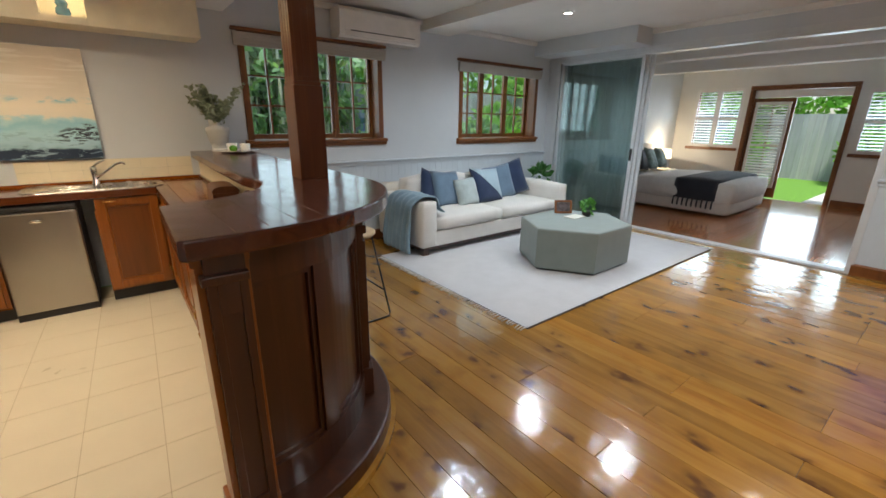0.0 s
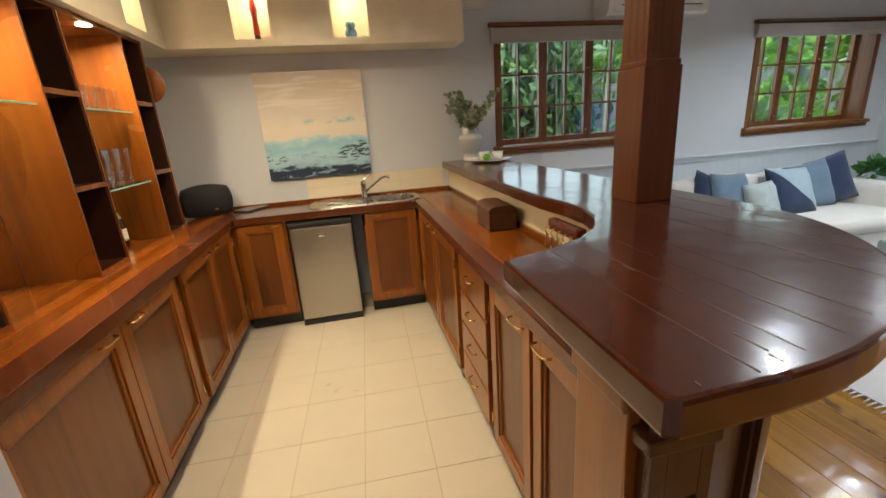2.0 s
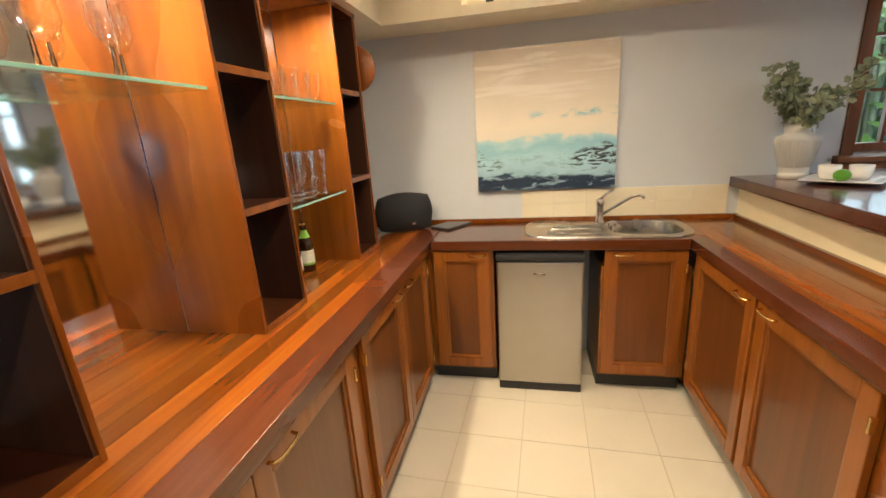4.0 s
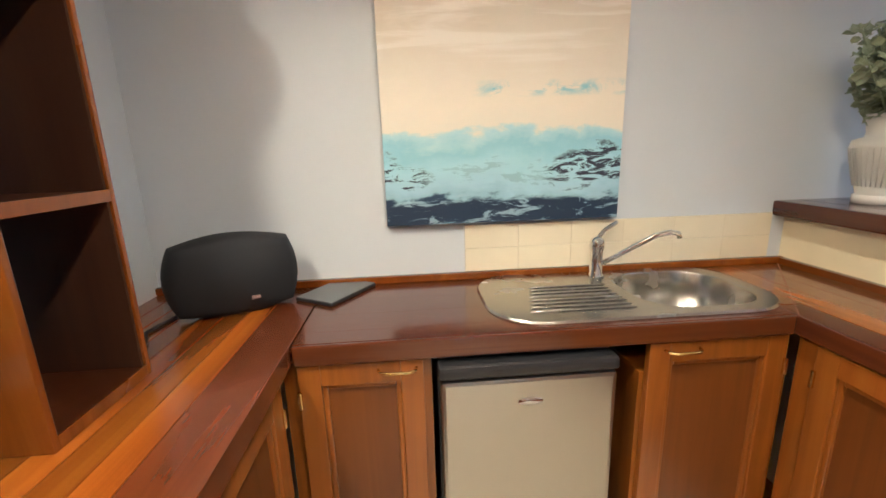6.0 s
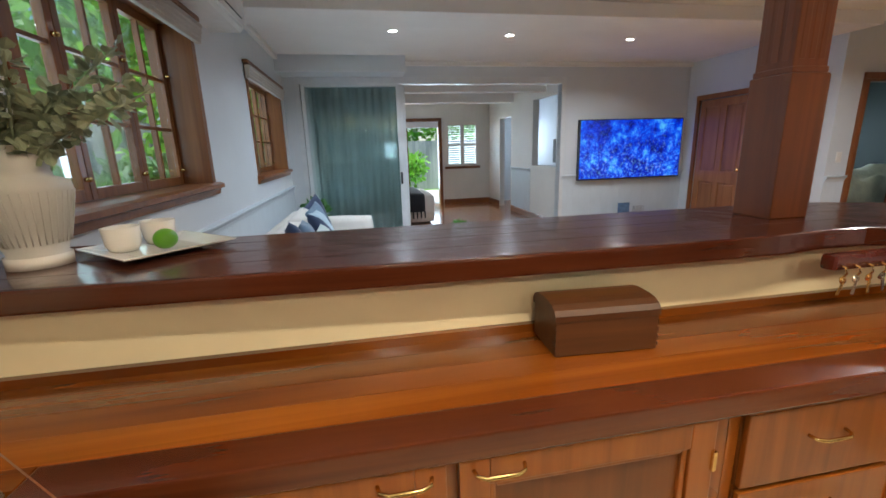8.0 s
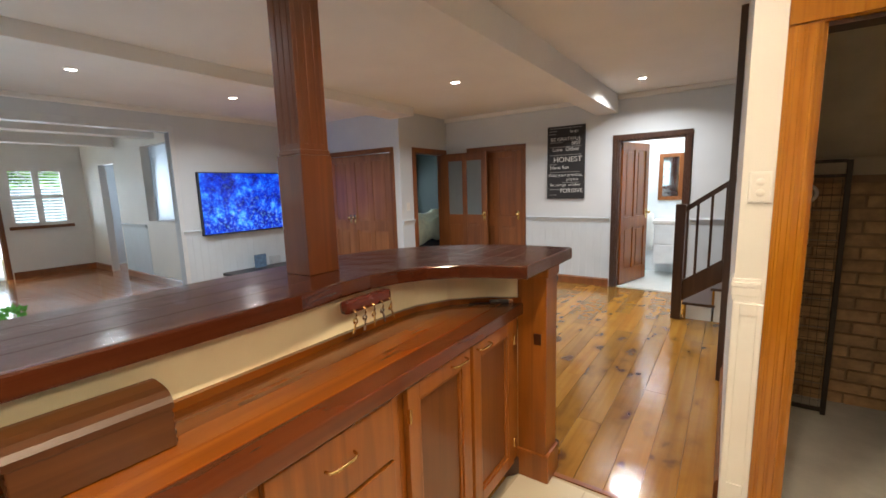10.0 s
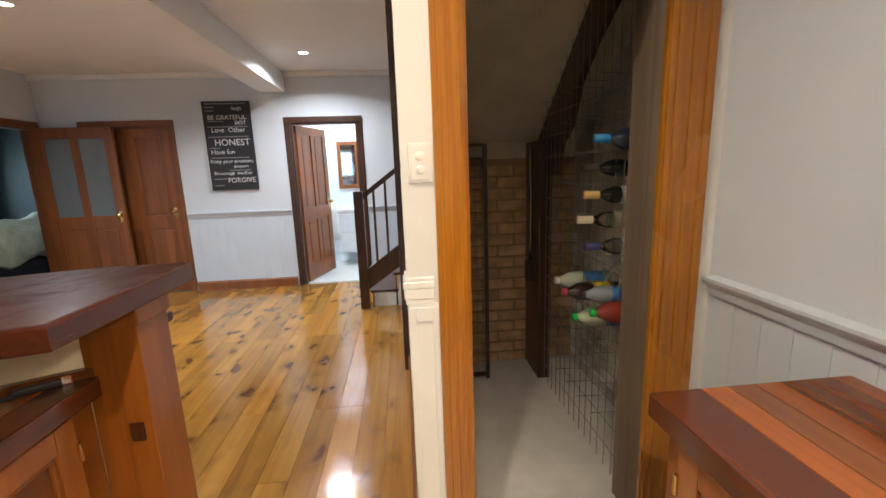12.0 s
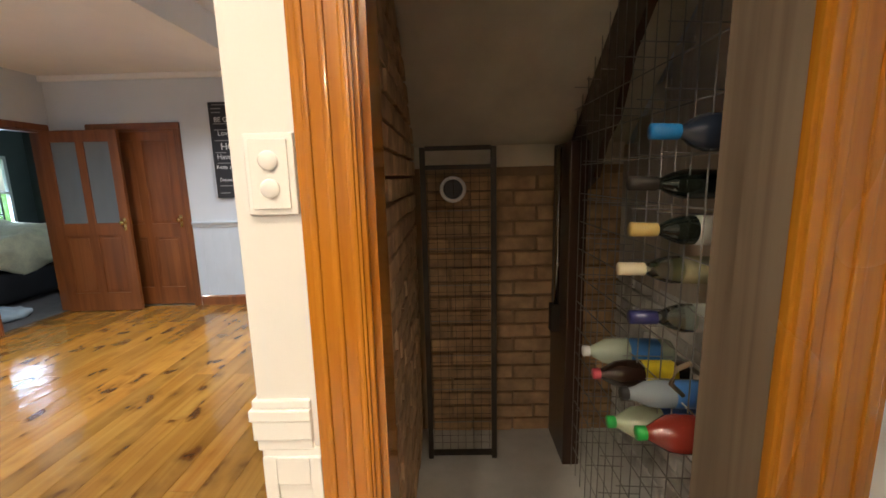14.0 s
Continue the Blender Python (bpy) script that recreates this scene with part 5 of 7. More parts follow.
def cushion(size, m, material, label, second=None):
    """A square scatter cushion with pinched corners."""
    n, bm = 12, bm_new()
    grid = {}
    for s in (-1, 1):
        for i in range(n + 1):
            for j in range(n + 1):
                u, v = 2 * i / n - 1, 2 * j / n - 1
                edge = (1 - u ** 4) * (1 - v ** 4)
                pinch = 1 - 0.06 * (1 - (abs(u) * abs(v)) ** 1.0) * max(abs(u), abs(v)) ** 3
                y = s * 0.075 * edge ** 0.6
                key = (i, j, s if 0 < i < n and 0 < j < n else 0)
                if key not in grid:
                    grid[key] = bm.verts.new((u * size / 2 * pinch, y + 0.006 * noise.noise(Vector((u * 3, v * 3, s))), v * size / 2 * pinch + size / 2))
    for s in (-1, 1):
        for i in range(n):
            for j in range(n):
                q = [grid.get((a, b, s), grid.get((a, b, 0))) for a, b in ((i, j), (i + 1, j), (i + 1, j + 1), (i, j + 1))]
                pieces = [(q[0], q[1], q[3]), (q[1], q[2], q[3])] if second and i + j == n - 1 else [q]
                for k, piece in enumerate(pieces):
                    f = bm.faces.new(piece if s < 0 else piece[::-1])
                    f.smooth = True
                    if second and (i + j >= n or k):
                        f.material_index = 1
    ob = solo("scatter_cushion", bm, material, label, "cushion", group="sofa cushions", base=(0, 0, 0))
    if second:
        ob.data.materials.append(second)
    ob.matrix_basis = m
    return ob


cushion(0.46, pose(3.78, 3.93, 0.42, -14, 18, 12), NAVY, "navy scatter cushion on the sofa")
cushion(0.46, pose(3.98, 3.84, 0.42, -18, 4, 6), STEELBLUE, "slate blue scatter cushion on the sofa")
cushion(0.36, pose(4.24, 3.74, 0.42, -20, -2, 4), SAGE, "pale sage patterned cushion on the sofa")
cushion(0.48, pose(4.62, 3.76, 0.42, -26, 3, -4), NAVY, "navy and pale blue two-tone cushion on the sofa", PALEBLUE)
cushion(0.48, pose(4.98, 3.86, 0.42, -18, -8, -6), STEELBLUE, "slate blue scatter cushion on the sofa")
cushion(0.5, pose(5.3, 3.92, 0.43, -14, -16, -14), NAVY, "navy scatter cushion on the sofa")

# knit throw draped over the arm
bm = bm_new()
n, mrows = 26, 34
prof = [(3.1, 0.06), (3.12, 0.2), (3.15, 0.36), (3.175, 0.52), (3.2, 0.62), (3.26, 0.665), (3.34, 0.672), (3.42, 0.66), (3.46, 0.6), (3.5, 0.52), (3.6, 0.46)]
vs = []
for i in range(mrows + 1):
    s = i / mrows * (len(prof) - 1)
    a, b = prof[int(min(s, len(prof) - 2))], prof[int(min(s, len(prof) - 2)) + 1]
    fr = s - int(min(s, len(prof) - 2))
    row = []
    for j in range(n + 1):
        v = j / n
        fold = 0.018 * math.sin(v * 17 + i * 0.12) + 0.02 * noise.noise(Vector((v * 4, i * 0.15, 0)))
        row.append(bm.verts.new((a[0] + (b[0] - a[0]) * fr - abs(fold) * (1.3 if i < 13 else 0.2), 3.42 + v * 0.62 + 0.05 * math.sin(i * 0.2) - 0.1 * (1 - i / mrows) * v, a[1] + (b[1] - a[1]) * fr + abs(fold) * (0.9 if i >= 10 else 0.1) + 0.004)))
    vs.append(row)
for i in range(mrows):
    for j in range(n):
        bm.faces.new((vs[i][j], vs[i][j + 1], vs[i + 1][j + 1], vs[i + 1][j])).smooth = True
ob = solo("throw_blanket", bm, THROW, "blue-grey knitted throw draped over the sofa arm", "throw", smooth=True)
md = ob.modifiers.new("cloth_depth", "SOLIDIFY")
md.thickness, md.offset = 0.012, 1.0

# rug with fringe
t = thing("rug", (4.58, 2.68, 0), "pale grey flat-woven rug with knotted fringes", "rug")
part("field", bx(2.9, 6.24, 1.59, 3.72, 0.001, 0.012, bev=0.003), RUG, t)
part("border", bx(2.9, 6.24, 1.582, 1.59, 0.001, 0.013), plain("dark_rug_binding", (0.11, 0.09, 0.08), 0.9), t, "dark bound edge")
random.seed(9)
bm = bm_new()
for x, sgn in ((2.9, -1), (6.24, 1)):
    for k in range(70):
        y = 1.605 + k * 0.03
        yy = y + random.uniform(-0.012, 0.012)
        tube(bm, [(x, y, 0.007), (x + sgn * 0.025, (y + yy) / 2, 0.008), (x + sgn * random.uniform(0.05, 0.07), yy, 0.004)], 0.0045, 5)
tagged(part("fringe", bm, RUGEDGE, t, "off-white knotted fringe"), kind="stuff")

# hexagonal ottoman
t = thing("ottoman", (4.55, 2.38, 0.012), "sage grey upholstered hexagonal ottoman", "ottoman")
hexa = [(4.55 + 0.62 * math.cos(radians(60 * k)), 2.38 + 0.56 * math.sin(radians(60 * k))) for k in range(6)]
part("body", prism(bm_new(), hexa, 0.03, 0.45, bev=0.022), OTTO, t)
part("base", prism(bm_new(), [(4.55 + (x - 4.55) * 0.94, 2.38 + (y - 2.38) * 0.94) for x, y in hexa], 0.0125, 0.03), BLACK, t)
# things on it
t = thing("framed_photo", (4.7, 2.66, 0.452), "small brown framed picture propped on the ottoman", "picture frame")
fm = Matrix.Translation((4.72, 2.66, 0.455)) @ Matrix.Rotation(radians(-35), 4, "Z") @ Matrix.Rotation(radians(-14), 4, "X")
bm = bm_new()
for a in ((-0.1, -0.08, 0, 0.15), (0.08, 0.1, 0, 0.15), (-0.08, 0.08, 0, 0.02), (-0.08, 0.08, 0.13, 0.15)):
    box(bm, a[0], a[1], -0.008, 0.008, a[2], a[3], bev=0.002, m=fm)
part("frame", bm, DOORWOOD, t)
part("picture", box(bm_new(), -0.08, 0.08, -0.002, 0.004, 0.02, 0.13, m=fm), plain("dim_photo", (0.12, 0.1, 0.11), 0.4, vary=0.6, scale=30), t)
t = thing("plant_pot", (4.82, 2.42, 0.452), "small bright green plant in a dark round pot", "potted plant")
part("pot", lathe(bm_new(), [(0.0, 0.452), (0.035, 0.452), (0.05, 0.475), (0.05, 0.505), (0.04, 0.52), (0.036, 0.52), (0, 0.51)], 4.82, 2.42, 20), BLACK, t)


def leaf_clump(cx, cy, cz, count, rad, size, up=0.6, seed=1, squash=1.0):
    """Many small folded leaves about a point."""
    rnd = random.Random(seed)
    verts, faces = [], []
    for _ in range(count):
        d = Vector((rnd.gauss(0, 1), rnd.gauss(0, 1), rnd.gauss(0, 1) * squash + up)).normalized()
        r = rad * rnd.random() ** 0.45
        p = Vector((cx, cy, cz)) + d * r
        ax = (d + Vector((rnd.uniform(-1, 1), rnd.uniform(-1, 1), rnd.uniform(-1, 1))) * 0.7).normalized()
        sd = ax.cross(Vector((rnd.uniform(-1, 1), rnd.uniform(-1, 1), rnd.uniform(-1, 1)))).normalized()
        nr = ax.cross(sd)
        s = size * rnd.uniform(0.6, 1.3)
        k = len(verts)
        verts += [p, p + ax * s * 0.5 + sd * s * 0.27 + nr * s * 0.06, p + ax * s, p + ax * s * 0.5 - sd * s * 0.27 + nr * s * 0.06]
        faces += [(k, k + 1, k + 2), (k, k + 2, k + 3)]
    return verts, faces


def leaf_part(name, verts, faces, material, parent=None, label="", category="", kind=""):
    me = bpy.data.meshes.new(name)
    base = root_of(parent).location if parent else Vector((0, 0, 0))
    me.from_pydata([tuple(Vector(v) - base) for v in verts], [], faces)
    me.materials.append(material)
    ob = new(name, me)
    ob.parent = parent
    return tagged(ob, label, category, kind=kind)


v, f = leaf_clump(4.82, 2.42, 0.56, 110, 0.07, 0.05, 0.8, 3)
leaf_part("foliage", v, f, plain("bright_pot_leaf", (0.09, 0.3, 0.04), 0.5, vary=0.3, scale=20), t)
t = thing("book", (4.66, 2.47, 0.452), "thin pale magazine lying on the ottoman", "magazine")
part("pages", bx(4.56, 4.78, 2.4, 2.54, 0.452, 0.46, bev=0.001), LABELW, t)
# plant on a small stand by the slider
t = thing("corner_plant", (6.05, 4.1, 0), "leafy green plant in a pale pot beside the sofa", "potted plant")
part("stand", bx(5.9, 6.2, 3.95, 4.25, 0, 0.42, bev=0.01), WHITECER, t)
part("pot", lathe(bm_new(), [(0.0, 0.42), (0.07, 0.42), (0.09, 0.56), (0.08, 0.56), (0, 0.54)], 6.05, 4.1, 20), WHITECER, t)
v, f = leaf_clump(6.05, 4.1, 0.66, 160, 0.14, 0.1, 0.9, 5)
leaf_part("foliage", v, f, plain("pot_plant_leaf", (0.05, 0.17, 0.035), 0.5, vary=0.3, scale=20), t)

# bar stool
t = thing("bar_stool", (2.02, 2.56, 0), "bar stool with a pale timber seat on black rod sled legs", "bar stool")
part("seat", lathe(bm_new(), [(0, 0.64), (0.15, 0.642), (0.165, 0.655), (0.165, 0.672), (0.15, 0.68), (0, 0.672)], 2.02, 2.56, 28), wood("pale_stool_seat", (0.42, 0.27, 0.13), (0.55, 0.38, 0.2), (0.63, 0.47, 0.28), "x", 0.4, 0.1), t)
for s in (-1, 1):
    part("sled_leg", tube(bm_new(), [(2.02 - 0.1, 2.56 + s * 0.1, 0.645), (2.02 - 0.17, 2.56 + s * 0.19, 0.03), (2.02 - 0.16, 2.56 + s * 0.19, 0.008), (2.02 - 0.13, 2.56 + s * 0.19, 0.008), (2.02 + 0.15, 2.56 + s * 0.19, 0.008), (2.02 + 0.18, 2.56 + s * 0.19, 0.012), (2.02 + 0.185, 2.56 + s * 0.19, 0.04), (2.02 + 0.1, 2.56 + s * 0.1, 0.645)], 0.007, 8), BLACKMETAL, t)
part("foot_rail", tube(bm_new(), [(2.02 + 0.16, 2.56 - 0.165, 0.22), (2.02 + 0.16, 2.56 + 0.165, 0.22)], 0.006, 8), BLACKMETAL, t)
part("foot_rail", tube(bm_new(), [(2.02 - 0.145, 2.56 - 0.165, 0.22), (2.02 - 0.145, 2.56 + 0.165, 0.22)], 0.006, 8), BLACKMETAL, t)

# air conditioner
t = thing("air_conditioner", (3.28, 4.3, 2.28), "white wall-mounted split air conditioner", "air conditioner")
bm = bm_new()
extrude_yz(bm, [(NY - 0.002, 2.28), (4.22, 2.28), (4.19, 2.31), (4.18, 2.36), (4.18, 2.54), (4.2, 2.57), (NY - 0.002, 2.57)], 2.78, 3.78)
part("casing", bm, WHITECER, t)
part("louvre", bx(2.84, 3.72, 4.178, 4.2, 2.3, 2.345, bev=0.004), WHITECER, t)
part("air_slot", bx(2.9, 3.7, 4.1775, 4.185, 2.348, 2.356), BLACK, t, "dark air slot")

# television and shelf
t = thing("television", (6.43, -0.75, 0.88), "wide flat television showing a bright blue reef", "television")
part("body", bx(6.395, 6.46, -1.635, 0.145, 0.88, 1.8, bev=0.006), BLACK, t)
m, n, l, b = nodes_of("screen_reef")
tc = coords(n, l, (1, 1, 1), False)
f1 = noise_node(n, l, tc, 5.0, 7, 0.7, 0.3)
f2 = noise_node(n, l, tc, 22, 5, 0.65, 0.2)
c1 = ramp(n, l, f1, [(0.38, (0.0, 0.008, 0.22)), (0.48, (0.0, 0.03, 0.7)), (0.56, (0.005, 0.12, 1.0)), (0.66, (0.12, 0.55, 1.0))])
c2 = ramp(n, l, f2, [(0.5, (0, 0, 0)), (0.6, (0.25, 0.7, 1.0)), (0.7, (1.0, 0.7, 0.9))])
sz = n.new("ShaderNodeSeparateXYZ")
l.new(tc, sz.inputs[0])
low_reef = ramp(n, l, sz.outputs["Z"], [(0.2, (1, 1, 1)), (0.75, (0.12, 0.12, 0.12))])
ce = mixc(n, l, 0.4, c1, mixc(n, l, 1.0, c2, low_reef, "MULTIPLY"), "ADD")
l.new(ce, b.inputs["Emission Color"])
b.inputs["Emission Strength"].default_value = 0.62
b.inputs["Base Color"].default_value = (0.01, 0.01, 0.02, 1)
b.inputs["Roughness"].default_value = 0.15
part("screen", bx(6.391, 6.396, -1.62, 0.13, 0.9, 1.785), m, t, "glowing blue screen")
part("bracket", bx(6.46, 6.477, -0.95, -0.55, 1.15, 1.5), BLACK, t)
t = thing("floating_shelf", (6.3, -0.9, 0.28), "black floating shelf under the television", "shelf")
part("board", bx(6.12, 6.475, -1.72, -0.1, 0.24, 0.285, bev=0.003), BLACK, t)
t = thing("glass_award", (6.28, -0.85, 0.286), "clear glass ornament on the black shelf", "ornament")
part("block", prism(bm_new(), [(6.24, -0.95), (6.3, -0.95), (6.3, -0.78), (6.24, -0.78)], 0.2865, 0.45, bev=0.006), CLEAR, t)
t = thing("photo_card", (6.36, -0.7, 0.286), "blue framed card leaning on the wall", "picture frame")
part("card", bx(6.35, 6.365, -0.76, -0.56, 0.286, 0.5, bev=0.002), plain("blue_card", (0.1, 0.18, 0.3), 0.4, vary=0.3, scale=20), t)

# ---- bedroom ----
t = thing("bed", (9.25, 3.3, 0), "bed with oatmeal linen on a beige upholstered base", "bed")
part("base", soft_box(8.3, 10.1, 2.12, 4.38, 0.03, 0.3, 0.01, 0.05, 5), BEDBASE, t, smooth=True)
part("mattress", soft_box(8.34, 10.08, 2.17, 4.36, 0.3, 0.5, 0.012, 0.06, 5), BEDLINEN, t, smooth=True)
part("quilt", soft_box(8.27, 10.14, 2.1, 3.75, 0.2, 0.58, 0.05, 0.09, 11, 4), BEDLINEN, t, smooth=True)
part("headboard", soft_box(8.4, 10.12, 4.3, 4.4, 0.1, 1.05, 0.01, 0.03, 4), BEDBASE, t, smooth=True)
for k, (x, mat_, lab) in enumerate(((8.75, BEDLINEN, "oatmeal pillow"), (9.65, BEDLINEN, "oatmeal pillow"))):
    ob = cushion(0.6, pose(x, 4.16, 0.53, -28, 0, 0), mat_, lab + " at the head of the bed")
    ob["group"] = "bed pillows"
for x, mat_, lab in ((9.5, fabric("leaf_print_cushion", (0.16, 0.22, 0.21), 0.7, 24), "leaf-print cushion on the bed"), (9.92, fabric("leaf_print_cushion_pale", (0.2, 0.26, 0.24), 0.7, 24), "leaf-print cushion on the bed"), (9.12, BLACKCLOTH, "black cushion on the bed")):
    cushion(0.46, pose(x, 3.95, 0.56, -24, 6, 8), mat_, lab)["group"] = "bed pillows"
DARKTHROW = fabric("black_throw_cloth", (0.014, 0.016, 0.024), 0.15)
t = thing("bed_throw", (9.5, 2.6, 0.5), "black tasselled throw laid across the bed", "throw")
part("cloth", soft_box(8.22, 10.16, 2.3, 2.98, 0.24, 0.615, 0.04, 0.06, 9, 8), DARKTHROW, t, smooth=True)
for k in range(9):
    part("tassel", tube(bm_new(), [(8.22, 2.33 + 0.075 * k, 0.27), (8.2, 2.33 + 0.075 * k, 0.2), (8.205, 2.33 + 0.075 * k, 0.14)], 0.014, 6), DARKTHROW, t)
t = thing("bedside_table", (10.45, 4.15, 0), "small pale bedside table", "table")
part("top", bx(10.25, 10.65, 3.95, 4.38, 0.47, 0.5, bev=0.004), WHITECER, t)
for x in (10.28, 10.6):
    for y in (3.98, 4.33):
        part("leg", bx(x, x + 0.03, y, y + 0.03, 0, 0.47), WHITECER, t)
t = thing("table_lamp", (10.45, 4.18, 0.5), "bedside lamp with a lit cream drum shade", "lamp")
part("base", lathe(bm_new(), [(0, 0.5), (0.07, 0.5), (0.06, 0.54), (0.02, 0.6), (0.015, 0.72), (0, 0.72)], 10.45, 4.18, 18), WHITECER, t)
part("shade", lathe(bm_new(), [(0.12, 0.72), (0.11, 0.92), (0.108, 0.92), (0.118, 0.72)], 10.45, 4.18, 24), LAMPSHADE, t, "glowing cream shade")
lamp("bedside_glow", "POINT", Matrix.Translation((10.45, 4.18, 0.96)), 14, WARM)


# plantation shutters and french doors
def shutter(parent, y0, y1, z0, z1, x, tilt=35):
    bm = bm_new()
    for a in ((y0, y0 + 0.05, z0, z1), (y1 - 0.05, y1, z0, z1), (y0 + 0.05, y1 - 0.05, z0, z0 + 0.06), (y0 + 0.05, y1 - 0.05, z1 - 0.06, z1), (y0 + 0.05, y1 - 0.05, (z0 + z1) / 2 - 0.025, (z0 + z1) / 2 + 0.025)):
        box(bm, x - 0.014, x + 0.014, a[0], a[1], a[2], a[3], bev=0.002)
    s = part("shutter_frame", bm, SHUTTER, parent)
    k = int((z1 - z0 - 0.12) / 0.055)
    for i in range(k):
        z = z0 + 0.06 + (i + 0.5) * (z1 - z0 - 0.12) / k
        if abs(z - (z0 + z1) / 2) < 0.035:
            continue
        part("slat", box(bm_new(), -0.003, 0.003, y0 + 0.051, y1 - 0.051, -0.03, 0.03, m=Matrix.Translation((x, 0, z)) @ Matrix.Rotation(radians(tilt), 4, "Y")), SHUTTER, s)


for y0, y1, z0, z1, nm in ((3.14, 4.06, 0.98, 2.18, "window_3"), (0.44, 1.28, 0.98, 2.08, "window_4")):
    t = thing(nm, (11.25, (y0 + y1) / 2, z0), "bedroom window with white plantation shutters", "window", kind="structure")
    part("window_sill", bx(11.2, 11.42, y0 - 0.05, y1 + 0.05, z0 - 0.06, z0, bev=0.006), WINWOOD, t)
    bm = bm_new()
    for a in ((y0, y0 + 0.03, z0, z1), (y1 - 0.03, y1, z0, z1), (y0, y1, z1 - 0.03, z1), (y0, y1, z0, z0 + 0.03), (y0, y1, (z0 + z1) / 2 - 0.015, (z0 + z1) / 2 + 0.015)):
        box(bm, 11.38, 11.42, a[0], a[1], a[2], a[3])
    part("window_frame", bm, WINWOOD, t)
    pn = part("pane", bx(11.395, 11.399, y0 + 0.03, y1 - 0.03, z0 + 0.03, z1 - 0.03), PANE, t)
    pn.visible_shadow = False
    md_ = (y0 + y1) / 2
    shutter(t, y0, md_, z0, z1, 11.26, 75)
    shutter(t, md_, y1, z0, z1, 11.26, 75)
f = architrave("door_frame_6", "y", 11.25, -1, 1.47, 2.98, 2.14, WINWOOD, 0.07, "brown timber french door frame")
lining(f, "y", 11.25, 0.2, 1.47, 2.98, 2.14, WINWOOD)
part("transom", bx(11.3, 11.4, 1.48, 2.97, 1.98, 2.12), CEIL, f)
t = thing("french_door", (11.28, 2.6, 0), "brown french door leaf with a white shutter, standing ajar", "door", kind="structure")
for y0, y1, z0, z1 in ((2.28, 2.36, 0.02, 1.97), (2.89, 2.97, 0.02, 1.97), (2.36, 2.89, 0.02, 0.22), (2.36, 2.89, 1.88, 1.97)):
    part("stile", bx(11.31, 11.35, y0, y1, z0, z1, bev=0.003), WINWOOD, t)
for k in range(1, 4):
    part("glazing_bar", bx(11.32, 11.34, 2.36, 2.89, 0.22 + k * 0.415 - 0.012, 0.22 + k * 0.415 + 0.012), WINWOOD, t)
part("glazing_bar", bx(11.32, 11.34, 2.613, 2.637, 0.22, 1.88), WINWOOD, t)
shutter(t, 2.33, 2.92, 0.22, 1.9, 11.285, 60)

# pass-through screen in the alcove
t = thing("monitor", (7.6, -0.3, 1.06), "dark monitor standing on the ledge of the opening", "monitor")
part("panel", bx(7.3, 7.8, -0.12, -0.08, 1.12, 1.55, bev=0.004), BLACK, t)
part("ledge", bx(7.02, 8.28, -0.35, -0.002, 1.03, 1.058), BATH, t)
part("stand", bx(7.5, 7.6, -0.14, -0.06, 1.058, 1.13), BLACK, t)

# ---- things on the bar and benches ----
t = thing("vase", (1.53, 4.26, BART), "pale grey ribbed ceramic vase with a wide neck", "vase")
vx, vy = 1.53, 4.25
part("body", lathe(bm_new(), [(0, BART), (0.062, BART), (0.066, BART + 0.03), (0.06, BART + 0.032), (0.078, BART + 0.1), (0.098, BART + 0.19), (0.094, BART + 0.215), (0.064, BART + 0.225), (0.062, BART + 0.24), (0.07, BART + 0.3), (0.064, BART + 0.3), (0.055, BART + 0.24), (0, BART + 0.2)], vx, vy, 32), VASE, t)
part("foot_band", lathe(bm_new(), [(0.063, BART + 0.001), (0.068, BART + 0.001), (0.068, BART + 0.03), (0.062, BART + 0.031)], vx, vy, 32), WHITECER, t, "white glazed foot")
for k in range(36):
    a = radians(10 * k)
    part("rib", tube(bm_new(), [(vx + r * math.cos(a), vy + r * math.sin(a), BART + z) for r, z in ((0.07, 0.06), (0.08, 0.1), (0.095, 0.17), (0.0985, 0.19))], 0.0016, 5), VASE, t)
t = thing("foliage_bunch", (vx, vy, BART + 0.24), "bunch of grey-green leafy stems in the vase", "foliage")
rnd = random.Random(11)
allv, allf = [], []
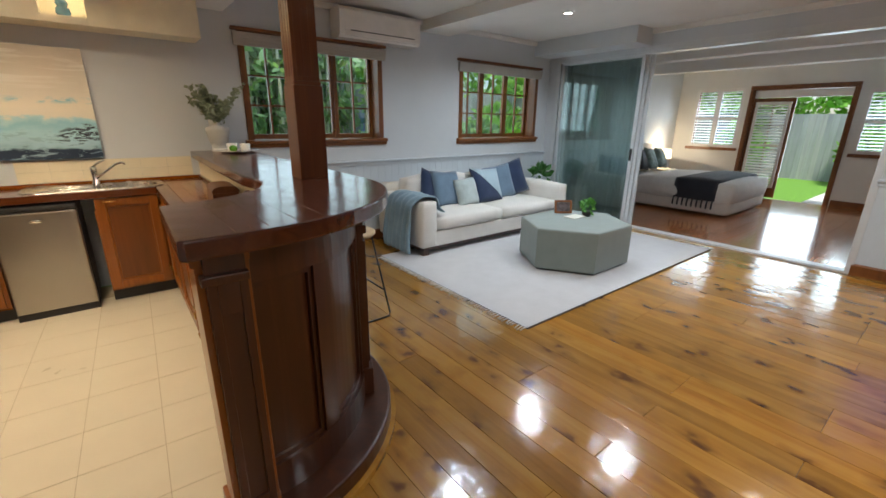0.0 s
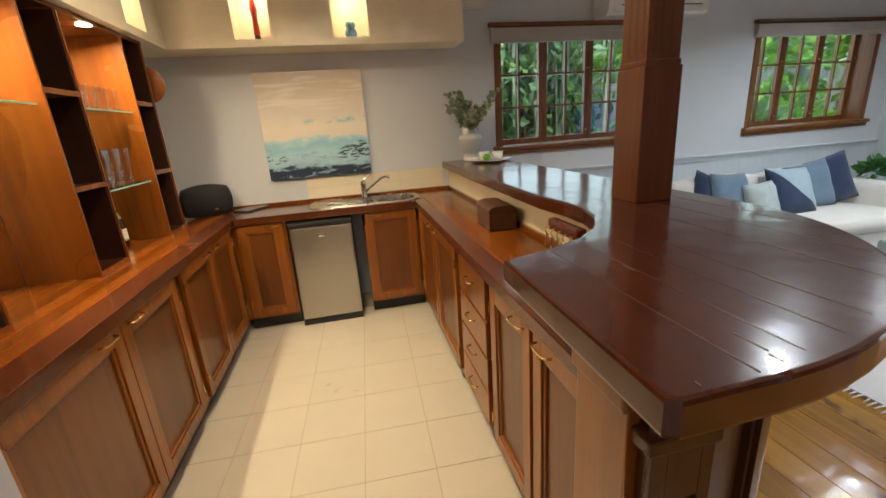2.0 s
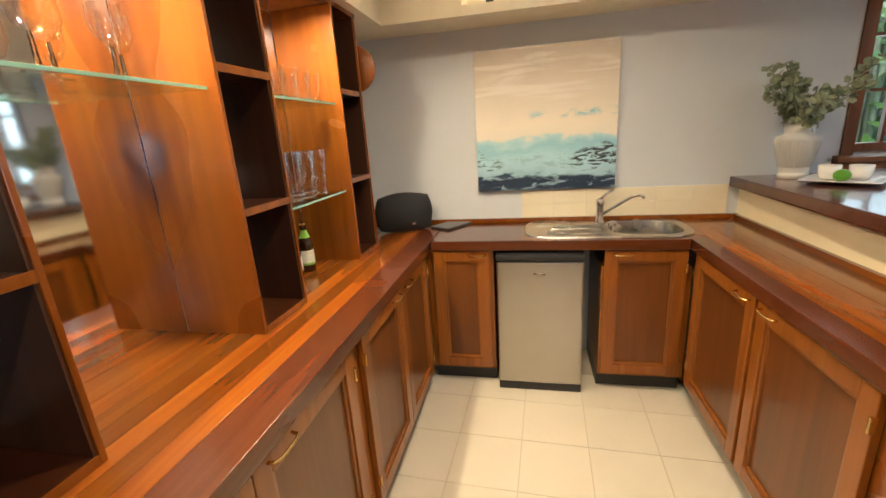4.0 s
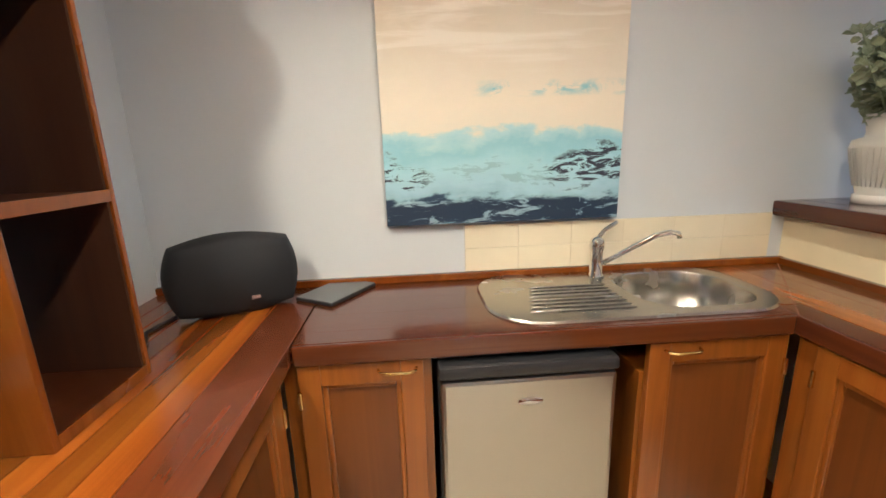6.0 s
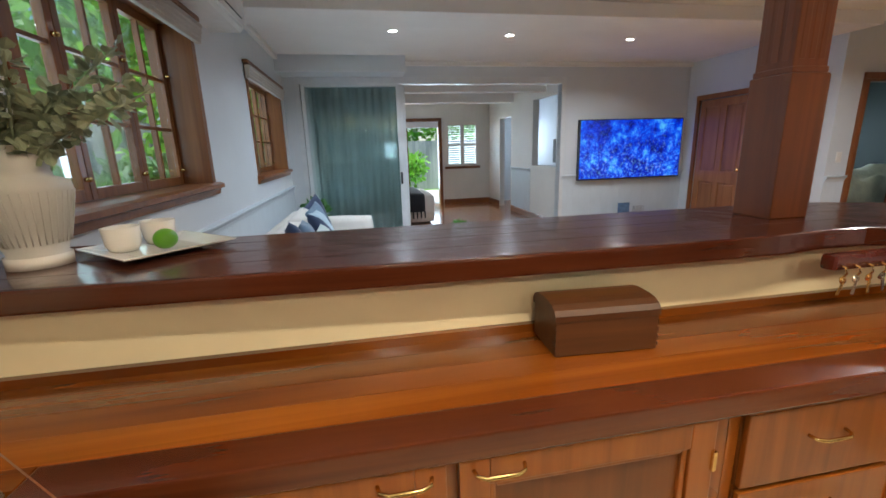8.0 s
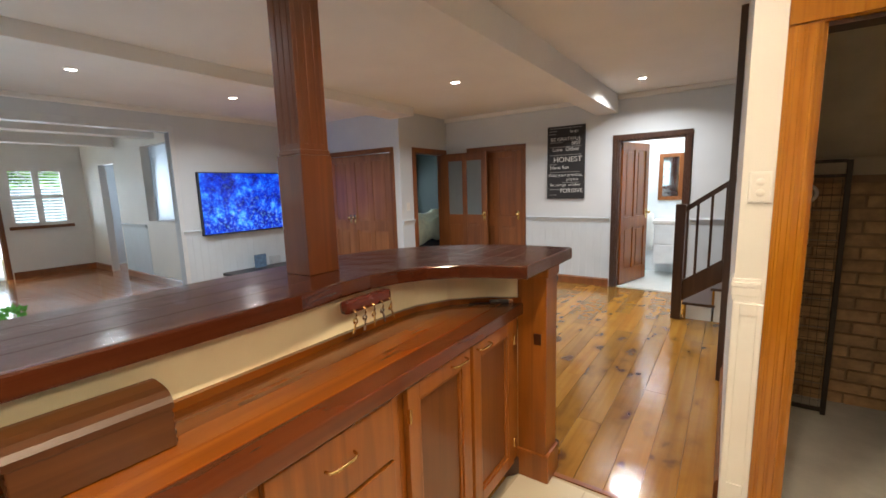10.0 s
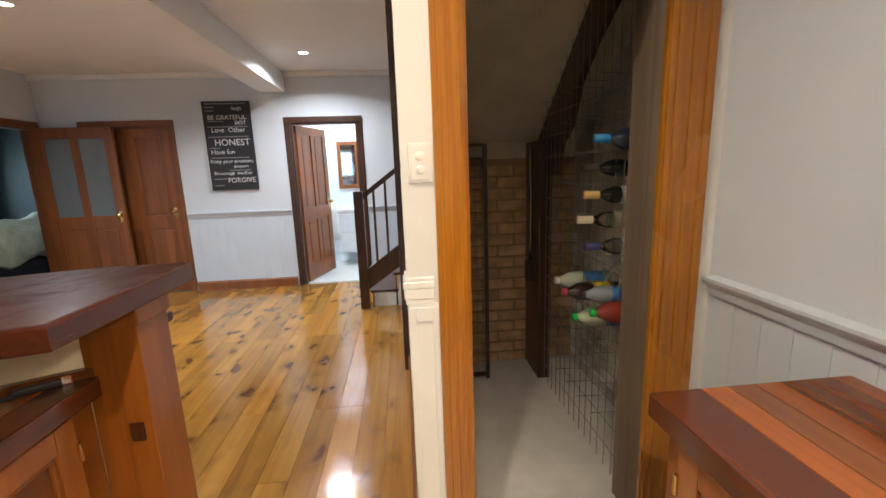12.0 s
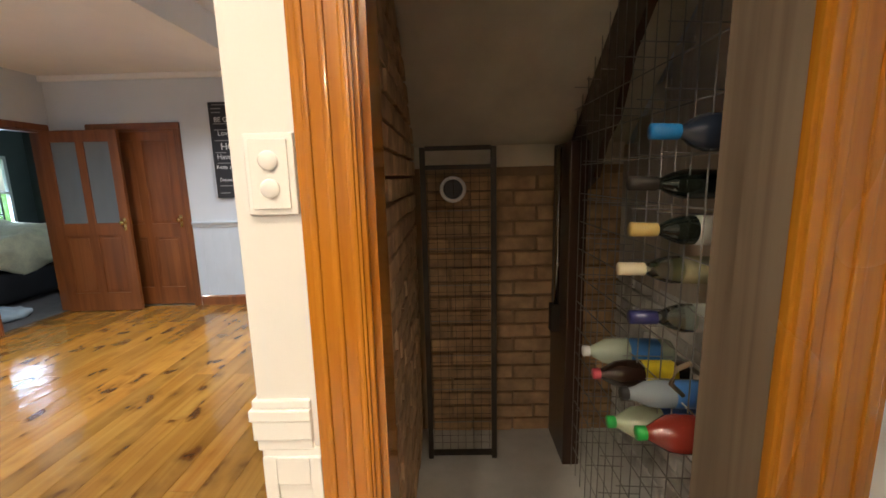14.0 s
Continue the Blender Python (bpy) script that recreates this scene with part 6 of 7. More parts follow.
for k in range(18):
    a, lean = rnd.uniform(0, 2 * math.pi), rnd.uniform(0.08, 0.34)
    if math.sin(a) > 0.2:
        lean *= 0.35
    ht = rnd.uniform(0.14, 0.36)
    pts = [Vector((vx + math.cos(a) * (0.02 + lean * s ** 1.4), vy + math.sin(a) * (0.02 + lean * s ** 1.4), BART + 0.24 + ht * s)) for s in (0, 0.25, 0.5, 0.75, 1.0)]
    part("stem", tube(bm_new(), pts, 0.003, 5), LEAF, t)
    for i in range(72):
        s = rnd.uniform(0.15, 1.0) * 4
        q = pts[int(min(s, 3))].lerp(pts[int(min(s, 3)) + 1], s - int(min(s, 3)))
        d = Vector((rnd.gauss(0, 1), rnd.gauss(0, 1), rnd.gauss(0.25, 0.7))).normalized()
        sd = d.cross(Vector((rnd.uniform(-1, 1), rnd.uniform(-1, 1), rnd.uniform(-1, 1)))).normalized()
        nr = d.cross(sd)
        z = rnd.uniform(0.024, 0.048)
        b = len(allv)
        p = q + d * 0.008
        allv += [p, p + d * z * 0.3 + sd * z * 0.3, p + d * z * 0.75 + sd * z * 0.33 + nr * z * 0.1, p + d * z, p + d * z * 0.75 - sd * z * 0.33 + nr * z * 0.1, p + d * z * 0.3 - sd * z * 0.3]
        allf += [(b, b + 1, b + 2), (b, b + 2, b + 3), (b, b + 3, b + 4), (b, b + 4, b + 5)]
leaf_part("leaves", allv, allf, LEAF, t, kind="stuff")

pm = Matrix.Translation((1.62, 4.01, BART)) @ Matrix.Rotation(radians(-42), 4, "Z")
t = thing("plate", (1.62, 4.01, BART), "square white ceramic plate on the bar", "plate")
bm = bm_new()
ring = [[(-s, -s, z), (s, -s, z), (s, s, z), (-s, s, z)] for s, z in ((0.07, 0.001), (0.085, 0.004), (0.145, 0.018), (0.147, 0.022), (0.142, 0.0225), (0.085, 0.009), (0.0, 0.008))]
vv = [[bm.verts.new(pm @ Vector(p)) for p in r] for r in ring]
for a, b in zip(vv, vv[1:]):
    for i in range(4):
        bm.faces.new((a[i], a[(i + 1) % 4], b[(i + 1) % 4], b[i]))
bm.faces.new(vv[0][::-1])
part("dish", bm, WHITECER, t)
for x, y in ((1.6, 4.09), (1.7, 4.04)):
    t = thing("cup", (x, y, BART + 0.01), "small straight-sided white cup on the plate", "cup", "cups on the plate")
    part("bowl", lathe(bm_new(), [(0, BART + 0.011), (0.034, BART + 0.011), (0.042, BART + 0.03), (0.046, BART + 0.078), (0.043, BART + 0.078), (0.038, BART + 0.03), (0, BART + 0.02)], x, y, 24), WHITECER, t)
bm = bm_new()
bmesh.ops.create_uvsphere(bm, u_segments=18, v_segments=12, radius=0.03, matrix=Matrix.Translation((1.585, 3.975, BART + 0.04)) @ Matrix.Diagonal((1.15, 1.0, 0.95, 1)))
solo("lime", bm, LIME, "green lime on the plate", "fruit", smooth=True)

# domed wooden box
BOXWOOD = wood("brown_box_timber", (0.036, 0.012, 0.0035), (0.075, 0.026, 0.007), (0.12, 0.045, 0.012), "y", 0.42, 0.1, 0.6, 0.0, 0.0, 0.08)
t = thing("wooden_box", (1.245, 2.85, BEN), "small dark brown wooden box with a rounded lid", "box")
wm = Matrix.Translation((1.25, 2.85, BEN)) @ Matrix.Rotation(radians(-3), 4, "Z")
bm = bm_new()
box(bm, -0.075, 0.075, -0.133, 0.133, 0.002, 0.092, bev=0.003, m=wm)
part("body", bm, BOXWOOD, t)
for sy in (-1, 1):
    for k in range(4):
        part("dovetail", box(bm_new(), -0.0765, -0.06, sy * 0.1335 - 0.001, sy * 0.1335 + 0.001, 0.01 + 0.02 * k, 0.02 + 0.02 * k, m=wm), BARWOOD, t)
bm = bm_new()
extrude_xz(bm, [(-0.078, 0.093), (0.078, 0.093), (0.078, 0.108), (0.068, 0.12), (0.05, 0.129), (0.025, 0.133), (-0.025, 0.133), (-0.05, 0.129), (-0.068, 0.12), (-0.078, 0.108)], -0.136, 0.136)
bmesh.ops.transform(bm, matrix=wm, verts=bm.verts)
part("lid", bm, BOXWOOD, t)

# key rack under the bar edge
t = thing("key_rack", (1.22, 2.05, 1.05), "red timber rail with a row of small brass keys", "key rack")
part("rail", bx(1.215, 1.255, 1.92, 2.15, 1.056, 1.104, bev=0.014), plain("red_stained_timber", (0.075, 0.013, 0.007), 0.25, vary=0.2, coat=0.4), t)
for k in range(5):
    y = 1.945 + 0.045 * k
    part("hook", tube(bm_new(), [(1.218, y, 1.075), (1.2, y, 1.07), (1.196, y, 1.055), (1.202, y, 1.045)], 0.003, 6), BRASS, t)
    bm = lathe(bm_new(), [(0.006, 0), (0.011, 0.002), (0.011, 0.005), (0.006, 0.006)], seg=12, m=Matrix.Translation((1.2, y, 1.035)) @ Matrix.Rotation(radians(70 + 8 * k), 4, "Y"))
    box(bm, -0.002, 0.002, -0.003, 0.003, -0.045, -0.008, m=Matrix.Translation((1.2, y, 1.035)) @ Matrix.Rotation(radians(10 * (k - 2)), 4, "X"))
    part("key", bm, STEEL if k % 2 else BRASS, t)
# knife at the bench end
t = thing("knife", (1.12, 1.42, BEN), "black-handled knife lying on the bench end", "knife")
km = Matrix.Translation((1.09, 1.36, BEN + 0.001)) @ Matrix.Rotation(radians(38), 4, "Z")
part("handle", box(bm_new(), -0.11, 0.0, -0.012, 0.012, 0, 0.018, bev=0.005, m=km), BLACK, t)
part("blade", box(bm_new(), 0.0, 0.1, -0.01, 0.012, 0.002, 0.004, m=km), BLACK, t)
part("ferrule", box(bm_new(), -0.112, -0.09, -0.013, 0.013, 0.0, 0.02, bev=0.004, m=km), CHROME, t)

# speaker and tablet
t = thing("speaker", (-0.63, 4.2, BEN), "black cloth-covered portable speaker on the bench", "speaker")
sm = Matrix.Translation((-0.63, 4.2, BEN + 0.002)) @ Matrix.Rotation(radians(28), 4, "Z")
bm = soft_box(-0.175, 0.175, -0.06, 0.06, 0.0, 0.235, 0.012, 0.05, 9)
bmesh.ops.transform(bm, matrix=sm, verts=bm.verts)
part("cabinet", bm, BLACKCLOTH, t, smooth=True)
part("badge", box(bm_new(), 0.03, 0.055, -0.074, -0.07, 0.05, 0.062, m=sm), CHROME, t)
part("cable", tube(bm_new(), [(-0.8, 4.16, BEN + 0.006), (-0.82, 4.05, BEN + 0.005), (-0.78, 3.98, BEN + 0.005), (-0.84, 3.93, BEN + 0.03)], 0.006, 6), BLACK, t)
t = thing("tablet", (-0.35, 4.33, BEN), "thin grey tablet lying on the bench", "tablet")
tm = Matrix.Translation((-0.35, 4.32, BEN + 0.0005)) @ Matrix.Rotation(radians(58), 4, "Z")
part("slab", box(bm_new(), -0.115, 0.115, -0.078, 0.078, 0, 0.011, bev=0.004, m=tm), BLACK, t)
part("cover", box(bm_new(), -0.112, 0.112, -0.075, 0.075, 0.0112, 0.0135, m=tm), plain("grey_tablet_cover", (0.12, 0.125, 0.13), 0.35), t)


# bottles and glasses
def beer(x, y, z, nm="beer_bottle", label="brown beer bottle with white and green labels", mat_=None, lab=None, k=1.0):
    t = thing(nm, (x, y, z), label, "bottle", "bottles on the back-bar")
    part("glass", lathe(bm_new(), [(0, z), (0.03 * k, z), (0.0325 * k, z + 0.006), (0.0325 * k, z + 0.13 * k), (0.027 * k, z + 0.155 * k), (0.015 * k, z + 0.18 * k), (0.0135 * k, z + 0.225 * k), (0.015 * k, z + 0.23 * k), (0, z + 0.232 * k)], x, y, 18), mat_ or BEER, t)
    part("body_label", lathe(bm_new(), [(0.0332 * k, z + 0.035 * k), (0.0333 * k, z + 0.105 * k)], x, y, 18), lab or LABELW, t, "white paper label")
    part("label_band", lathe(bm_new(), [(0.0336 * k, z + 0.036 * k), (0.0336 * k, z + 0.045 * k)], x, y, 18), LABELG, t, "green band on the label")
    for j, zz in enumerate((0.06, 0.072, 0.09)):
        a0 = radians(-50)
        strip_pts = [[(x + rr * k * math.cos(a0 + 0.12 * i), y + rr * k * math.sin(a0 + 0.12 * i)) for i in range(5 + 2 * j)] for rr in (0.0334, 0.0337)]
        part("print_bar", strip(bm_new(), strip_pts[0], strip_pts[1], z + zz * k, z + (zz + 0.003) * k), CULM, t, "line of small print")
    part("neck_label", lathe(bm_new(), [(0.0245 * k, z + 0.164 * k), (0.0155 * k, z + 0.184 * k), (0.0148 * k, z + 0.2 * k)], x, y, 18), LABELG, t, "green neck label")
    part("crown_cap", lathe(bm_new(), [(0.0165 * k, z + 0.222 * k), (0.017 * k, z + 0.232 * k), (0.012 * k, z + 0.236 * k), (0, z + 0.236 * k)], x, y, 14), BRASS, t)
    return t


for y in (3.2, 3.3, 3.41):
    beer(-0.88, y, BEN + 0.0005)


def tumbler(x, y, z, h, r, stem=0.0):
    t = thing("drinking_glass", (x, y, z), "clear tall drinking glass on a glass shelf", "glass", "glasses on the back-bar")
    part("bowl", lathe(bm_new(), [(r * 0.7, z + 0.016), (r * 0.62, z + h * 0.2), (r * 0.8, z + h * 0.55), (r, z + h * 0.98), (r * 0.99, z + h)], x, y, 18), CLEAR, t)
    part("base", lathe(bm_new(), [(0, z + 0.0008), (r * 0.72, z + 0.0008), (r * 0.76, z + 0.006), (r * 0.7, z + 0.0155), (0, z + 0.0155)], x, y, 18), GLASSBASE, t, "thick glass base")


def wine_glass(x, y, z):
    t = thing("wine_glass", (x, y, z), "clear stemmed wine glass on a glass shelf", "glass", "glasses on the back-bar")
    part("bowl", lathe(bm_new(), [(0.004, z + 0.08), (0.022, z + 0.09), (0.036, z + 0.125), (0.033, z + 0.175)], x, y, 18), CLEAR, t)
    part("foot", lathe(bm_new(), [(0, z + 0.0008), (0.032, z + 0.001), (0.03, z + 0.004), (0.006, z + 0.01), (0.004, z + 0.079), (0, z + 0.08)], x, y, 18), GLASSBASE, t, "glass foot and stem")


for i in range(8):
    tumbler(-0.775 - 0.085 * (i % 2), 3.11 + 0.055 * i, 1.2745, 0.2, 0.039)
for i in range(9):
    tumbler(-0.775 - 0.08 * (i % 2), 3.115 + 0.048 * i, 1.6745, 0.12, 0.036)
for i in range(5):
    wine_glass(-0.87 + 0.07 * (i % 2), 2.33 + 0.085 * i, 1.6745)
# round board hung beyond the shelf
t = thing("timber_disc", (-0.78, 3.85, 1.85), "round brown timber disc hung on the shelf end", "wall decoration")
part("disc", lathe(bm_new(), [(0, 0), (0.11, 0), (0.115, 0.008), (0.11, 0.016), (0, 0.016)], seg=32, m=Matrix.Translation((-0.72, 3.842, 1.85)) @ Matrix.Rotation(radians(-90), 4, "X")), CABPANEL, t)
# niche ornaments
t = thing("figurine", (-0.06, 4.22, 2.15), "slim red and yellow carved ornament in the niche", "ornament")
part("shaft", lathe(bm_new(), [(0, 2.1505), (0.02, 2.1505), (0.016, 2.18), (0.022, 2.2), (0.018, 2.3), (0.026, 2.36), (0.012, 2.44), (0, 2.46)], -0.05, 4.22, 14), plain("red_lacquer", (0.5, 0.04, 0.02), 0.3), t)
part("foot", lathe(bm_new(), [(0.021, 2.1502), (0.024, 2.1502), (0.02, 2.19), (0.018, 2.19)], -0.05, 4.22, 14), BLACK, t)
t = thing("glass_skull", (0.62, 4.22, 2.15), "small blue glass ornament in the niche", "ornament")
part("bulb", lathe(bm_new(), [(0, 2.1505), (0.03, 2.1505), (0.045, 2.18), (0.04, 2.21), (0.028, 2.22), (0.038, 2.24), (0.03, 2.265), (0, 2.27)], 0.62, 4.21, 18), plain("blue_glass", (0.16, 0.34, 0.5), 0.1, coat=0.5), t)

# painting
t = thing("painting", (0.25, 4.4, 1.13), "large unframed seascape canvas in cream, aqua and navy", "painting")
m, n, l, b = nodes_of("seascape_paint")
tc = n.new("ShaderNodeTexCoord")
mp = n.new("ShaderNodeMapping")
l.new(tc.outputs["Generated"], mp.inputs["Vector"])
sx = n.new("ShaderNodeSeparateXYZ")
l.new(mp.outputs[0], sx.inputs[0])
st = n.new("ShaderNodeMapping")
st.inputs["Scale"].default_value = (2.4, 1, 9)
l.new(tc.outputs["Generated"], st.inputs["Vector"])
wv = noise_node(n, l, st.outputs[0], 1.6, 8, 0.68, 0.6)
bg = n.new("ShaderNodeMapping")
bg.inputs["Scale"].default_value = (2.2, 1, 3.4)
l.new(tc.outputs["Generated"], bg.inputs["Vector"])
wb_ = noise_node(n, l, bg.outputs[0], 1.3, 5, 0.6, 0.2)


def lin(a, k, c):
    m1 = n.new("ShaderNodeMath")
    m1.operation = "MULTIPLY_ADD"
    l.new(a, m1.inputs[0])
    m1.inputs[1].default_value, m1.inputs[2].default_value = k, c
    return m1.outputs[0]


def add(a, c):
    m1 = n.new("ShaderNodeMath")
    m1.operation = "ADD"
    l.new(a, m1.inputs[0])
    l.new(c, m1.inputs[1])
    return m1.outputs[0]


hgt = add(add(sx.outputs["Z"], lin(wv, 0.1, -0.05)), lin(wb_, 0.3, -0.15))
col = ramp(n, l, hgt, [(0.0, (0.012, 0.03, 0.07)), (0.095, (0.018, 0.05, 0.1)), (0.115, (0.3, 0.5, 0.6)), (0.16, (0.38, 0.6, 0.7)), (0.23, (0.4, 0.66, 0.74)), (0.3, (0.3, 0.58, 0.68)), (0.345, (0.45, 0.68, 0.72)), (0.37, (0.78, 0.74, 0.63)), (0.48, (0.83, 0.76, 0.63)), (0.62, (0.77, 0.71, 0.6)), (0.8, (0.7, 0.63, 0.52)), (1.0, (0.61, 0.54, 0.44))])
# broad pale strokes in the sky
sk = n.new("ShaderNodeMapping")
sk.inputs["Scale"].default_value = (1.1, 1, 11)
l.new(tc.outputs["Generated"], sk.inputs["Vector"])
wk = noise_node(n, l, sk.outputs[0], 1.1, 4, 0.6, 0.5)
up = ramp(n, l, sx.outputs["Z"], [(0.55, (0, 0, 0)), (0.68, (0.8, 0.8, 0.8))])
col = mixc(n, l, mixc(n, l, 1.0, ramp(n, l, wk, [(0.5, (0, 0, 0)), (0.6, (1, 1, 1))]), up, "MULTIPLY"), col, (0.84, 0.79, 0.7))
# dark rocks along the shore line and a line of aqua dabs
rk = noise_node(n, l, st.outputs[0], 3.4, 6, 0.7, 1.0)
side = ramp(n, l, sx.outputs["X"], [(0.0, (0.9, 0.9, 0.9)), (0.2, (0.34, 0.34, 0.34)), (0.66, (0.34, 0.34, 0.34)), (0.84, (1, 1, 1))])
near = ramp(n, l, hgt, [(0.15, (0, 0, 0)), (0.18, (1, 1, 1)), (0.23, (1, 1, 1)), (0.31, (0, 0, 0))])
rr = ramp(n, l, rk, [(0.49, (0, 0, 0)), (0.53, (1, 1, 1))])
rocks = mixc(n, l, 1.0, mixc(n, l, 1.0, near, rr, "MULTIPLY"), side, "MULTIPLY")
col = mixc(n, l, ramp(n, l, rocks, [(0.3, (0, 0, 0)), (0.5, (1, 1, 1))]), col, (0.03, 0.035, 0.06))
band = ramp(n, l, sx.outputs["Z"], [(0.505, (0, 0, 0)), (0.53, (0.9, 0.9, 0.9)), (0.545, (0.9, 0.9, 0.9)), (0.575, (0, 0, 0))])
right = ramp(n, l, sx.outputs["X"], [(0.36, (0, 0, 0)), (0.44, (1, 1, 1))])
db = n.new("ShaderNodeMapping")
db.inputs["Scale"].default_value = (7, 1, 12)
l.new(tc.outputs["Generated"], db.inputs["Vector"])
dd = ramp(n, l, noise_node(n, l, db.outputs[0], 1.0, 5, 0.7, 0.6), [(0.46, (0, 0, 0)), (0.6, (1, 1, 1))])
col = mixc(n, l, mixc(n, l, 1.0, mixc(n, l, 1.0, band, right, "MULTIPLY"), dd, "MULTIPLY"), col, (0.25, 0.56, 0.62))
# broken foam strokes low down
fo = ramp(n, l, wv, [(0.5, (0, 0, 0)), (0.55, (1, 1, 1))])
low = ramp(n, l, sx.outputs["Z"], [(0.1, (0.75, 0.75, 0.75)), (0.17, (0, 0, 0))])
col = mixc(n, l, mixc(n, l, 1.0, fo, low, "MULTIPLY"), col, (0.36, 0.54, 0.64))
# navy foreground with pale broken strokes
base_h = add(sx.outputs["Z"], lin(wv, 0.12, -0.06))
navy = ramp(n, l, base_h, [(0.085, (1, 1, 1)), (0.1, (0, 0, 0))])
stroke = ramp(n, l, rk, [(0.56, (0, 0, 0)), (0.6, (0.8, 0.8, 0.8))])
col = mixc(n, l, navy, col, mixc(n, l, stroke, (0.012, 0.03, 0.065), (0.34, 0.5, 0.6)))
l.new(col, b.inputs["Base Color"])
b.inputs["Roughness"].default_value = 0.6
bump(n, l, b, wv, 0.3, 0.002)
part("canvas", bx(-0.17, 0.665, 4.385, 4.415, 1.13, 1.965, bev=0.002), m, t)

# word sign
t = thing("word_sign", (2.17, SY, 1.26), "black canvas sign printed with words in white letters", "sign")
part("board", bx(1.885, 2.43, SY + 0.004, SY + 0.03, 1.26, 2.3, bev=0.002), plain("black_canvas", (0.016, 0.016, 0.018), 0.6), t)
INK = plain("white_ink", (0.62, 0.62, 0.6), 0.6)
WORDS = [(2.2, 0.045, "laugh", 0.12), (2.09, 0.058, "BE GRATEFUL", 0.0), (2.03, 0.05, "BEST", 0.15), (1.945, 0.062, "Love  Other", 0.0), (1.79, 0.085, "HONEST", 0.03), (1.69, 0.062, "Have fun", -0.09), (1.585, 0.05, "Keep your promises", 0.0), (1.525, 0.045, "prayers", 0.1), (1.445, 0.045, "Encourage  another", 0.0), (1.35, 0.066, "FORGIVE", 0.09)]
for z, sz, text, dx in WORDS:
    cu = bpy.data.curves.new("words", "FONT")
    cu.body, cu.size, cu.extrude, cu.align_x = text, sz * 1.25, 0.0006, "CENTER"
    tmp = bpy.data.objects.new("words", cu)
    scene.collection.objects.link(tmp)
    bpy.context.view_layer.update()
    w = max(0.01, tmp.dimensions.x)
    me = bpy.data.meshes.new_from_object(tmp)
    bpy.data.objects.remove(tmp)
    me.materials.append(INK)
    ob = new("lettering", me)
    ob.parent = t
    s = min(1.0, (0.49 - 2 * abs(dx) * 0.6) / w)
    ob.matrix_basis = Matrix.Translation((2.158 - dx - 2.17, 0.0315, z - 1.26)) @ Matrix.Rotation(radians(180), 4, "Z") @ Matrix.Rotation(radians(90), 4, "X") @ Matrix.Scale(s, 4)
for z, x0, x1 in ((2.265, 1.93, 2.39), (2.225, 2.29, 2.4), (2.185, 2.3, 2.4), (2.065, 2.2, 2.39), (2.0, 1.93, 2.39), (1.885, 1.93, 2.39), (1.755, 2.28, 2.4), (1.64, 1.95, 2.39), (1.49, 1.95, 2.2), (1.39, 1.93, 2.39), (1.31, 2.28, 2.39)):
    part("printed_line", bx(x0, x1, SY + 0.0305, SY + 0.0312, z, z + 0.011), plain("grey_ink", (0.2, 0.2, 0.2), 0.6), t)

# light switches
def switch(x, y, z, axis, side, w=0.074, h=0.118, rockers=2):
    t = thing("light_switch", (x, y, z), "white two-rocker wall light switch", "light switch", "wall switches")
    def pl(u0, u1, d0, d1, z0, z1, bev=0.0):
        lo, hi = sorted(((y if axis == "x" else x) + side * d0, (y if axis == "x" else x) + side * d1))
        c = x if axis == "x" else y
        return bx(*((c + u0, c + u1, lo, hi) if axis == "x" else (lo, hi, c + u0, c + u1)), z + z0, z + z1, bev=bev)
    part("plate", pl(-w / 2, w / 2, 0, 0.008, -h / 2, h / 2, 0.003), TRIMW, t)
    part("inner_plate", pl(-w / 2 + 0.009, w / 2 - 0.009, 0.008, 0.011, -h / 2 + 0.009, h / 2 - 0.009, 0.001), WHITECER, t)
    for k in range(rockers):
        zz = 0.02 - 0.04 * k
        at = Matrix.Translation((x, y + side * 0.011, z + zz) if axis == "x" else (x + side * 0.011, y, z + zz))
        turn = Matrix.Rotation(radians(-90 * side), 4, "X") if axis == "x" else Matrix.Rotation(radians(90 * side), 4, "Y")
        part("rocker", lathe(bm_new(), [(0.014, 0), (0.014, 0.003), (0.0125, 0.0035), (0.009, 0.005), (0, 0.0055)], seg=20, m=at @ turn), WHITECER, t)


switch(0.066, 1.09, 1.447, "x", 1)
switch(4.25, -1.9, 1.2, "y", -1)

# ---- stairs ----
t = thing("staircase", (0.4, -2.4, 0), "dark stained timber stairs with square newel and balusters", "staircase", kind="structure")
part("newel", bx(0.525, 0.62, -1.96, -1.865, 0, 1.23, bev=0.006), DARKWOOD, t)
for k in range(4):
    x1 = 0.5 - 0.25 * k
    part("tread", bx(x1 - 0.28, x1 + 0.02, -2.99, -1.93, 0.18 * (k + 1) - 0.03, 0.18 * (k + 1), bev=0.006), DARKWOOD, t)
    part("riser", bx(x1 - 0.02, x1, -2.99, -1.93, 0.18 * k, 0.18 * (k + 1) - 0.03), PINE, t)
    part("step_body", bx(x1 - 0.25, x1 - 0.02, -2.99, -1.94, 0.0, 0.18 * (k + 1) - 0.031), WALL_WARM, t)
bm = bm_new()
extrude_xz(bm, [(0.53, 0.2), (0.53, 0.42), (-0.55, 1.2), (-0.55, 0.95)], -1.935, -1.89)
part("stringer", bm, DARKWOOD, t)
bm = bm_new()
extrude_xz(bm, [(0.54, 1.14), (0.54, 1.2), (-0.55, 1.99), (-0.55, 1.93)], -1.945, -1.88)
part("handrail", bm, DARKWOOD, t)
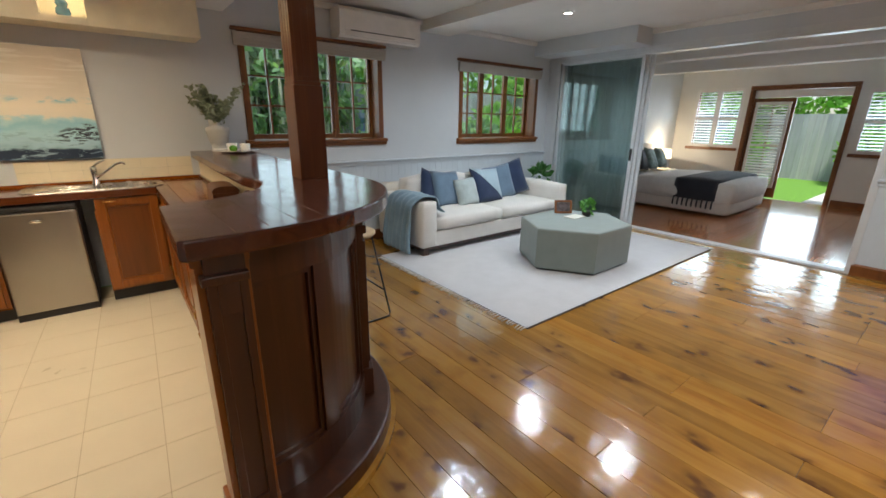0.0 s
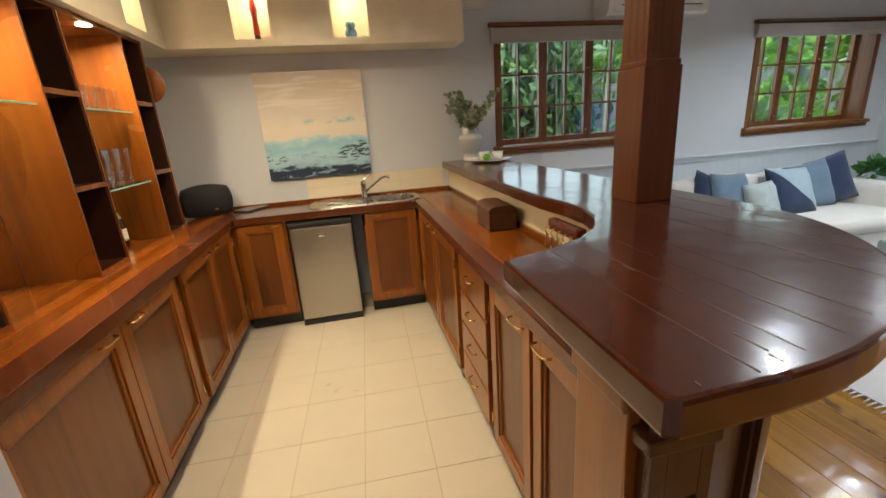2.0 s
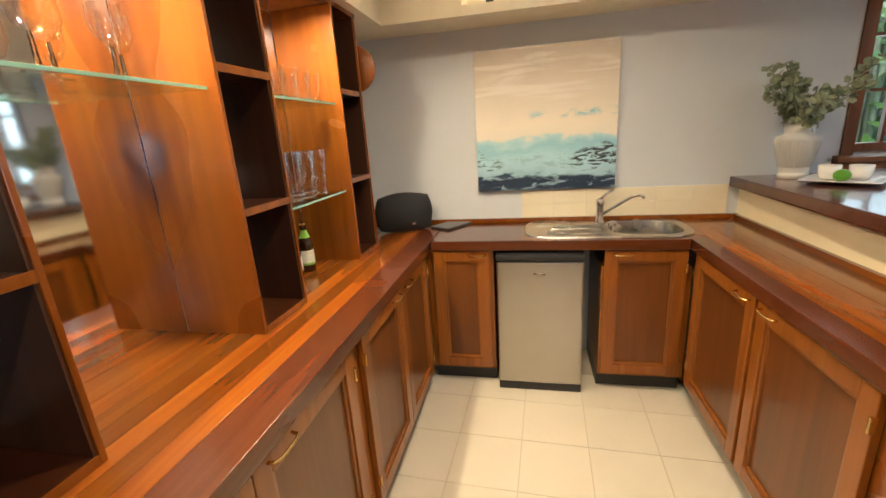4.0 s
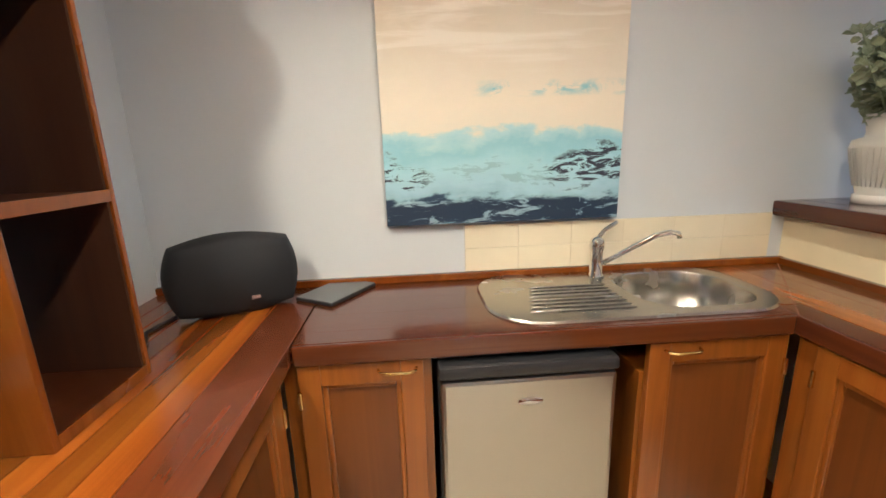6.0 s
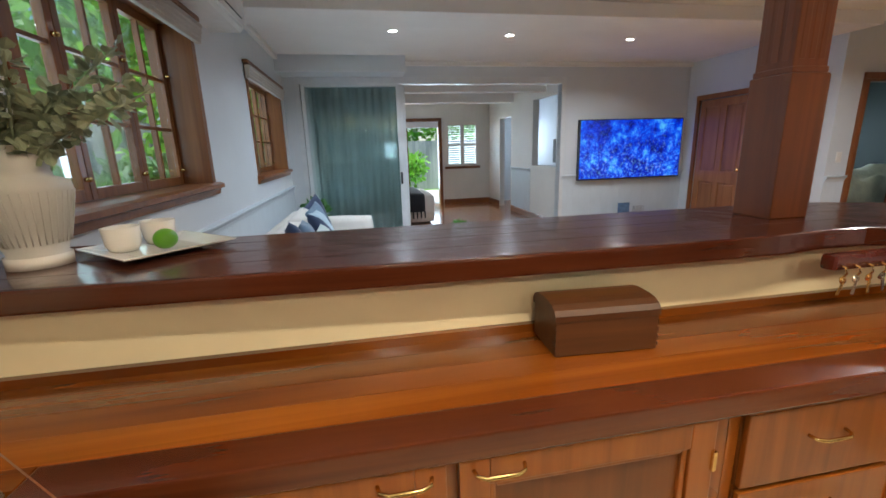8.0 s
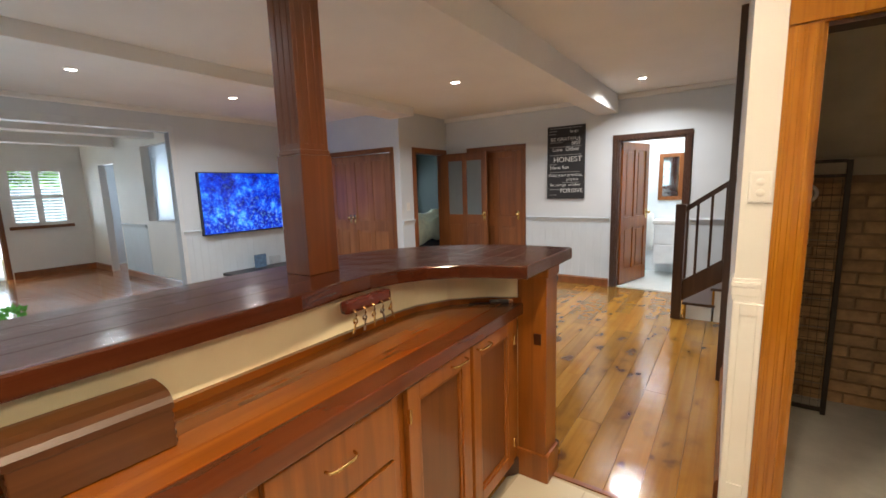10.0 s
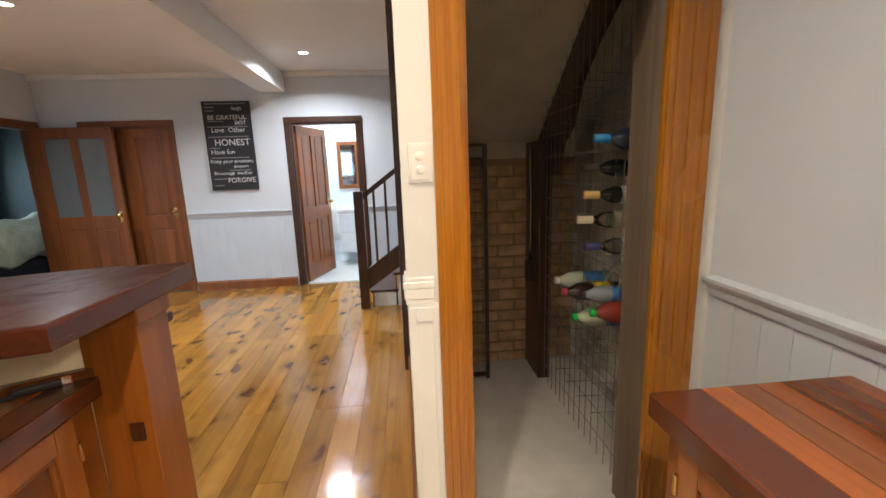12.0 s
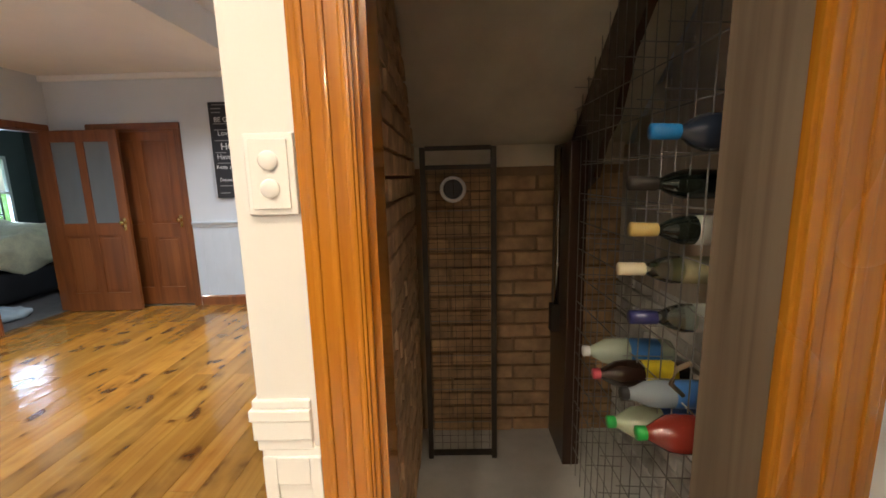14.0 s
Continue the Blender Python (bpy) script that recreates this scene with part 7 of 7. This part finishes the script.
for k in range(8):
    x = 0.42 - 0.12 * k
    part("baluster", bx(x - 0.012, x + 0.012, -1.925, -1.9, 0.42 + (0.53 - x) * 0.72 - 0.05, 1.16 + (0.53 - x) * 0.72, bev=0.002), DARKWOOD, t)
part("upper_post", bx(0.13, 0.17, -0.47, -0.43, 0, 2.6, bev=0.004), DARKWOOD, t)

# ---- wine cellar ----
random.seed(21)
def brick_wall(name, axis, face, side, a0, a1, z1, material=BRICK, label="old brown brick cellar wall with deep joints"):
    t = thing(name, ((a0 + a1) / 2, face, 0) if axis == "x" else (face, (a0 + a1) / 2, 0), label, "wall", kind="structure")
    meshes = []
    for L in (0.215, 0.105):
        bm = bm_new()
        box(bm, -L / 2, L / 2, -0.012, 0.012, -0.034, 0.034, bev=0.006)
        if axis == "y":
            bmesh.ops.transform(bm, matrix=Matrix.Rotation(radians(90), 4, "Z"), verts=bm.verts)
        me = bpy.data.meshes.new("brick")
        bm.to_mesh(me)
        bm.free()
        me.materials.append(material)
        meshes.append((L, me))
    z, row = 0.04, 0
    while z < z1:
        a = a0 + (0.0 if row % 2 else -0.11)
        while a < a1 - 0.03:
            L, me = meshes[0]
            if a + L > a1 or a < a0:
                L, me = meshes[1]
                a = max(a, a0)
            if a + L > a1 + 0.03:
                break
            ob = new("brick", me)
            ob.parent = t
            c = a + L / 2
            d = face + side * (0.002 + random.uniform(0, 0.011))
            ob.matrix_basis = Matrix.Translation(Vector((c, d, z) if axis == "x" else (d, c, z)) - t.location) @ Matrix.Rotation(radians(random.uniform(-1, 1)), 4, "Y" if axis == "x" else "X")
            a += L + 0.012
        z += 0.08
        row += 1


solo("cellar_back", bx(-1.11, 0.03, -0.6, -0.47, 0, 1.48), MORTAR, "brown mortar bed of the brick wall", "wall", "structure")
solo("cellar_east", bx(0.005, 0.03, -0.46, 0.98, 0, 2.6), MORTAR, "brown mortar bed of the brick wall", "wall", "structure")
brick_wall("cellar_bricks_back", "x", -0.47, 1, -1.09, 0.0, 1.46)
brick_wall("cellar_bricks_side", "y", 0.005, -1, -0.46, 0.95, 2.3)
# sloping soffit under the stairs
bm = bm_new()
extrude_yz(bm, [(-0.62, 1.48), (0.75, 2.6), (0.75, 2.66), (-0.62, 1.56)], -1.11, 0.03)
solo("ceiling_cellar", bm, CELLARPLASTER, "dim sloping plaster soffit under the stairs", "ceiling", "structure")
solo("cellar_head", bx(-1.11, 0.03, 0.72, 0.985, 2.3, 2.6), CELLARPLASTER, "plaster over the cellar door", "wall", "structure")
bm = bm_new()
extrude_yz(bm, [(-0.47, 0.0), (-0.47, 1.5), (0.1, 2.02), (0.45, 2.3), (0.98, 2.3), (0.98, 0.0)], -1.12, -1.095)
solo("cellar_west", bm, plain("grey_cellar_board", (0.62, 0.59, 0.53), 0.85, vary=0.25, scale=4, bumps=0.3), "grey boarded cellar wall behind the rack", "wall", "structure")
STONE = plain("pale_grey_stone", (0.66, 0.65, 0.61), 0.85, vary=0.3, scale=7, bumps=0.5, fine=40)
brick_wall("cellar_stone_foot", "y", -1.092, 1, -0.46, 0.95, 0.92, STONE, "pale grey stone courses behind the wine rack")
CELLARBOARD = wood("grey_brown_cellar_boards", (0.42, 0.36, 0.28), (0.55, 0.49, 0.39), (0.65, 0.59, 0.49), "z", 0.85, 0.0, 0.6, 0.2, 0.0, 0.2)
t = thing("wall_cellar_boards", (-1.09, 0.24, 0.93), "grey-brown upright boards above the stone courses", "wall", kind="structure")
for k in range(10):
    y = -0.44 + 0.14 * k
    part("board", bx(-1.094, -1.074, y + 0.002, min(y + 0.138, 0.97), 0.93, min(2.28, 1.55 + (y + 0.47) * 0.8), bev=0.003), CELLARBOARD, t)
solo("cellar_plaster_strip", bx(-1.09, 0.0, -0.58, -0.462, 1.481, 1.59), CELLARPLASTER, "cream plaster strip above the bricks", "wall", "structure")
# tall frame with a round vent
t = thing("cellar_cabinet", (-0.24, -0.3, 0), "tall narrow dark frame with wire mesh and a round vent", "cabinet")
for x in (-0.41, -0.085):
    part("upright", bx(x, x + 0.025, -0.24, -0.215, 0.0, 1.57, bev=0.002), IRON, t)
for z in (0.02, 1.47, 1.555):
    part("cross_rail", bx(-0.385, -0.085, -0.24, -0.215, z, z + 0.02, bev=0.002), IRON, t)
bm = bm_new()
for k in range(8):
    x = -0.372 + 0.04 * k
    tube(bm, [(x, -0.222, 0.03), (x, -0.222, 1.47)], 0.001, 4)
for k in range(36):
    tube(bm, [(-0.385, -0.222, 0.05 + 0.04 * k), (-0.085, -0.222, 0.05 + 0.04 * k)], 0.001, 4)
tagged(part("wire_mesh", bm, IRON, t, "rusty fine wire mesh"), kind="stuff")
part("vent_ring", lathe(bm_new(), [(0.045, 0), (0.06, 0), (0.06, 0.05), (0.045, 0.05), (0.045, 0)], seg=24, m=Matrix.Translation((-0.21, -0.235, 1.38)) @ Matrix.Rotation(radians(-90), 4, "X")), CEIL, t, "pale round vent pipe")
# black disc paints the shade inside the vent pipe
part("vent_hole", lathe(bm_new(), [(0, 0.01), (0.046, 0.01)], seg=24, m=Matrix.Translation((-0.21, -0.235, 1.38)) @ Matrix.Rotation(radians(-90), 4, "X")), BLACK, t)
for k in range(7):
    part("wire", tube(bm_new(), [(-0.38, -0.23, 0.2 + 0.18 * k), (-0.09, -0.23, 0.2 + 0.18 * k)], 0.002, 5), WIRE, t)
# wire wine rack
RX = -0.77
t = thing("wine_rack", (RX, 0.2, 0), "tall galvanised wire wine rack in a dark timber frame", "wine rack")
part("rear_post", bx(RX - 0.04, RX + 0.04, -0.46, -0.16, 0, 1.58, bev=0.006), DARKWOOD, t, "dark rough timber upright")
part("latch_block", bx(RX + 0.04, RX + 0.085, -0.32, -0.27, 0.66, 0.8, bev=0.004), IRON, t)
part("steel_tube", tube(bm_new(), [(RX + 0.055, -0.295, 0.8), (RX + 0.055, -0.295, 1.56)], 0.012, 10), STEEL, t)
part("front_post", bx(-0.86, -0.726, 0.86, 0.97, 0, 2.28, bev=0.004), RAWPOST, t, "weathered raw timber post")
bm = bm_new()
extrude_yz(bm, [(-0.46, 1.581), (-0.43, 1.61), (0.1, 2.03), (0.42, 2.28), (0.8, 2.28), (0.8, 2.17), (0.55, 2.1), (0.36, 1.98), (0.2, 1.84), (0.1, 1.64), (-0.02, 1.56), (-0.1, 1.42), (-0.26, 1.36), (-0.265, 1.581)], RX - 0.07, RX - 0.04)
part("sloped_board", bm, DARKWOOD, t)
for k in range(15):
    y = -0.22 + 0.07 * k
    part("upright_wire", tube(bm_new(), [(RX, y, 0.0), (RX, y, min(2.2, 1.6 + (y + 0.36) * 0.8))], 0.002, 5), WIRE, t)
for k in range(14):
    z = 0.1 + 0.125 * k
    part("rail_wire", tube(bm_new(), [(RX - 0.01, -0.28, z), (RX - 0.01, 0.8, z)], 0.0022, 5), WIRE, t)
for k in range(11):
    for j in range(6):
        part("cradle_wire", tube(bm_new(), [(RX - 0.14, -0.2 + 0.156 * j, 0.2 + 0.16 * k), (RX + 0.02, -0.2 + 0.156 * j, 0.2 + 0.16 * k + 0.008)], 0.002, 5), WIRE, t)


def lying_bottle(y, z, glassm, capm, body_r=0.036, length=0.3, label=None, tip=0.02, text="wine bottle lying in the rack, neck outward", plastic=False):
    """A bottle on its side with the neck towards the aisle."""
    m = Matrix.Translation((-0.64 - length, y, z)) @ Matrix.Rotation(radians(88), 4, "Y")
    t = thing("bottle", (RX - 0.16, y, z), text, "bottle", "bottles in the wine rack")
    r, L = body_r, length
    neck = [(r, L * 0.58), (r * 0.75, L * 0.68), (0.015, L * 0.76), (0.0135, L * 0.96), (0.0155, L * 0.97), (0.0155, L), (0, L)]
    if plastic:
        neck = [(r, L * 0.66), (r * 0.9, L * 0.76), (r * 0.55, L * 0.86), (0.016, L * 0.92), (0.016, L * 0.96), (0, L * 0.96)]
    part("body", lathe(bm_new(), [(0, 0), (r * 0.9, 0), (r, 0.01)] + neck, seg=18, m=m), glassm, t)
    c0 = 0.9 if plastic else 0.79
    part("cap", lathe(bm_new(), [(0.0175, L * c0 + (0.01 if plastic else 0)), (0.0178, L * 1.005), (0, L * 1.01)], seg=14, m=m), capm, t)
    if label:
        part("paper_label", lathe(bm_new(), [(r + 0.0006, L * 0.15), (r + 0.0006, L * 0.5)], seg=18, m=m), label, t)


CLR = glass("pale_bottle_glass", (0.85, 0.92, 0.88))
WHITECAP, BLUECAP, GOLDCAP, CREAMCAP, NAVYCAP, GREENCAP, PINKCAP = (plain(nm, c, 0.35) for nm, c in (("white_cap", (0.7, 0.7, 0.7)), ("blue_cap", (0.02, 0.2, 0.5)), ("gold_cap", (0.55, 0.4, 0.12)), ("cream_foil", (0.68, 0.6, 0.4)), ("navy_foil", (0.03, 0.03, 0.12)), ("green_cap", (0.03, 0.4, 0.06)), ("pink_cap", (0.6, 0.08, 0.12))))
DARKB = plain("dark_green_bottle", (0.012, 0.016, 0.012), 0.08, coat=0.5)
lying_bottle(0.76, 1.515, plain("dark_water_bottle", (0.02, 0.028, 0.045), 0.15), BLUECAP, 0.042, 0.28, text="dark bottle with a blue and white cap in the rack")
lying_bottle(0.662, 1.4, DARKB, IRON, 0.037, 0.31)
lying_bottle(0.682, 1.288, DARKB, GOLDCAP, 0.037, 0.3, LABELW)
lying_bottle(0.624, 1.175, CLR, CREAMCAP, 0.037, 0.31, plain("straw_label", (0.5, 0.45, 0.25), 0.6))
lying_bottle(0.706, 1.07, CLR, NAVYCAP, 0.036, 0.3, LABELW)
PL = dict(plastic=True, text="plastic soft-drink bottle lying in the rack")
lying_bottle(0.365, 0.83, plain("clear_plastic_green", (0.42, 0.47, 0.36), 0.15), WHITECAP, 0.045, 0.29, plain("blue_label", (0.06, 0.2, 0.5), 0.4), **PL)
lying_bottle(0.47, 0.8, plain("cola_plastic", (0.025, 0.012, 0.008), 0.12), PINKCAP, 0.045, 0.29, plain("yellow_label", (0.7, 0.55, 0.02), 0.4), **PL)
lying_bottle(0.6, 0.715, plain("lemonade_plastic", (0.45, 0.5, 0.34), 0.15), GREENCAP, 0.047, 0.29, plain("blue_label_dark", (0.04, 0.12, 0.4), 0.4), **PL)
lying_bottle(0.78, 0.8, plain("red_drink_plastic", (0.22, 0.03, 0.02), 0.15), GREENCAP, 0.047, 0.29, plain("sky_label", (0.12, 0.3, 0.6), 0.4), **PL)
lying_bottle(0.68, 0.85, plain("clear_plastic_grey", (0.3, 0.34, 0.36), 0.12), BLACK, 0.036, 0.26, plain("bright_blue_label", (0.08, 0.22, 0.55), 0.4), **PL)
t = thing("door_hook", (-0.6, 1.0, 1.0), "small brown hook on the raw post", "hook")
part("hook", tube(bm_new(), [(RX + 0.05, 0.84, 1.02), (RX + 0.075, 0.83, 1.0), (RX + 0.08, 0.82, 0.96), (RX + 0.05, 0.82, 0.93)], 0.006, 6), RAWPOST, t)

# ---- bathroom and side room ----
t = thing("mirror_cabinet", (0.95, -4.43, 1.2), "brown framed bathroom mirror", "mirror")
bm = bm_new()
for a in ((0.78, 0.84, 1.17, 1.9), (1.06, 1.12, 1.17, 1.9), (0.84, 1.06, 1.17, 1.23), (0.84, 1.06, 1.84, 1.9)):
    box(bm, a[0], a[1], -4.448, -4.42, a[2], a[3], bev=0.004)
part("frame", bm, DOORWOOD, t)
part("mirror", bx(0.84, 1.06, -4.44, -4.43, 1.23, 1.84), MIRROR, t)
t = thing("vanity", (0.75, -4.2, 0), "white bathroom vanity with drawers", "vanity")
part("body", bx(0.35, 1.1, -4.44, -4.0, 0.2, 0.82, bev=0.004), BATH, t)
part("basin", bx(0.33, 1.12, -4.44, -3.98, 0.82, 0.88, bev=0.012), WHITECER, t)
for z in (0.22, 0.52):
    part("drawer", bx(0.36, 1.09, -4.0, -3.985, z, z + 0.28, bev=0.003), BATH, t)
t = thing("towel", (1.25, -4.4, 0.6), "white towel hanging by the vanity", "towel")
part("cloth", soft_box(1.16, 1.38, -4.44, -4.4, 0.35, 0.95, 0.01, 0.015, 4), RUGEDGE, t, smooth=True)
t = thing("window_3", (7.25, -4.82, 0.75), "white framed side room window, brightly lit from outside", "window", kind="structure")
for a in ((-5.25, -5.2, 0.75, 1.95), (-4.45, -4.4, 0.75, 1.95), (-5.2, -4.45, 0.75, 0.8), (-5.2, -4.45, 1.9, 1.95), (-5.2, -4.45, 1.33, 1.37)):
    part("window_frame", bx(7.2, 7.26, a[0], a[1], a[2], a[3], bev=0.003), TRIMW, t)
for z0, z1 in ((0.8, 1.33), (1.37, 1.9)):
    pn = part("pane", bx(7.23, 7.234, -5.2, -4.45, z0, z1), PANE, t)
    pn.visible_shadow = False
t = thing("side_bed", (5.9, -3.6, 0), "dark bed heaped with a crumpled cream blanket", "bed")
part("base", soft_box(5.1, 6.9, -4.95, -2.5, 0.05, 0.42, 0.01, 0.04, 4), BLACKCLOTH, t, smooth=True)
bm = soft_box(5.08, 6.6, -4.6, -2.6, 0.4, 0.88, 0.06, 0.1, 12, 3)
for v in bm.verts:
    v.co.z += 0.16 * noise.noise(v.co * 3.0) + 0.07 * noise.noise(v.co * 9)
part("blanket", bm, fabric("cream_blanket", (0.72, 0.72, 0.5), 0.2, 60, 0.6), t, smooth=True)
for k in range(5):
    part("headboard_bar", tube(bm_new(), [(7.1, -4.95 + 0.6 * k, 0.1), (7.1, -4.95 + 0.6 * k, 1.5)], 0.014, 8), BLACKMETAL, t)
for z in (1.0, 1.25, 1.5):
    part("headboard_rail", tube(bm_new(), [(7.1, -4.95, z), (7.1, -2.55, z)], 0.014, 8), BLACKMETAL, t)
t = thing("laundry", (4.75, -2.55, 0), "blue crumpled cloth on the dark carpet", "clothing")
bm = soft_box(4.55, 4.95, -2.75, -2.4, 0.003, 0.1, 0.03, 0.03, 8, 2)
for v in bm.verts:
    v.co.z = max(0.003, v.co.z + 0.05 * noise.noise(v.co * 9))
part("cloth", bm, PALEBLUE, t, smooth=True)

# ---- garden ----
def fence(name, axis, at, a0, a1, h, w=0.14):
    t = thing(name, (at, (a0 + a1) / 2, -0.2) if axis == "y" else ((a0 + a1) / 2, at, -0.2), "weathered grey paling fence", "fence")
    bm = bm_new()
    box(bm, -0.01, 0.01, -w / 2 + 0.003, w / 2 - 0.003, 0, h)
    if axis == "x":
        bmesh.ops.transform(bm, matrix=Matrix.Rotation(radians(90), 4, "Z"), verts=bm.verts)
    me = bpy.data.meshes.new("paling")
    bm.to_mesh(me)
    bm.free()
    me.materials.append(FENCE)
    for k in range(int((a1 - a0) / w)):
        ob = new("paling", me)
        ob.parent = t
        c = a0 + (k + 0.5) * w
        ob.location = Vector(((at, c, -0.2) if axis == "y" else (c, at, -0.2 + 0.02 * math.sin(k * 3.1)))) - t.location
    for z in (0.3, h - 0.4):
        part("rail", bx(at + 0.012, at + 0.06, a0, a1, z, z + 0.07) if axis == "y" else bx(a0, a1, at + 0.012, at + 0.06, z, z + 0.07), FENCE, t)


fence("fence_east", "y", 18.0, -6, 10, 2.0)
fence("fence_north", "x", 7.6, -2, 16, 2.3)


def shrub(x, y, h, rad, count, size, material, seed, label):
    t = thing("shrub", (x, y, -0.2), label, "shrub", "garden shrubs")
    rnd = random.Random(seed)
    for k in range(5):
        a = 2 * math.pi * k / 5
        part("limb", tube(bm_new(), [(x, y, -0.2), (x + 0.15 * math.cos(a), y + 0.15 * math.sin(a), h * 0.4), (x + rad * 0.6 * math.cos(a), y + rad * 0.6 * math.sin(a), h * 0.8)], 0.02, 6), CULM, t)
    V, F = [], []
    for k in range(9):
        cx, cy, cz = x + rnd.uniform(-0.6, 0.6) * rad, y + rnd.uniform(-0.5, 0.5) * rad, h * rnd.uniform(0.35, 0.95)
        v, f = leaf_clump(cx, cy, cz, count // 9, rad * 0.55, size, 0.3, seed * 31 + k)
        o = len(V)
        V += v
        F += [tuple(i + o for i in q) for q in f]
    leaf_part("crown", V, F, material, t)


k = 0
for x, y, h, r in ((1.9, 5.9, 0.8, 0.4), (2.7, 6.2, 0.9, 0.45), (3.5, 6.0, 0.8, 0.45), (4.5, 6.1, 1.1, 0.6), (5.3, 6.2, 1.0, 0.5), (6.1, 6.0, 1.3, 0.6), (7.2, 6.2, 1.5, 0.7), (8.5, 6.4, 1.4, 0.8)):
    k += 1
    shrub(x, y, h, r, 900, 0.2, LEAFBRIGHT if k % 2 else LEAFDARK, k, "leafy green garden shrub by the fence")
t = thing("bamboo_grove", (2.6, 6.8, -0.2), "tall pale bamboo stems with hanging leaves", "bamboo")
rnd = random.Random(8)
V, F = [], []
for k in range(95):
    x, y = rnd.uniform(0.8, 4.4), rnd.uniform(6.5, 7.4)
    lx = rnd.uniform(-0.3, 0.3)
    part("culm", tube(bm_new(), [(x, y, -0.2), (x + lx * 0.3, y, 1.6), (x + lx, y, 4.2)], rnd.uniform(0.014, 0.034), 6), CULM, t)
    for j in range(2):
        v, f = leaf_clump(x + lx * rnd.random(), y - 0.1, rnd.uniform(0.9, 3.6), 18, 0.32, 0.2, -0.4, k * 7 + j)
        o = len(V)
        V += v
        F += [tuple(i + o for i in q) for q in f]
tagged(leaf_part("bamboo_leaves", V, F, LEAFDARK, t), kind="stuff")


def tree(x, y, h, r, seed):
    t = thing("tree", (x, y, -0.2), "broad leafy green tree behind the fence", "tree", "garden trees")
    rnd = random.Random(seed)
    part("trunk", tube(bm_new(), [(x, y, -0.2), (x + 0.1, y, h * 0.3), (x - 0.05, y + 0.1, h * 0.6)], 0.16, 10), CULM, t)
    V, F = [], []
    for k in range(26):
        a, rr = rnd.uniform(0, 6.28), r * rnd.random() ** 0.5
        c = (x + rr * math.cos(a), y + rr * math.sin(a), h * rnd.uniform(0.4, 1.0))
        if k < 7:
            part("limb", tube(bm_new(), [(x, y, h * 0.45), ((x + c[0]) / 2, (y + c[1]) / 2, h * 0.6), c], 0.05, 6), CULM, t)
        v, f = leaf_clump(*c, 130, r * 0.42, 0.34, 0.2, seed * 50 + k)
        o = len(V)
        V += v
        F += [tuple(i + o for i in q) for q in f]
    leaf_part("crown", V, F, LEAFBRIGHT, t)


for k, (x, y, h, r) in enumerate(((20.5, 4.5, 5.5, 2.4), (20.0, 1.0, 5.0, 2.2), (21.5, -2.5, 6.0, 2.6), (19.8, 7.5, 5.2, 2.3), (4.0, 10.5, 6.0, 2.6), (8.0, 10.0, 5.5, 2.6), (0.5, 10.2, 5.5, 2.6), (14.0, 9.6, 5.0, 2.4))):
    tree(x, y, h, r, 40 + k)
for k, (x, y) in enumerate(((16.8, 4.6), (17.2, 1.7))):
    shrub(x, y, 1.2, 0.7, 900, 0.22, LEAFBRIGHT, 70 + k, "leafy garden bush against the fence")
